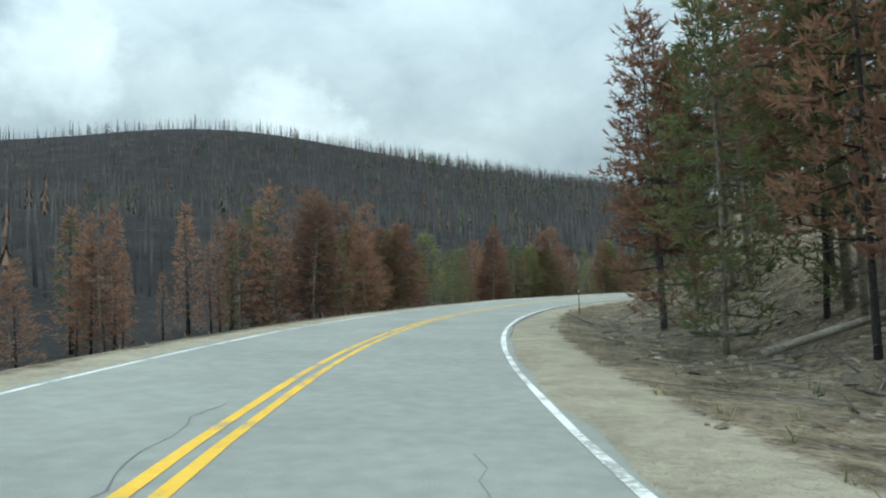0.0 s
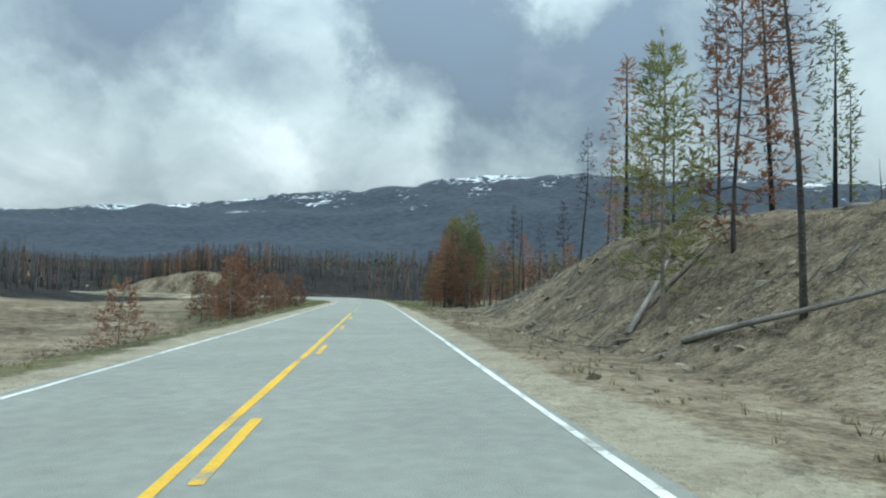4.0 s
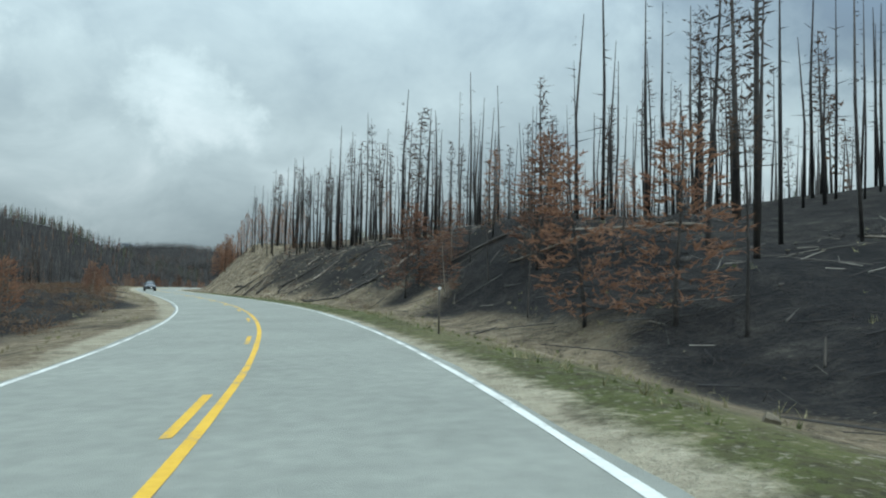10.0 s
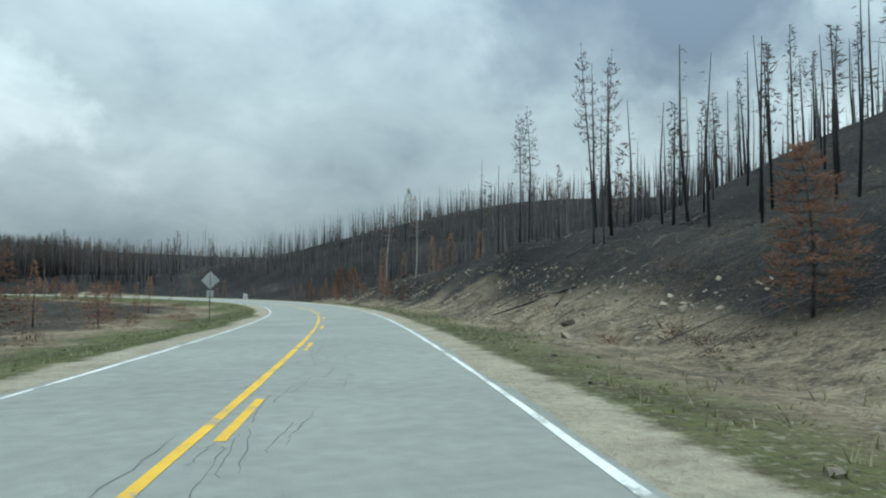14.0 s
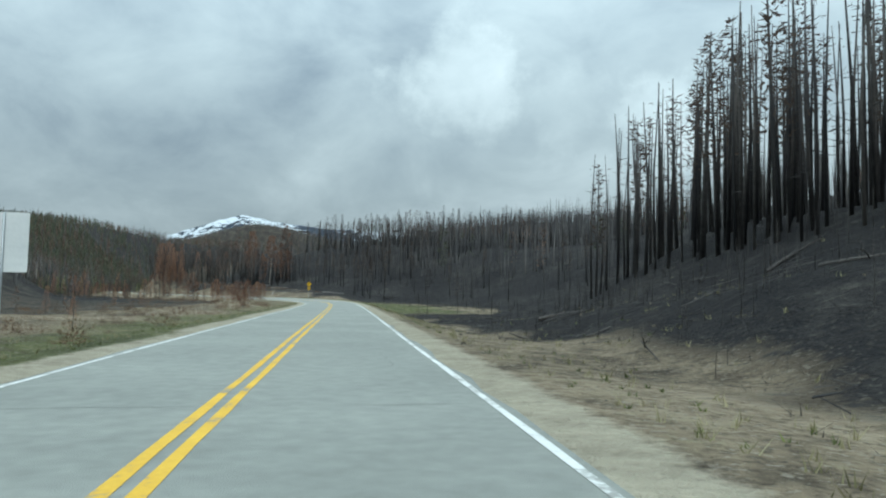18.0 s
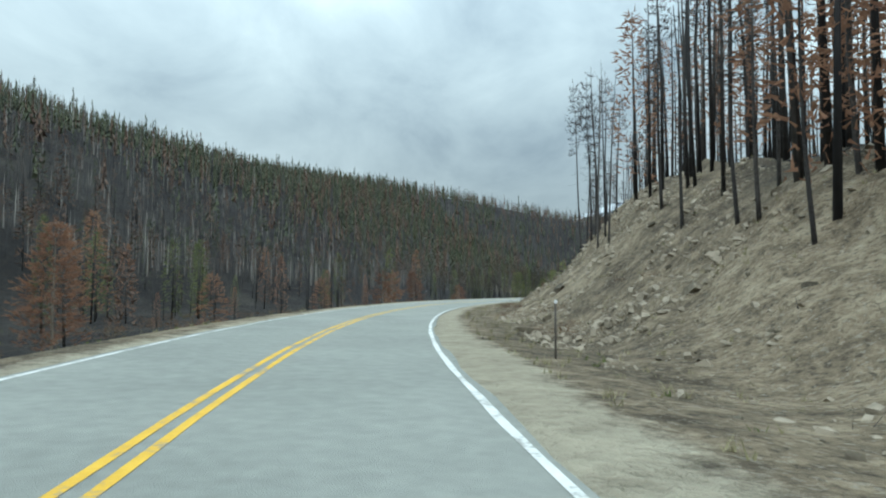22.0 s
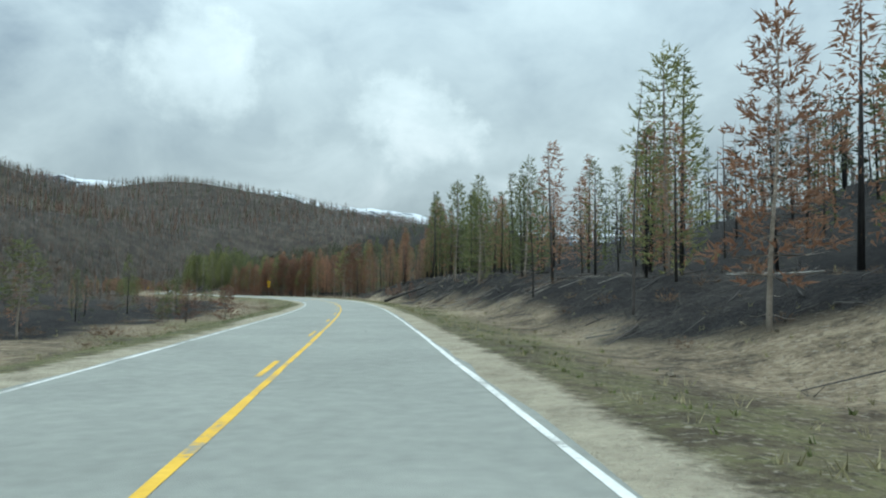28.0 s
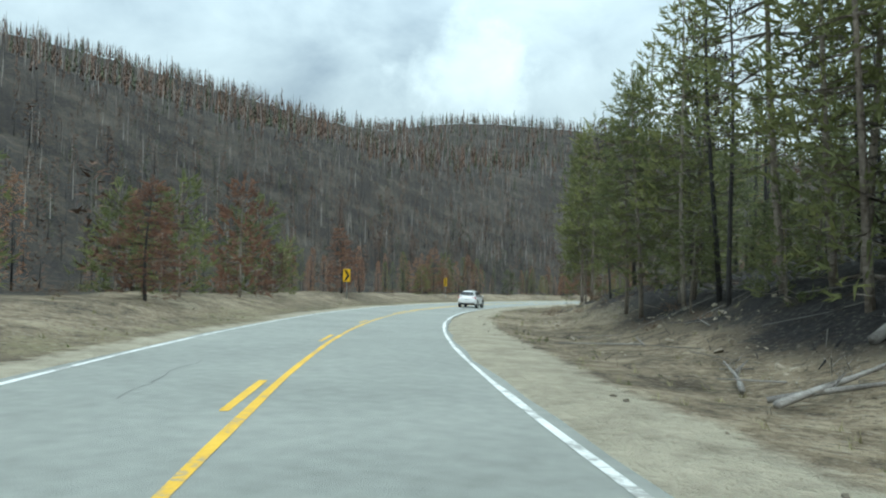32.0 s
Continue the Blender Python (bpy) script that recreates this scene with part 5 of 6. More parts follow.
green_share = np.where(d < 0, np.interp(t, [0, 17, 19, 21, 23, 24, 25, 26.5, 29, 32, 36], [0, .05, .35, .2, .22, .5, .55, .35, .08, .1, .12]),
                       np.interp(t, [0, 25, 26, 29, 31, 36], [.0, .0, .3, .3, .5, .5])) + 0.15 * patch
green_share = green_share * np.where((d < 0) & (t > 19.5) & (t < 24.6), 0.25 + 0.75 * ease((abs(d) - 90) / 60), 1)
red_share = np.where(d < 0, np.interp(t, [0, 20, 21.5, 24, 30, 36], [.04, .06, .18, .16, .28, .30]), 0.06) + 0.08 * bumps(x, y, 35, 22)
green = pick < green_share
red = ~green & (pick < green_share + red_share)
near = (abs(d) < 105) & (t > 9)
pale_wood = (d < 0) & (nr.rand(len(x)) < np.interp(t, [20, 20.8, 24, 25, 28, 29], [0, .4, .4, 0, 0, .6]))
for key, mask in (("green", green & near), ("red", red & near), ("green_far", green & ~near), ("red_far", red & ~near), ("snag_far", ~green & ~red & ~pale_wood), ("silver_far", ~green & ~red & pale_wood)):
    add_wood(key, x[mask], y[mask], z[mask], h[mask], np.arange(mask.sum()))
build_woods()


# ---- far mountains ----
def mountain_material(name, snow):
    m = bpy.data.materials.new(name)
    m.use_nodes = True
    n, l = m.node_tree.nodes, m.node_tree.links
    b = n["Principled BSDF"]
    b.inputs["Roughness"].default_value = 1.0
    t = n.new("ShaderNodeTexCoord")
    k1, k2 = n.new("ShaderNodeTexNoise"), n.new("ShaderNodeTexNoise")
    k1.inputs["Scale"].default_value, k1.inputs["Detail"].default_value = 0.0055, 7
    k2.inputs["Scale"].default_value, k2.inputs["Detail"].default_value = 0.05, 5
    for k in (k1, k2):
        l.new(t.outputs["Object"], k.inputs["Vector"])
    at = n.new("ShaderNodeAttribute")
    at.attribute_name = "above"
    # dark woods; the blue of distance haze is put into their colour
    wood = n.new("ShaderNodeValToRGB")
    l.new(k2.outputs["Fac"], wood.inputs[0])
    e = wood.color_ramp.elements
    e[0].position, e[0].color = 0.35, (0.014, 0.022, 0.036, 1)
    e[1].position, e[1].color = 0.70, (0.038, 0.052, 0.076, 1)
    s = n.new("ShaderNodeMath")
    s.operation = "MULTIPLY_ADD"
    l.new(k1.outputs["Fac"], s.inputs[0])
    s.inputs[1].default_value = 1.5
    l.new(at.outputs["Fac"], s.inputs[2])
    f = n.new("ShaderNodeMath")
    f.operation = "MULTIPLY_ADD"
    l.new(k2.outputs["Fac"], f.inputs[0])
    f.inputs[1].default_value = 1.1
    l.new(s.outputs[0], f.inputs[2])
    mr = n.new("ShaderNodeMapRange")
    l.new(f.outputs[0], mr.inputs[0])
    mr.inputs[1].default_value, mr.inputs[2].default_value = snow, snow + 0.12
    mx = n.new("ShaderNodeMix")
    mx.data_type = "RGBA"
    l.new(mr.outputs[0], mx.inputs[0])
    l.new(wood.outputs[0], mx.inputs[6])
    mx.inputs[7].default_value = (0.55, 0.59, 0.63, 1)
    l.new(mx.outputs[2], b.inputs["Base Color"])
    return m


def mountain(name, label, centre, azimuths, crest, radius, depth, snow, seed):
    """A ridge seen from centre: crest gives rows of azimuth (left positive) and rise in degrees."""
    az = np.radians(np.linspace(azimuths[0], azimuths[1], 260))
    rise = np.interp(np.degrees(az), *zip(*sorted(crest)))
    rise = rise + 0.16 * bumps(np.degrees(az), az * 0, 2.0, seed) + 0.07 * bumps(np.degrees(az), az * 0, 0.5, seed + 1)
    top = np.tan(np.radians(rise)) * radius
    v, a = [], []
    steps = np.concatenate([np.linspace(0, 1, 26), [1.3]])
    for q in steps:
        r = radius - depth * (1 - q)
        x, y = centre[0] - np.sin(az) * r, centre[1] + np.cos(az) * r
        k = min(q, 1.0)
        z = top * (0.75 * k + 0.25 * ease(np.array(k))) + (0.05 * top * (bumps(x, y, 260, seed + 3) + 0.5 * bumps(x, y, 90, seed + 4)) if 0 < q < 1 else 0) - (20 if q == 0 else 0) - (0.4 * top if q > 1 else 0)
        v.append(np.stack([x, y, z], -1))
        a.append(np.full(len(az), k))
    n, m = len(steps), len(az)
    i = np.arange(n * m).reshape(n, m)
    f = np.stack([i[:-1, :-1], i[1:, :-1], i[1:, 1:], i[:-1, 1:]], -1).reshape(-1, 4)
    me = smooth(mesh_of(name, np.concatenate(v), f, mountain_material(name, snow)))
    at = me.attributes.new("above", "FLOAT", "POINT")
    at.data.foreach_set("value", np.concatenate(a).astype(np.float32))
    return tagged(new(name, me), label, "mountain", kind="structure")


mountain("backdrop_1", "distant forested mountain painted haze-blue, with patches of snow", (250, 240), (8, -112),
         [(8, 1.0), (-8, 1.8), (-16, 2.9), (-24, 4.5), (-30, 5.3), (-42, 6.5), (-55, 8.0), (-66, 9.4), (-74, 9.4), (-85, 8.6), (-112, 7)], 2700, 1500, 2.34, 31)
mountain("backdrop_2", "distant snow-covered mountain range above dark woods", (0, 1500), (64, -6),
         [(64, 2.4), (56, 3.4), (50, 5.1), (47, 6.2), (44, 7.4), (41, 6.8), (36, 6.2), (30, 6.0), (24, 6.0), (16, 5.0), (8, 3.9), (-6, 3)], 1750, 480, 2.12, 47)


# ---- rocks, logs, grass and brush ----
def slab(seed, flat=0.5):
    """A broken angular block: a box with its corners knocked off."""
    r = random.Random(seed)
    bm = bmesh.new()
    bmesh.ops.create_cube(bm, size=1.0)
    for v in bm.verts:
        v.co = Vector((v.co.x * r.uniform(0.6, 1.45), v.co.y * r.uniform(0.45, 1.0), v.co.z * flat * r.uniform(0.6, 1.4)))
    bmesh.ops.bevel(bm, geom=bm.verts[:], offset=r.uniform(0.05, 0.12), segments=1, affect="VERTICES")
    for v in bm.verts:
        v.co += Vector((r.uniform(-.05, .05), r.uniform(-.05, .05), r.uniform(-.04, .04)))
    bmesh.ops.triangulate(bm, faces=bm.faces[:])
    me = bpy.data.meshes.new("rock")
    bm.to_mesh(me)
    bm.free()
    me.materials.append(M_ROCK)
    return me


STONES = [slab(k, 0.24 + 0.045 * k) for k in range(6)]
rng = random.Random(23)
# cuts with broken rock: from, to, start and end off the verge, rocks, largest, small pieces
CUTS = ((0.1, 0.7, 2, 8, 10, 0.7, 260), (0.75, 1.5, 2.5, 12, 14, 0.8, 1500), (1.6, 2.8, 1.5, 8, 6, 0.5, 400), (4.2, 4.8, 3, 10, 12, 0.8, 300), (7.3, 8.8, 3, 16, 50, 0.8, 3800), (8.02, 8.3, 9, 13, 5, 1.5, 40),
        (10.7, 11.6, 3, 15, 12, 0.5, 800), (11.5, 12.7, 2, 15, 30, 0.55, 4200), (14.25, 15.0, 3.5, 10, 14, 0.6, 800), (15.0, 15.6, 3.5, 12, 8, 0.6, 700), (20.3, 21.6, 2, 9, 6, 0.5, 900), (21.6, 22.4, 2, 12, 8, 0.6, 700), (22.3, 23.6, 2.5, 15, 40, 0.8, 4600),
        (24.6, 25.6, 2, 14, 60, 0.9, 5200), (28.9, 29.6, 7, 16, 4, 0.6, 260), (31.17, 31.3, 1.9, 5.8, 38, 0.8, 300), (31.4, 31.8, 4, 11, 5, 0.6, 160), (32.0, 33, 3, 9, 0, 0.5, 300))
for t0, t1, u0, u1, count, big_m, _ in CUTS:
    for _ in range(count):
        x, y, z = (float(v) for v in place(dist_at(rng.uniform(t0, t1)), 3.4 + rng.uniform(u0, u1)))
        k = big_m * rng.uniform(0.35, 1) ** 1.5
        ob = tagged(new("rock", STONES[rng.randrange(6)]), "pale tan angular rock lying on the cut slope", "rock", "rocks on the slopes")
        ob.matrix_basis = pose(x, y, z - 0.05 * k, rng.uniform(-30, 30), rng.uniform(-30, 30), rng.uniform(0, 360)) @ Matrix.Diagonal((k, k, k, 1))


def log_mesh(seed, ln=8.0):
    """A fallen trunk of one piece with its broken limbs."""
    r = random.Random(seed)
    k = np.linspace(0, 1, 13)
    pts = np.stack([k * ln, 0.12 * np.sin(k * 4 + r.random() * 6), 0.03 * np.sin(k * 7)], -1)
    rows = []
    for _ in range(11):
        a = r.uniform(0.15, 3.0)
        way = np.array([r.uniform(0.1, 0.6), math.cos(a), abs(math.sin(a)) * 0.8])
        rows.append((r.uniform(0.2, 0.97), way / np.linalg.norm(way), r.uniform(0.3, 1.3), 0.022, [(0.5, 1, 0.2), (0.8, -1, 0.2)]))
    return limbed(pts, np.linspace(0.15, 0.05, 13) * np.array([r.uniform(0.9, 1.1) for _ in k]), 7, rows)[0]


LOGS = {"char": [smooth(mesh_of("fallen_log", *log_mesh(k), M_CHAR)) for k in range(3)], "grey": [smooth(mesh_of("fallen_log", *log_mesh(k + 9), M_SILVER)) for k in range(3)],
        "bark": [smooth(mesh_of("fallen_log", *log_mesh(k + 19), M_BARK)) for k in range(2)]}
LOG_LABEL = {"char": "charred fallen pine log lying on burnt ground", "grey": "silver-grey fallen dead log with broken limbs", "bark": "fallen brown pine log on the slope"}


def lay_log(key, s, d, ln, turn, r, thick=1.0):
    """A fallen log from (s, d), lying along the ground at turn degrees from the road's direction."""
    x0, y0, z0 = (float(v) for v in place(s, d))
    a = math.radians(turn)
    x1, y1, z1 = (float(v) for v in place(s + math.cos(a) * ln, d + math.sin(a) * ln))
    way = Vector((x1 - x0, y1 - y0, z1 - z0))
    ob = tagged(new("fallen_log", LOGS[key][r.randrange(len(LOGS[key]))]), LOG_LABEL[key], "log", "fallen logs")
    k = way.length / 8.0
    ob.matrix_basis = Matrix.LocRotScale((x0, y0, z0 + 0.12), way.to_track_quat("X", "Z"), (k, thick, thick))


rng = random.Random(31)
for t0, t1, u0, u1, count, keys in ((-0.1, 0.5, 3, 9, 12, "grey bark"), (1.5, 2.8, 4, 14, 14, "char bark"), (4.2, 4.8, 4, 12, 14, "grey bark"), (4.9, 5.5, 5, 12, 5, "char"),
                                    (6.2, 7.2, 18, 40, 8, "grey char"), (7.5, 8.4, 13, 18, 5, "char bark"), (9.5, 10.5, 5, 24, 26, "char char char bark"),
                                    (10.5, 11.6, 3, 18, 56, "char char bark"), (13.3, 14.9, 6, 22, 18, "char"), (15, 15.8, 6, 16, 16, "char bark bark"),
                                    (17.3, 18.6, 8, 22, 14, "char"), (18.8, 20.3, 12, 28, 8, "char"), (20.2, 21.6, 5, 14, 36, "grey grey bark char"),
                                    (23.8, 24.6, 10, 22, 8, "char"), (26, 27.4, 9, 22, 12, "grey char"), (27.5, 29.0, 6, 18, 20, "char char char grey"), (28.9, 29.7, 6, 18, 40, "char"), (30.8, 32.2, 5, 12, 14, "grey bark")):
    for _ in range(count):
        lay_log(rng.choice(keys.split()), dist_at(rng.uniform(t0, t1)), 3.4 + rng.uniform(u0, u1), rng.uniform(3, 8), rng.choice([20, 50, 70, 110, 150, -20]) + rng.uniform(-20, 20), rng, rng.uniform(0.5, 1.0))


def blades(spots, size, seed, per=7, wide=0.012, lean=0.5):
    """Clumps of upright blades at the given places, as one mesh."""
    nr = np.random.RandomState(seed)
    p = np.repeat(np.asarray(spots), per, 0)
    n = len(p)
    base = p + np.stack([nr.normal(0, 0.09, n) * size * 3, nr.normal(0, 0.09, n) * size * 3, np.full(n, -0.03)], -1)
    a = nr.uniform(0, 6.28, n)
    ln = size * nr.uniform(0.5, 1.3, n)
    tip = base + np.stack([np.cos(a) * lean * ln * nr.rand(n), np.sin(a) * lean * ln * nr.rand(n), ln], -1)
    b = nr.uniform(0, 6.28, n)
    w = np.stack([np.cos(b), np.sin(b), b * 0], -1) * (wide * (0.6 + 0.8 * nr.rand(n)))[:, None]
    return np.stack([base - w, base + w, tip], 1).reshape(-1, 3), np.arange(3 * n).reshape(-1, 3)


def scatter(n, u0, u1, side, seed, power=1.6, t0=-0.2, t1=34.0):
    nr = np.random.RandomState(seed)
    s = nr.uniform(dist_at(t0), dist_at(t1), n)
    u = u0 + (u1 - u0) * nr.rand(n) ** power
    d = 3.4 + u if side > 0 else -6.6 - u
    x, y, z = place(s, d)
    return s, u, np.stack([x, y, z], -1), cover_of(s, d, x, y)


def strewn(name, label, mat, pts, size, seed, per, wide, lean):
    v, f = blades(pts, size, seed, per, wide, lean)
    tagged(new(name, mesh_of(name, v, f, mat)), label, "plants", kind="stuff")


nr = np.random.RandomState(8)
dry, lush, burnt = [], [], []
for side, n in ((1, 64000), (-1, 20000)):
    s, u, p, c = scatter(n, 0.3, 26, side, 50 + side)
    g = c[:, 1] + 0.35 * bumps(p[:, 0], p[:, 1], 4, 3)
    pick = nr.rand(n)
    lush.append(p[(pick < g * 0.75) & (c[:, 0] < 0.3)])
    dry.append(p[(pick > 0.58 + 0.36 * c[:, 2]) & (c[:, 0] < 0.6)])
    burnt.append(p[(pick < 0.12 + 0.4 * c[:, 2]) & (c[:, 0] < 0.05) & (c[:, 1] < 0.25) & (u > 2)])
strewn("dry_grass", "clumps of dry straw-coloured grass on the verges", M_TUFT, np.concatenate(dry), 0.19, 1, 7, 0.013, 1.0)
strewn("green_grass", "short olive-green grass on the verges and meadows", M_TUFTG, np.concatenate(lush), 0.11, 2, 8, 0.018, 1.0)
strewn("burnt_brush", "thin burnt stems and twigs on the forest floor", M_TWIG, np.concatenate(burnt), 0.30, 3, 4, 0.011, 1.6)
# loose stones, too small to pick apart: broken pieces on the cuts and pebbles along the verges
def strew_stones(name, label, mat, p, k, seed):
    """Angular slabs that lie roughly one way, like the broken beds of a cut."""
    q = np.random.RandomState(seed)
    tv, tf, base = [], [], 0
    shapes = [(np.array([v.co for v in me.vertices]), np.array([f.vertices for f in me.polygons])) for me in (CHIP_A, CHIP_B, CHIP_C)]
    which = q.randint(0, 3, len(p))
    for n, (v0, f0) in enumerate(shapes):
        pp, kk = p[which == n], k[which == n]
        a, b, e = 0.9 * bumps(pp[:, 0], pp[:, 1], 22, 91) + q.normal(0, 0.7, len(pp)), q.normal(0.25, 0.35, len(pp)), q.normal(0, 0.35, len(pp))
        x = v0[None, :, 0] + v0[None, :, 2] * np.sin(b)[:, None]
        y = v0[None, :, 1] + v0[None, :, 2] * np.sin(e)[:, None]
        z = v0[None, :, 2] - v0[None, :, 0] * np.sin(b)[:, None] - v0[None, :, 1] * np.sin(e)[:, None]
        X = (x * np.cos(a)[:, None] - y * np.sin(a)[:, None]) * kk[:, None] + pp[:, 0:1]
        Y = (x * np.sin(a)[:, None] + y * np.cos(a)[:, None]) * kk[:, None] + pp[:, 1:2]
        tv.append(np.stack([X, Y, z * kk[:, None] + pp[:, 2:3]], -1).reshape(-1, 3))
        tf.append((f0[None] + (np.arange(len(pp)) * len(v0))[:, None, None]).reshape(-1, 3) + base)
        base += len(pp) * len(v0)
    me = mesh_of(name, np.concatenate(tv), np.concatenate(tf), mat)
    me.polygons.foreach_set("use_smooth", np.zeros(len(me.polygons), bool))
    tagged(new(name, me), label, "stones", kind="stuff")


def chip(seed, flat):
    r = random.Random(seed)
    bm = bmesh.new()
    bmesh.ops.create_cube(bm, size=1.0)
    for v in bm.verts:
        k = 0.8 if v.co.z > 0 else 1.0
        v.co = Vector((v.co.x * k * r.uniform(0.7, 1.6), v.co.y * k * r.uniform(0.4, 0.9), v.co.z * flat * r.uniform(0.5, 1.4)))
    bmesh.ops.triangulate(bm, faces=bm.faces[:])
    me = bpy.data.meshes.new("stone")
    bm.to_mesh(me)
    bm.free()
    return me


CHIP_A, CHIP_B, CHIP_C = chip(1, 0.26), chip(2, 0.4), chip(3, 0.65)
pp, kk = [], []
for t0, t1, u0, u1, _, big_m, count in CUTS:
    s, u, p, c = scatter(int(count * 2.8), u0, u1, 1, int(t0 * 10) + 500, 1.0, t0, t1)
    clump = bumps(p[:, 0], p[:, 1], 3.0, 61) + 0.6 * bumps(p[:, 0], p[:, 1], 1.1, 62)
    keep = clump + nr.normal(0, 0.5, len(p)) > -0.15
    pp.append(p[keep])
    kk.append((0.06 + 0.42 * big_m * nr.rand(keep.sum()) ** 4.5))
strew_stones("broken_rock", "broken tan rock and scree on the road cuts", M_ROCK, np.concatenate(pp), np.concatenate(kk), 4)
s, u, p, c = scatter(9000, 0.2, 16, 1, 77)
p = p[nr.rand(len(p)) < 0.6 - 0.5 * c[:, 1]]
strew_stones("loose_stones", "small loose stones scattered on the slopes", M_ROCK, p, 0.05 + 0.13 * nr.rand(len(p)) ** 3, 5)


def strew_sticks(name, label, mat, p, seed, long):
    q = np.random.RandomState(seed)
    n = len(p)
    a, ln, w = q.uniform(0, 6.28, n), long * (0.25 + q.rand(n) ** 2), 0.010 + 0.026 * q.rand(n) ** 2
    e = np.stack([np.cos(a) * ln, np.sin(a) * ln, q.normal(0, 0.12, n) * ln], -1)
    side = np.stack([-np.sin(a) * w, np.cos(a) * w, a * 0], -1)
    upv = np.stack([a * 0, a * 0, w * 2], -1)
    b0 = p + [0, 0, 0.04]
    far_end = b0 + e
    gs_, gd_ = nearest(far_end[:, 0], far_end[:, 1])
    far_end[:, 2] = place(gs_, gd_)[2] + 0.05 + abs(q.normal(0, 0.12, n))
    V = np.stack([b0 - side, b0 + side, b0 + upv, far_end - side * 0.5, far_end + side * 0.5, far_end + upv * 0.5], 1).reshape(-1, 3)
    F = np.array([[0, 3, 5], [0, 5, 2], [1, 2, 5], [1, 5, 4], [0, 1, 4], [0, 4, 3]])
    tagged(new(name, mesh_of(name, V, (F[None] + (np.arange(n) * 6)[:, None, None]).reshape(-1, 3), mat)), label, "sticks", kind="stuff")


s, u, p, c = scatter(9000, 1.5, 26, 1, 78)
strew_sticks("fallen_sticks", "fallen charred sticks and branches strewn over the ground", M_WOOD_BURNT, p[(c[:, 0] < 0.2) & (c[:, 2] > 0.3)], 12, 2.0)
pale = []
for t0, t1, u0, u1, count in ((-0.2, 0.6, 2, 9, 260), (1.5, 2.8, 3, 10, 160), (4.2, 4.8, 3, 10, 160), (9.5, 10.6, 5, 26, 160), (14.4, 15.7, 4, 16, 160), (20.3, 21.7, 3.5, 13, 900), (26.2, 27.6, 8, 24, 360), (28.4, 29.7, 5, 14, 300), (30.9, 32.4, 4, 12, 260)):
    s, u, p, c = scatter(count, u0, u1, 1, int(t0 * 10) + 900, 1.0, t0, t1)
    pale.append(p)
burnt_ = []
for t0, t1, u0, u1, count in ((9.4, 10.6, 4, 24, 260), (10.6, 11.8, 3, 16, 190), (13.4, 15.2, 5, 20, 420), (15.1, 15.9, 6, 20, 260), (17.3, 20.3, 5, 22, 500), (24, 25, 6, 20, 200), (27.5, 29.7, 5, 16, 320)):
    burnt_.append(scatter(count, u0, u1, 1, int(t0 * 10) + 1900, 1.0, t0, t1)[2])
strew_sticks("charred_branches", "black charred branches and thin logs on the burnt slopes", M_WOOD_BLACK, np.concatenate(burnt_), 14, 3.2)
strew_sticks("weathered_sticks", "tangled pale grey branches lying on the slope", M_STICK, np.concatenate(pale), 13, 2.6)


# low dry shrubs and litter on the slopes
def shrubs(p, size, seed, per=36):
    q = np.random.RandomState(seed)
    n = len(p) * per
    k = np.repeat(size, per)[:, None]
    a, e = q.uniform(0, 6.28, n), q.uniform(0.05, 1.3, n)
    out = np.stack([np.cos(a) * np.cos(e), np.sin(a) * np.cos(e), np.sin(e) * 0.75], -1)
    c = np.repeat(p, per, 0) + out * k * q.uniform(0.15, 0.85, (n, 1))
    w = np.cross(out, q.normal(0, 1, (n, 3)))
    w /= np.linalg.norm(w, axis=1, keepdims=True) + 1e-9
    return np.stack([c - w * k * 0.018, c + w * k * 0.018, c + out * k * 0.20], 1).reshape(-1, 3), np.arange(3 * n).reshape(-1, 3)


for side, n, u1, seed in ((1, 5200, 18, 301), (-1, 2600, 22, 302)):
    s, u, p, c = scatter(n, 1.2, u1, side, seed, 1.2)
    keep = (bumps(p[:, 0], p[:, 1], 7, 71) + 0.5 * bumps(p[:, 0], p[:, 1], 2.5, 72) + nr.normal(0, 0.3, n) > 0.12) & (c[:, 0] < 0.1)
    v, f = shrubs(p[keep], 0.22 + 0.5 * nr.rand(keep.sum()) ** 2, seed)
    tagged(new("low_shrubs", mesh_of("low_shrubs", v, f, M_SHRUB)), "low dry brown shrubs and dead brush on the slopes", "shrubs", kind="stuff")

# a bare willow by the verge
x, y, z = (float(v) for v in place(dist_at(26.365), 3.4 + 4.4))
v, f = blades([(x, y, z)], 2.0, 611, 900, 0.009, 1.1)
tagged(new("willow_shrub", mesh_of("willow_shrub", v, f, M_TUFT)), "large leafless willow shrub with thin yellowish twigs on the verge", "shrub")

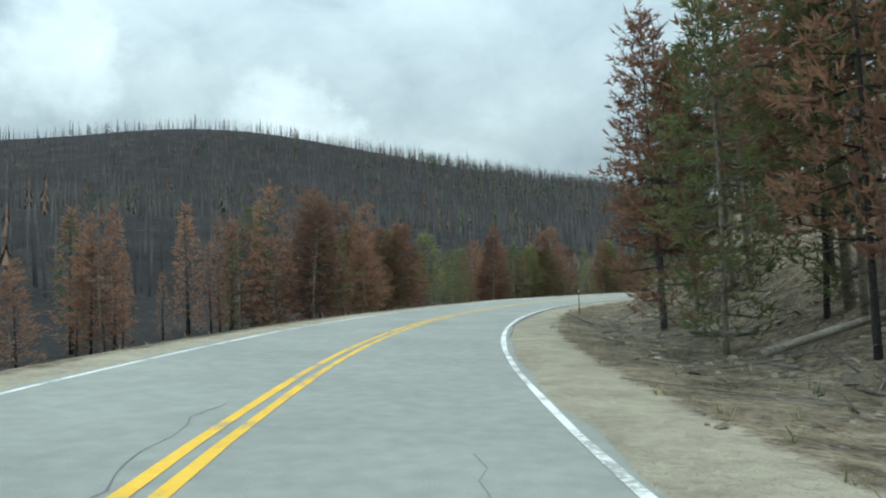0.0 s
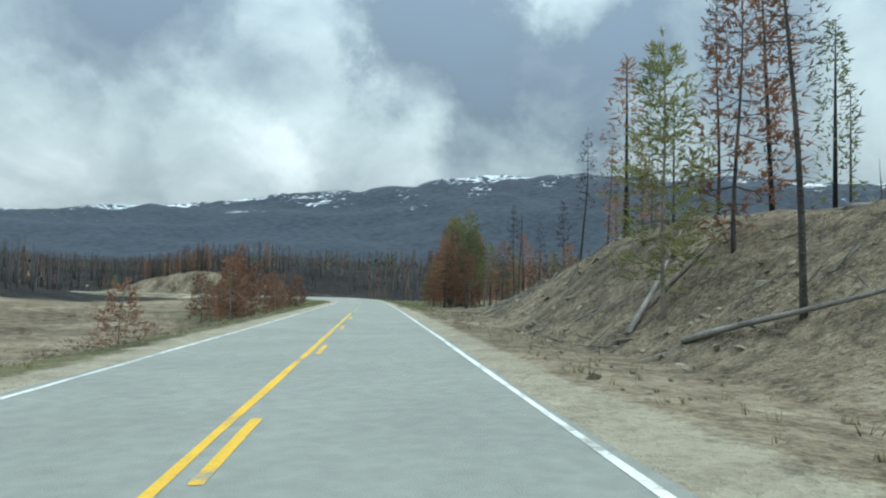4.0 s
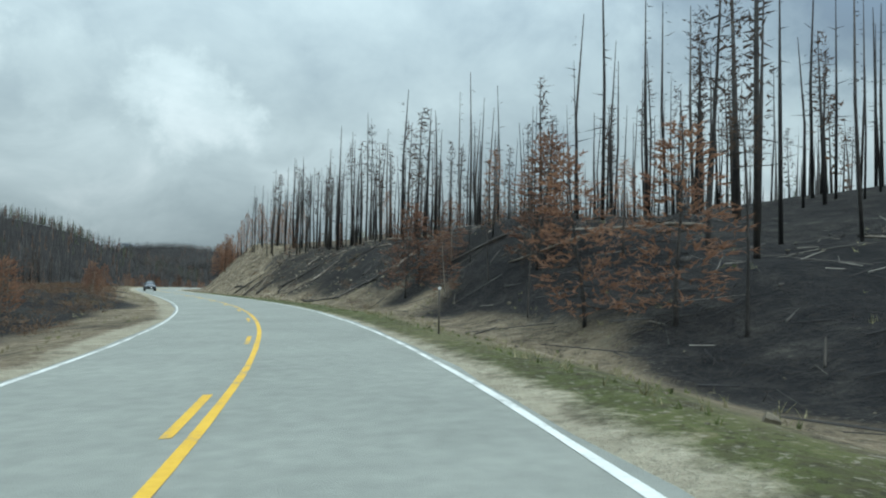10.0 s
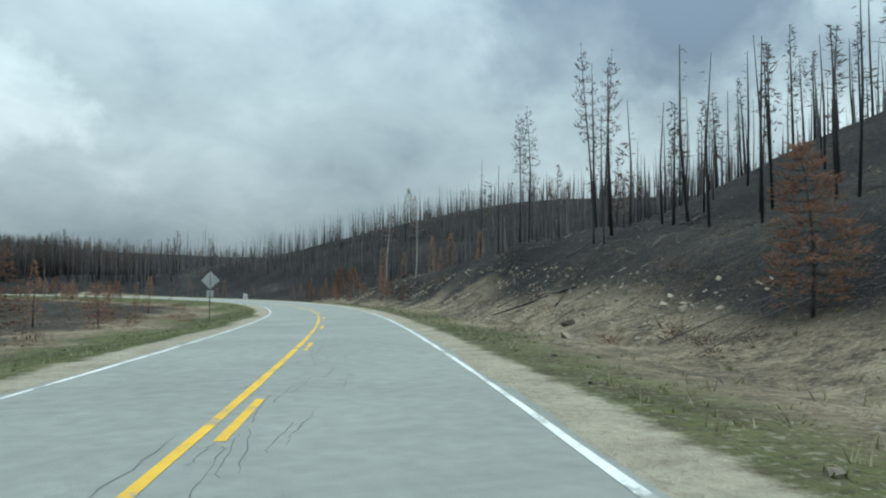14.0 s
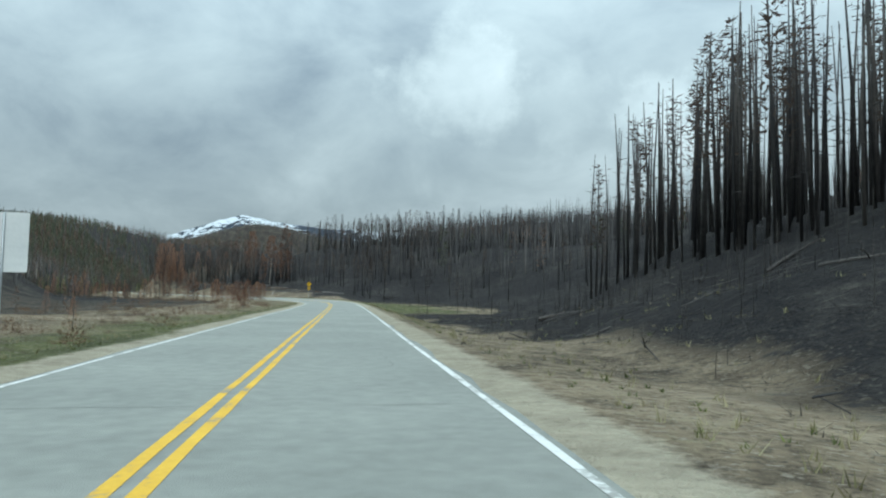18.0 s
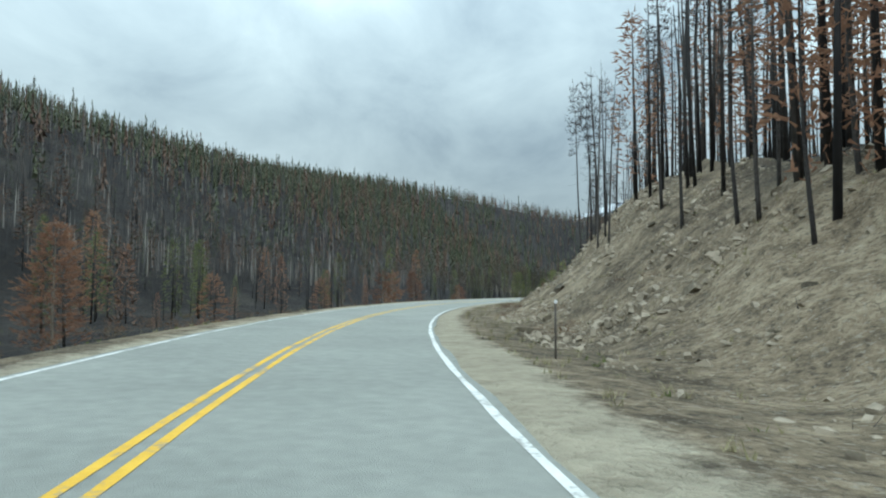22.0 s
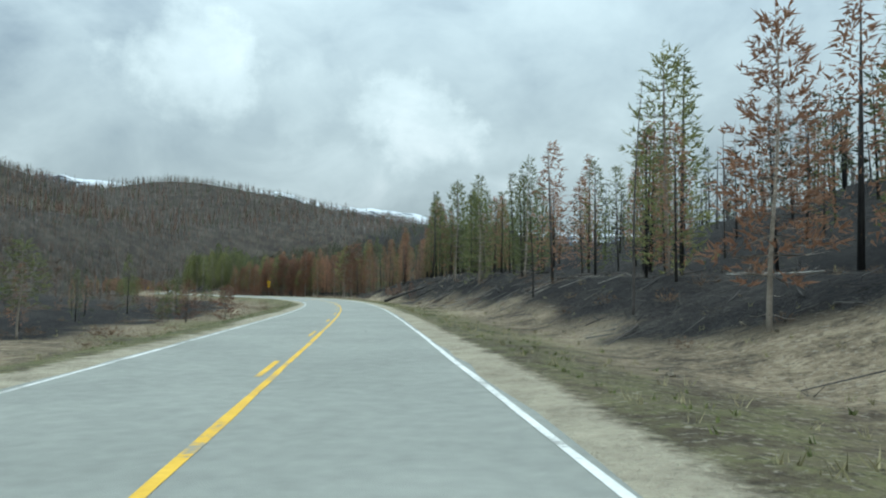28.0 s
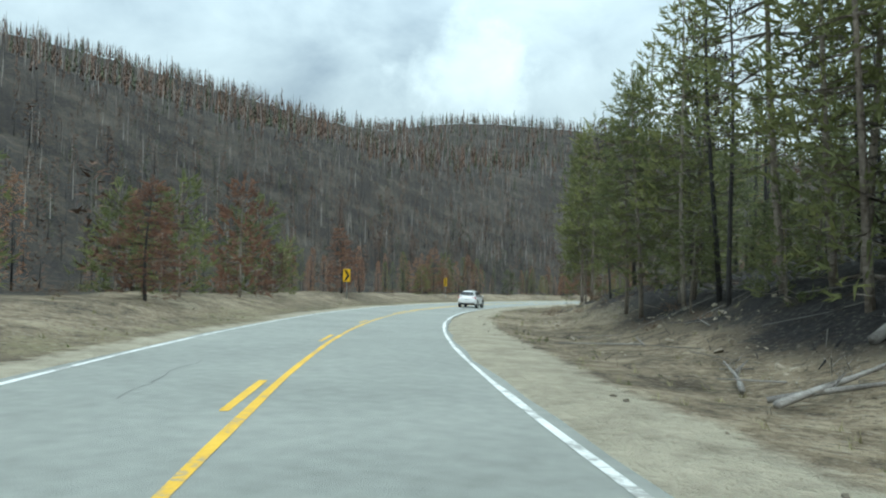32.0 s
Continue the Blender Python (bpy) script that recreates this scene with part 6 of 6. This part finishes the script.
# taller scrub beside the road, mostly on the other side
for side, spans, seed in ((-1, ((2.0, 5.5, 5, 34, 260), (8.5, 10.2, 8, 30, 120), (10.2, 12.7, 3, 26, 640), (13.0, 17.4, 5, 34, 480), (17.4, 20, 5, 30, 340), (20, 23.8, 3, 24, 380), (24.2, 28.4, 3.5, 30, 460), (28.4, 34, 3.5, 32, 460)), 401),
                          (1, ((1.5, 2.9, 4, 12, 120), (7.3, 9.0, 3, 16, 130), (10.5, 12.6, 2.5, 16, 150), (14.2, 15.4, 3.5, 12, 60), (20.3, 22, 3.5, 12, 160), (20.6, 21.8, 6, 15, 460), (22.3, 25.6, 2.5, 14, 200), (26, 29.3, 5, 16, 160), (29.3, 33, 5, 14, 220)), 402)):
    pts, size = [], []
    for t0, t1, u0, u1, count in spans:
        s, u, p, c = scatter(count, u0, u1, side, seed + int(t0 * 7), 1.1, t0, t1)
        pts.append(p)
        size.append(0.45 + (1.0 if side < 0 else 0.6) * nr.rand(count) ** 1.6)
    v, f = shrubs(np.concatenate(pts), np.concatenate(size), seed, 100)
    tagged(new("scrub", mesh_of("scrub", v, f, M_SCRUB)), "scrubby brown, olive and grey bushes beside the road", "shrubs", kind="stuff")


# ---- signs and marker posts ----
def box(x0, x1, y0, y1, z0, z1):
    v = np.array([[x, y, z] for z in (z0, z1) for y in (y0, y1) for x in (x0, x1)])
    return v, np.array([[0, 2, 3, 1], [4, 5, 7, 6], [0, 1, 5, 4], [1, 3, 7, 5], [3, 2, 6, 7], [2, 0, 4, 6]])


def plate(points, thick=0.006):
    """A flat plate in the xz plane from an outline, front towards -y."""
    p = np.array(points, float)
    n = len(p)
    v = np.concatenate([np.stack([p[:, 0], np.full(n, -thick), p[:, 1]], -1), np.stack([p[:, 0], np.zeros(n), p[:, 1]], -1)])
    me = bpy.data.meshes.new("plate")
    me.from_pydata(v.tolist(), [], [list(range(n)), list(range(2 * n - 1, n - 1, -1))] + [[i, i + n, (i + 1) % n + n, (i + 1) % n] for i in range(n)])
    me.update()
    return me


def dressed(me, mat, name):
    me.name = name
    me.materials.clear()
    me.materials.append(mat)
    return me


def rounded(w, h, r=0.05, n=4):
    out = []
    for cx, cz, a0 in ((w / 2 - r, h / 2 - r, 0), (-w / 2 + r, h / 2 - r, 90), (-w / 2 + r, -h / 2 + r, 180), (w / 2 - r, -h / 2 + r, 270)):
        out += [(cx + r * math.cos(math.radians(a0 + 90 * k / n)), cz + r * math.sin(math.radians(a0 + 90 * k / n))) for k in range(n + 1)]
    return out


def turned(pts, deg, dx=0, dz=0):
    c, s = math.cos(math.radians(deg)), math.sin(math.radians(deg))
    return [(x * c - z * s + dx, x * s + z * c + dz) for x, z in pts]


def arrow_outline(kind):
    """Bent arrows of the curve signs."""
    if kind == "right":
        mid = [(-0.13, -0.30), (-0.13, -0.10), (-0.08, 0.05), (0.03, 0.13)]
        tip, way = (0.26, 0.24), (0.9, 0.4)
    else:
        mid = [(0.13, -0.32), (0.12, -0.14), (-0.02, 0.0), (-0.03, 0.10)]
        tip, way = (-0.12, 0.34), (-0.35, 0.94)
    w = 0.052
    left, right = [], []
    for i, (x, z) in enumerate(mid):
        a, b = mid[max(i - 1, 0)], mid[min(i + 1, len(mid) - 1)]
        dx, dz = b[0] - a[0], b[1] - a[1]
        ln = math.hypot(dx, dz)
        left.append((x - dz / ln * w, z + dx / ln * w))
        right.append((x + dz / ln * w, z - dx / ln * w))
    ln = math.hypot(*way)
    ux, uz = way[0] / ln, way[1] / ln
    bx, bz = tip[0] - ux * 0.2, tip[1] - uz * 0.2
    head = [(bx - uz * 0.13, bz + ux * 0.13), tip, (bx + uz * 0.13, bz - ux * 0.13)]
    return left + head + right[::-1]


def words(text, size, mat, parent, x, z, name):
    cu = bpy.data.curves.new(name, "FONT")
    cu.body, cu.size, cu.align_x, cu.align_y, cu.extrude = text, size, "CENTER", "CENTER", 0.002
    tmp = bpy.data.objects.new(name, cu)
    scene.collection.objects.link(tmp)
    me = bpy.data.meshes.new_from_object(tmp.evaluated_get(bpy.context.evaluated_depsgraph_get()))
    bpy.data.objects.remove(tmp)
    me.transform(Matrix.Translation((x, -0.012, z)) @ Matrix.Rotation(radians(90), 4, "X"))
    part(name, dressed(me, mat, name), parent)


def stand(name, label, category, s, d, back=False, turn=0.0, group=""):
    """An empty at the ground beside the road, its -y side towards the traffic of our lane (or, with back, of the other)."""
    x, y, z = (float(v) for v in place(s, d))
    root = tagged(new(name), label, category, group)
    root.matrix_basis = pose(x, y, z - 0.02, 0, 0, math.degrees(float(np.interp(s, S_ALL, PH))) + turn + (180 if back else 0))
    return root, z


def post_of(root, h, mat, name="post", r=0.03):
    v, f = tube([[0, 0.03, -0.3], [0, 0.03, h * 0.5], [0, 0.03, h]], [r, r, r], 6)
    part(name, mesh_of(name, v, f, mat), root)


DIAMOND = turned(rounded(0.95, 0.95, 0.07), 45)


def curve_sign(s, d, kind, number, centre):
    root, z = stand("curve_warning_sign", f"yellow diamond curve warning sign and speed plaque on a post", "road sign", s, d)
    c = centre - z
    post_of(root, c + 0.5, M_STEEL)
    me = plate(turned(DIAMOND, 0, 0, c))
    board = part("sign_board", dressed(me, M_SIGN_Y, "sign_board"), root)
    me = plate([(x * 1.15, zz * 1.15 + c) for x, zz in arrow_outline(kind)], 0.004)
    me.transform(Matrix.Translation((0, -0.008, 0)))
    part("arrow", dressed(me, M_BLACK, "arrow"), board, "black bent arrow")
    e = c - 1.12
    plaque = part("speed_plaque", dressed(plate(turned(rounded(0.66, 0.66, 0.05), 0, 0, e)), M_SIGN_Y, "speed_plaque"), root, "square yellow plaque")
    words(str(number), 0.36, M_BLACK, plaque, 0, e + 0.08, "number")
    words("M.P.H.", 0.15, M_BLACK, plaque, 0, e - 0.2, "word")


def diamond_back(s, d, centre, small=True):
    root, z = stand("warning_sign_back", "bare metal back of a diamond warning sign facing oncoming traffic", "road sign", s, d, back=True)
    c = centre - z
    post_of(root, c + 0.5, M_POST)
    part("sign_board", dressed(plate(turned(DIAMOND, 0, 0, c)), M_STEEL, "sign_board"), root)
    if small:
        part("speed_plaque", dressed(plate(turned(rounded(0.5, 0.5, 0.04), 0, 0, c - 1.0)), M_STEEL, "speed_plaque"), root)


def white_sign(s, d, w, h, centre, back, label, bars=0):
    root, z = stand("road_sign", label, "road sign", s, d, back)
    c = centre - z
    post_of(root, c + h / 2, M_STEEL)
    board = part("sign_board", dressed(plate(turned(rounded(w, h, 0.04), 0, 0, c)), M_SIGN_W, "sign_board"), root)
    for k in range(bars):
        me = plate(turned(rounded(w * (0.7 - 0.12 * (k % 2)), h * 0.1, 0.01, 2), 0, 0, c + h * (0.28 - 0.2 * k)), 0.004)
        me.transform(Matrix.Translation((0, -0.008, 0)))
        part("bar", dressed(me, M_BLACK, "bar"), board)


def chevron_sign(s, d, turn, size):
    root, z = stand("chevron_sign", "yellow chevron sign with a black arrow head on a post", "road sign", s, d, turn=turn)
    post_of(root, 1.5 + 1.3 * size, M_STEEL)
    c = 1.5 + 0.65 * size
    board = part("sign_board", dressed(plate(turned(rounded(0.9 * size, 1.2 * size, 0.05), 0, 0, c)), M_SIGN_Y, "sign_board"), root)
    o = [(-0.30, 0.5), (-0.02, 0.5), (0.36, 0), (-0.02, -0.5), (-0.30, -0.5), (0.08, 0)]
    me = plate([(x * size, zz * size + c) for x, zz in reversed(o)], 0.004)
    me.transform(Matrix.Translation((0, -0.008, 0)))
    part("chevron", dressed(me, M_BLACK, "chevron"), board, "black chevron")


def marker_post(s, d, tall=1.35, orange=False):
    root, z = stand("marker_post", "thin dark roadside marker post with reflectors" if not orange else "tall striped snow marker post beside the road", "marker post", s, d, group="marker posts")
    post_of(root, tall * (1.7 if orange else 1), M_POST, r=0.028)
    if orange:
        for k in range(3):
            v, f = box(-0.035, 0.035, 0.0, 0.06, tall * (1.7 - 0.1 * k) - 0.07, tall * (1.7 - 0.1 * k))
            part("reflector", mesh_of("reflector", v, f, M_ORANGE), root, "orange reflector band")
        v, f = box(-0.035, 0.035, 0.0, 0.06, 0.75, 0.95)
        part("reflector", mesh_of("reflector", v, f, M_ORANGE), root, "orange reflector band")
    else:
        me = plate(turned([(0.045 * math.cos(a * math.pi / 6), 0.045 * math.sin(a * math.pi / 6)) for a in range(12)], 0, 0, tall + 0.02), 0.01)
        part("reflector", dressed(me, M_SIGN_W, "reflector"), root, "round white reflector")


curve_sign(dist_at(7.225), 9.35, "left", 40, 3.95)
curve_sign(dist_at(20.255), 8.3, "right", 35, 3.85)
curve_sign(dist_at(30.52), 8.7, "right", 30, 4.2)
diamond_back(dist_at(8.93), -8.0, 2.9, False)
diamond_back(dist_at(14.68), -9.7, 2.4)
diamond_back(dist_at(26.46), -10.5, 2.3, False)
white_sign(dist_at(16.08), 10.7, 1.0, 1.1, 0.55, False, "low white roadside sign with illegible dark lines", 4)
white_sign(dist_at(18.22), -8.3, 1.15, 1.45, 2.6, True, "white back of a tall rectangular road sign", 0)
white_sign(dist_at(8.98), 6.6, 0.65, 0.6, 2.1, False, "small white roadside sign on a short post", 1)
chevron_sign(dist_at(32.82), -9.5, -25, 0.95)
chevron_sign(dist_at(33.25), -9.5, -40, 0.95)
root, z = stand("mile_marker", "small green vertical mile marker on a thin post", "road sign", dist_at(9.0), -7.2)
post_of(root, 2.0, M_STEEL)
part("sign_board", dressed(plate(turned(rounded(0.3, 0.62, 0.03), 0, 0, 1.7)), M_GREENS, "sign_board"), root, "green plate")
for t, d in ((6.48, -7.6), (9.33, -6.4), (10.28, 3.6), (22.22, 4.7), (23.28, 4.4), (23.24, -7.8), (20.17, 3.5), (26.17, 4.1), (26.17, -6.6), (29.34, 4.5), (24.24, 4.0),
             (30.28, 4.3), (15.72, -7.6), (17.0, 4.2), (27.6, 4.3), (12.35, 4.2), (0.66, 4.6)):
    marker_post(dist_at(t), d)
marker_post(dist_at(31.17), 3.7, orange=True)
# culvert end by the road
root, z = stand("culvert_headwall", "weathered concrete culvert headwall in the grass verge", "culvert", dist_at(31.19), 4.6)
M_CONC = material("weathered_concrete", [(0.3, (0.22, 0.21, 0.18)), (0.5, (0.33, 0.31, 0.27)), (0.7, (0.42, 0.40, 0.35))], 4, 0.9, 0.5)
v, f = box(-0.32, 0.32, 0, 0.18, -0.3, 0.20)
part("wall", mesh_of("wall", v, f, M_CONC), root)
v, f = box(-0.36, 0.36, -0.03, 0.21, 0.20, 0.27)
part("cap", mesh_of("cap", v, f, M_CONC), root)


# ---- cars ----
def car_paint(name, colour, rough, metal):
    m = material(name, [(0.3, tuple(c * 0.95 for c in colour)), (0.7, colour)], 2, rough, 0, metal=metal)
    b = m.node_tree.nodes["Principled BSDF"]
    b.inputs["Coat Weight"].default_value, b.inputs["Coat Roughness"].default_value = 0.6, 0.08
    b.inputs["Specular IOR Level"].default_value = 0.5
    return m


M_GLASS = material("tinted_car_glass", [(0.3, (0.012, 0.015, 0.017)), (0.7, (0.02, 0.024, 0.026))], 2, 0.06, 0)
M_GLASS.node_tree.nodes["Principled BSDF"].inputs["Specular IOR Level"].default_value = 0.6
M_TYRE = material("tyre_rubber", [(0.3, (0.015, 0.015, 0.015)), (0.7, (0.03, 0.03, 0.03))], 6, 0.85, 0.2)
M_RIM = material("alloy_rim", [(0.3, (0.35, 0.36, 0.37)), (0.7, (0.5, 0.5, 0.51))], 6, 0.3, 0, metal=0.9)
M_TRIM = material("black_plastic_trim", [(0.3, (0.02, 0.02, 0.02)), (0.7, (0.035, 0.035, 0.035))], 6, 0.6, 0.1)
M_CHROME = material("chrome", [(0.3, (0.6, 0.6, 0.62)), (0.7, (0.75, 0.75, 0.76))], 6, 0.15, 0, metal=1.0)
M_LAMP = material("headlamp_lens", [(0.3, (0.45, 0.47, 0.48)), (0.7, (0.6, 0.62, 0.63))], 6, 0.1, 0)
M_TAIL = material("red_tail_lens", [(0.3, (0.35, 0.008, 0.012)), (0.7, (0.5, 0.015, 0.02))], 6, 0.15, 0)


def loft(sections, mat, name):
    """Skin through rounded sections (x, half width low, half width high, z low, z high), ends closed."""
    rings = []
    for x, w0, w1, z0, z1 in sections:
        r = min(0.14, (z1 - z0) * 0.3)
        rings.append([(x, y, z) for y, z in ((-w0 + r, z0), (-w0, z0 + r), (-w1, z1 - r), (-w1 + r * 0.8, z1 - r * 0.25), (-w1 * 0.5, z1), (w1 * 0.5, z1),
                                             (w1 - r * 0.8, z1 - r * 0.25), (w1, z1 - r), (w0, z0 + r), (w0 - r, z0))])
    n = len(rings[0])
    v = [p for ring in rings for p in ring]
    f = [[i * n + j, i * n + (j + 1) % n, (i + 1) * n + (j + 1) % n, (i + 1) * n + j] for i in range(len(rings) - 1) for j in range(n)]
    f += [list(range(n))[::-1], [(len(rings) - 1) * n + j for j in range(n)]]
    me = bpy.data.meshes.new(name)
    me.from_pydata(v, [], f)
    me.update()
    return smooth(dressed(me, mat, name))


def quad(points, mat, name, thick=0.012):
    """A thin curved-in-space pane: four corners, pushed out along its normal."""
    p = [Vector(q) for q in points]
    nrm = (p[1] - p[0]).cross(p[3] - p[0]).normalized() * thick
    v = [tuple(q) for q in p] + [tuple(q + nrm) for q in p]
    me = bpy.data.meshes.new(name)
    me.from_pydata(v, [], [[3, 2, 1, 0], [4, 5, 6, 7], [0, 1, 5, 4], [1, 2, 6, 5], [2, 3, 7, 6], [3, 0, 4, 7]])
    me.update()
    return dressed(me, mat, name)


def suv(s, d, paint, label, towards):
    """A parked-still SUV, front along +x; towards: facing the oncoming way."""
    x, y = (float(v) for v in (np.interp(s, S_ALL, RX) + d * math.cos(np.interp(s, S_ALL, PH)), np.interp(s, S_ALL, RY) + d * math.sin(np.interp(s, S_ALL, PH))))
    z = (d + float(np.interp(s, S_ALL, PS))) * float(np.interp(s, S_ALL, PB))
    root = tagged(new("suv"), label, "car")
    lean = math.degrees(math.atan(float(np.interp(s, S_ALL, PB)))) * (1 if towards else -1)
    root.matrix_basis = pose(x, y, z, 0, 0, math.degrees(float(np.interp(s, S_ALL, PH))) + (-90 if towards else 90)) @ pose(0, 0, 0, lean, 0, 0)
    body = part("body", loft([(2.36, .62, .60, .48, .78), (2.28, .84, .78, .34, .92), (1.9, .92, .86, .30, 1.00), (1.1, .93, .88, .28, 1.08), (0, .94, .90, .28, 1.10), (-1.4, .94, .90, .28, 1.14),
                              (-2.0, .93, .87, .32, 1.14), (-2.26, .88, .80, .36, 1.08), (-2.34, .74, .70, .5, .95)], paint, "body"), root)
    part("cabin", loft([(1.18, .80, .74, 1.02, 1.10), (0.72, .84, .70, 1.05, 1.44), (0.30, .85, .64, 1.05, 1.63), (-0.6, .86, .64, 1.05, 1.69), (-1.6, .85, .62, 1.05, 1.64), (-1.95, .82, .60, 1.05, 1.56),
                        (-2.2, .78, .68, 1.05, 1.16)], paint, "cabin"), root)
    part("windscreen", quad([(1.14, -.70, 1.13), (1.14, .70, 1.13), (0.36, .60, 1.61), (0.36, -.60, 1.61)], M_GLASS, "windscreen"), root)
    part("rear_window", quad([(-2.16, .66, 1.2), (-2.16, -.66, 1.2), (-1.97, -.56, 1.55), (-1.97, .56, 1.55)], M_GLASS, "rear_window", 0.03), root)
    for sd in (-1, 1):
        for x0, x1, x2, x3 in ((0.86, -0.08, -0.08, 0.34), (-0.16, -1.02, -1.02, -0.16), (-1.10, -1.92, -1.72, -1.10)):
            q = [(x0, sd * .862, 1.14), (x1, sd * .866, 1.14), (x2, sd * .66, 1.57), (x3, sd * .66, 1.57)]
            part("side_window", quad(q if sd < 0 else [q[1], q[0], q[3], q[2]], M_GLASS, "side_window", 0.02), root)
        part("mirror", loft([(0.75, .02, .02, 1.08, 1.22), (0.62, .10, .10, 1.06, 1.24), (0.55, .02, .02, 1.08, 1.22)], paint, "mirror"), root).location = (0, sd * 1.02, 0)
        part("headlight", quad([(2.30, sd * .46, .80), (2.30, sd * .46, .90), (2.16, sd * .83, .94), (2.2, sd * .83, .80)][::sd], M_LAMP, "headlight", 0.03), root, "clear headlight")
        part("tail_light", quad([(-2.33, sd * .45, .93), (-2.33, sd * .45, 1.03), (-2.17, sd * .86, 1.08), (-2.19, sd * .86, .86)][::-sd], M_TAIL, "tail_light", 0.03), root, "red tail light")
        for wx in (1.45, -1.4):
            wheel = new("wheel")
            wheel.parent = root
            a = np.arange(20) / 20 * 2 * math.pi
            prof = [(0.22, -.09), (0.34, -.12), (0.37, -.08), (0.37, .08), (0.34, .12), (0.22, .09)]
            v = np.array([[wx + r * math.cos(t), sd * .83 + w, .37 + r * math.sin(t)] for t in a for r, w in prof])
            f = np.array([[i * 6 + j, i * 6 + j + 1, ((i + 1) % 20) * 6 + j + 1, ((i + 1) % 20) * 6 + j] for i in range(20) for j in range(5)])
            part("tyre", smooth(mesh_of("tyre", v, f, M_TYRE)), wheel)
            prof = [(0.02, .10), (0.20, .08), (0.23, .10), (0.23, -.08)]
            v = np.array([[wx + r * math.cos(t), sd * (.83 + w), .37 + r * math.sin(t)] for t in a for r, w in prof])
            f = np.array([[i * 4 + j, i * 4 + j + 1, ((i + 1) % 20) * 4 + j + 1, ((i + 1) % 20) * 4 + j] for i in range(20) for j in range(3)])
            part("rim", mesh_of("rim", v, f, M_RIM), wheel)
            v = np.array([[wx + r * math.cos(t), sd * w, .37 + r * math.sin(t)] for t in np.linspace(-0.25, math.pi + 0.25, 16) for r, w in ((0.40, .935), (0.46, .955), (0.46, .80))])
            f = np.array([[i * 3 + j, i * 3 + j + 1, (i + 1) * 3 + j + 1, (i + 1) * 3 + j] for i in range(15) for j in range(2)])
            part("wheel_arch", mesh_of("wheel_arch", v, f, M_TRIM), root)
        v, f = box(-1.7, 0.5, sd * .60 - .02, sd * .60 + .02, 1.68, 1.72)
        part("roof_rail", mesh_of("roof_rail", v, f, M_TRIM), root)
    v, f = box(2.30, 2.40, -.55, .55, .56, .80)
    grille = part("grille", mesh_of("grille", v, f, M_TRIM), root)
    for k in range(3):
        v, f = box(2.39, 2.42, -.52, .52, .60 + .08 * k, .625 + .08 * k)
        part("slat", mesh_of("slat", v, f, M_CHROME), grille)
    v, f = box(2.2, 2.38, -.80, .80, .30, .46)
    part("front_bumper", mesh_of("front_bumper", v, f, M_TRIM), root)
    v, f = box(-2.40, -2.2, -.80, .80, .30, .48)
    part("rear_bumper", mesh_of("rear_bumper", v, f, M_TRIM), root)
    v, f = box(-2.375, -2.33, -.16, .16, .80, .94)
    part("number_plate", mesh_of("number_plate", v, f, M_SIGN_W), root)
    return root


suv(dist_at(11.78), -3.5, car_paint("blue_grey_car_paint", (0.045, 0.06, 0.085), 0.35, 0.5), "dark blue-grey suv seen from the front on the road", True)
suv(dist_at(32.95), 0.15, car_paint("white_car_paint", (0.72, 0.74, 0.75), 0.3, 0.0), "white suv seen from behind on the grey road", False)

# single logs and branches that stand out
rng = random.Random(77)
for t, u, k in ((8.215, 7.2, 1.3), (8.23, 9.4, 0.8), (8.2, 5.8, 0.7), (1.28, 4.2, 1.2), (0.72, 9.0, 1.9), (0.74, 8.2, 1.3)):
    x, y, z = (float(v) for v in place(dist_at(t), 3.4 + u))
    ob = tagged(new("rock", STONES[4]), "large pale boulder set in the cut slope", "rock", "rocks on the slopes")
    ob.matrix_basis = pose(x, y, z + 0.06 * k, rng.uniform(-25, 25), rng.uniform(-25, 25), rng.uniform(0, 360)) @ Matrix.Diagonal((k, k, k, 1))
lay_log("bark", dist_at(1.44), 7.0, 14, 95, rng, 1.8)
lay_log("char", dist_at(29.14), 6.1, 8, 80, rng, 1.3)
lay_log("grey", dist_at(32.13), 5.9, 4.5, 60, rng, 0.45)
lay_log("grey", dist_at(32.14), 6.2, 4, 110, rng, 0.4)
lay_log("grey", dist_at(32.16), 6.6, 4, 20, rng, 0.4)
lay_log("grey", dist_at(31.25), 7.5, 5, 10, rng, 0.7)

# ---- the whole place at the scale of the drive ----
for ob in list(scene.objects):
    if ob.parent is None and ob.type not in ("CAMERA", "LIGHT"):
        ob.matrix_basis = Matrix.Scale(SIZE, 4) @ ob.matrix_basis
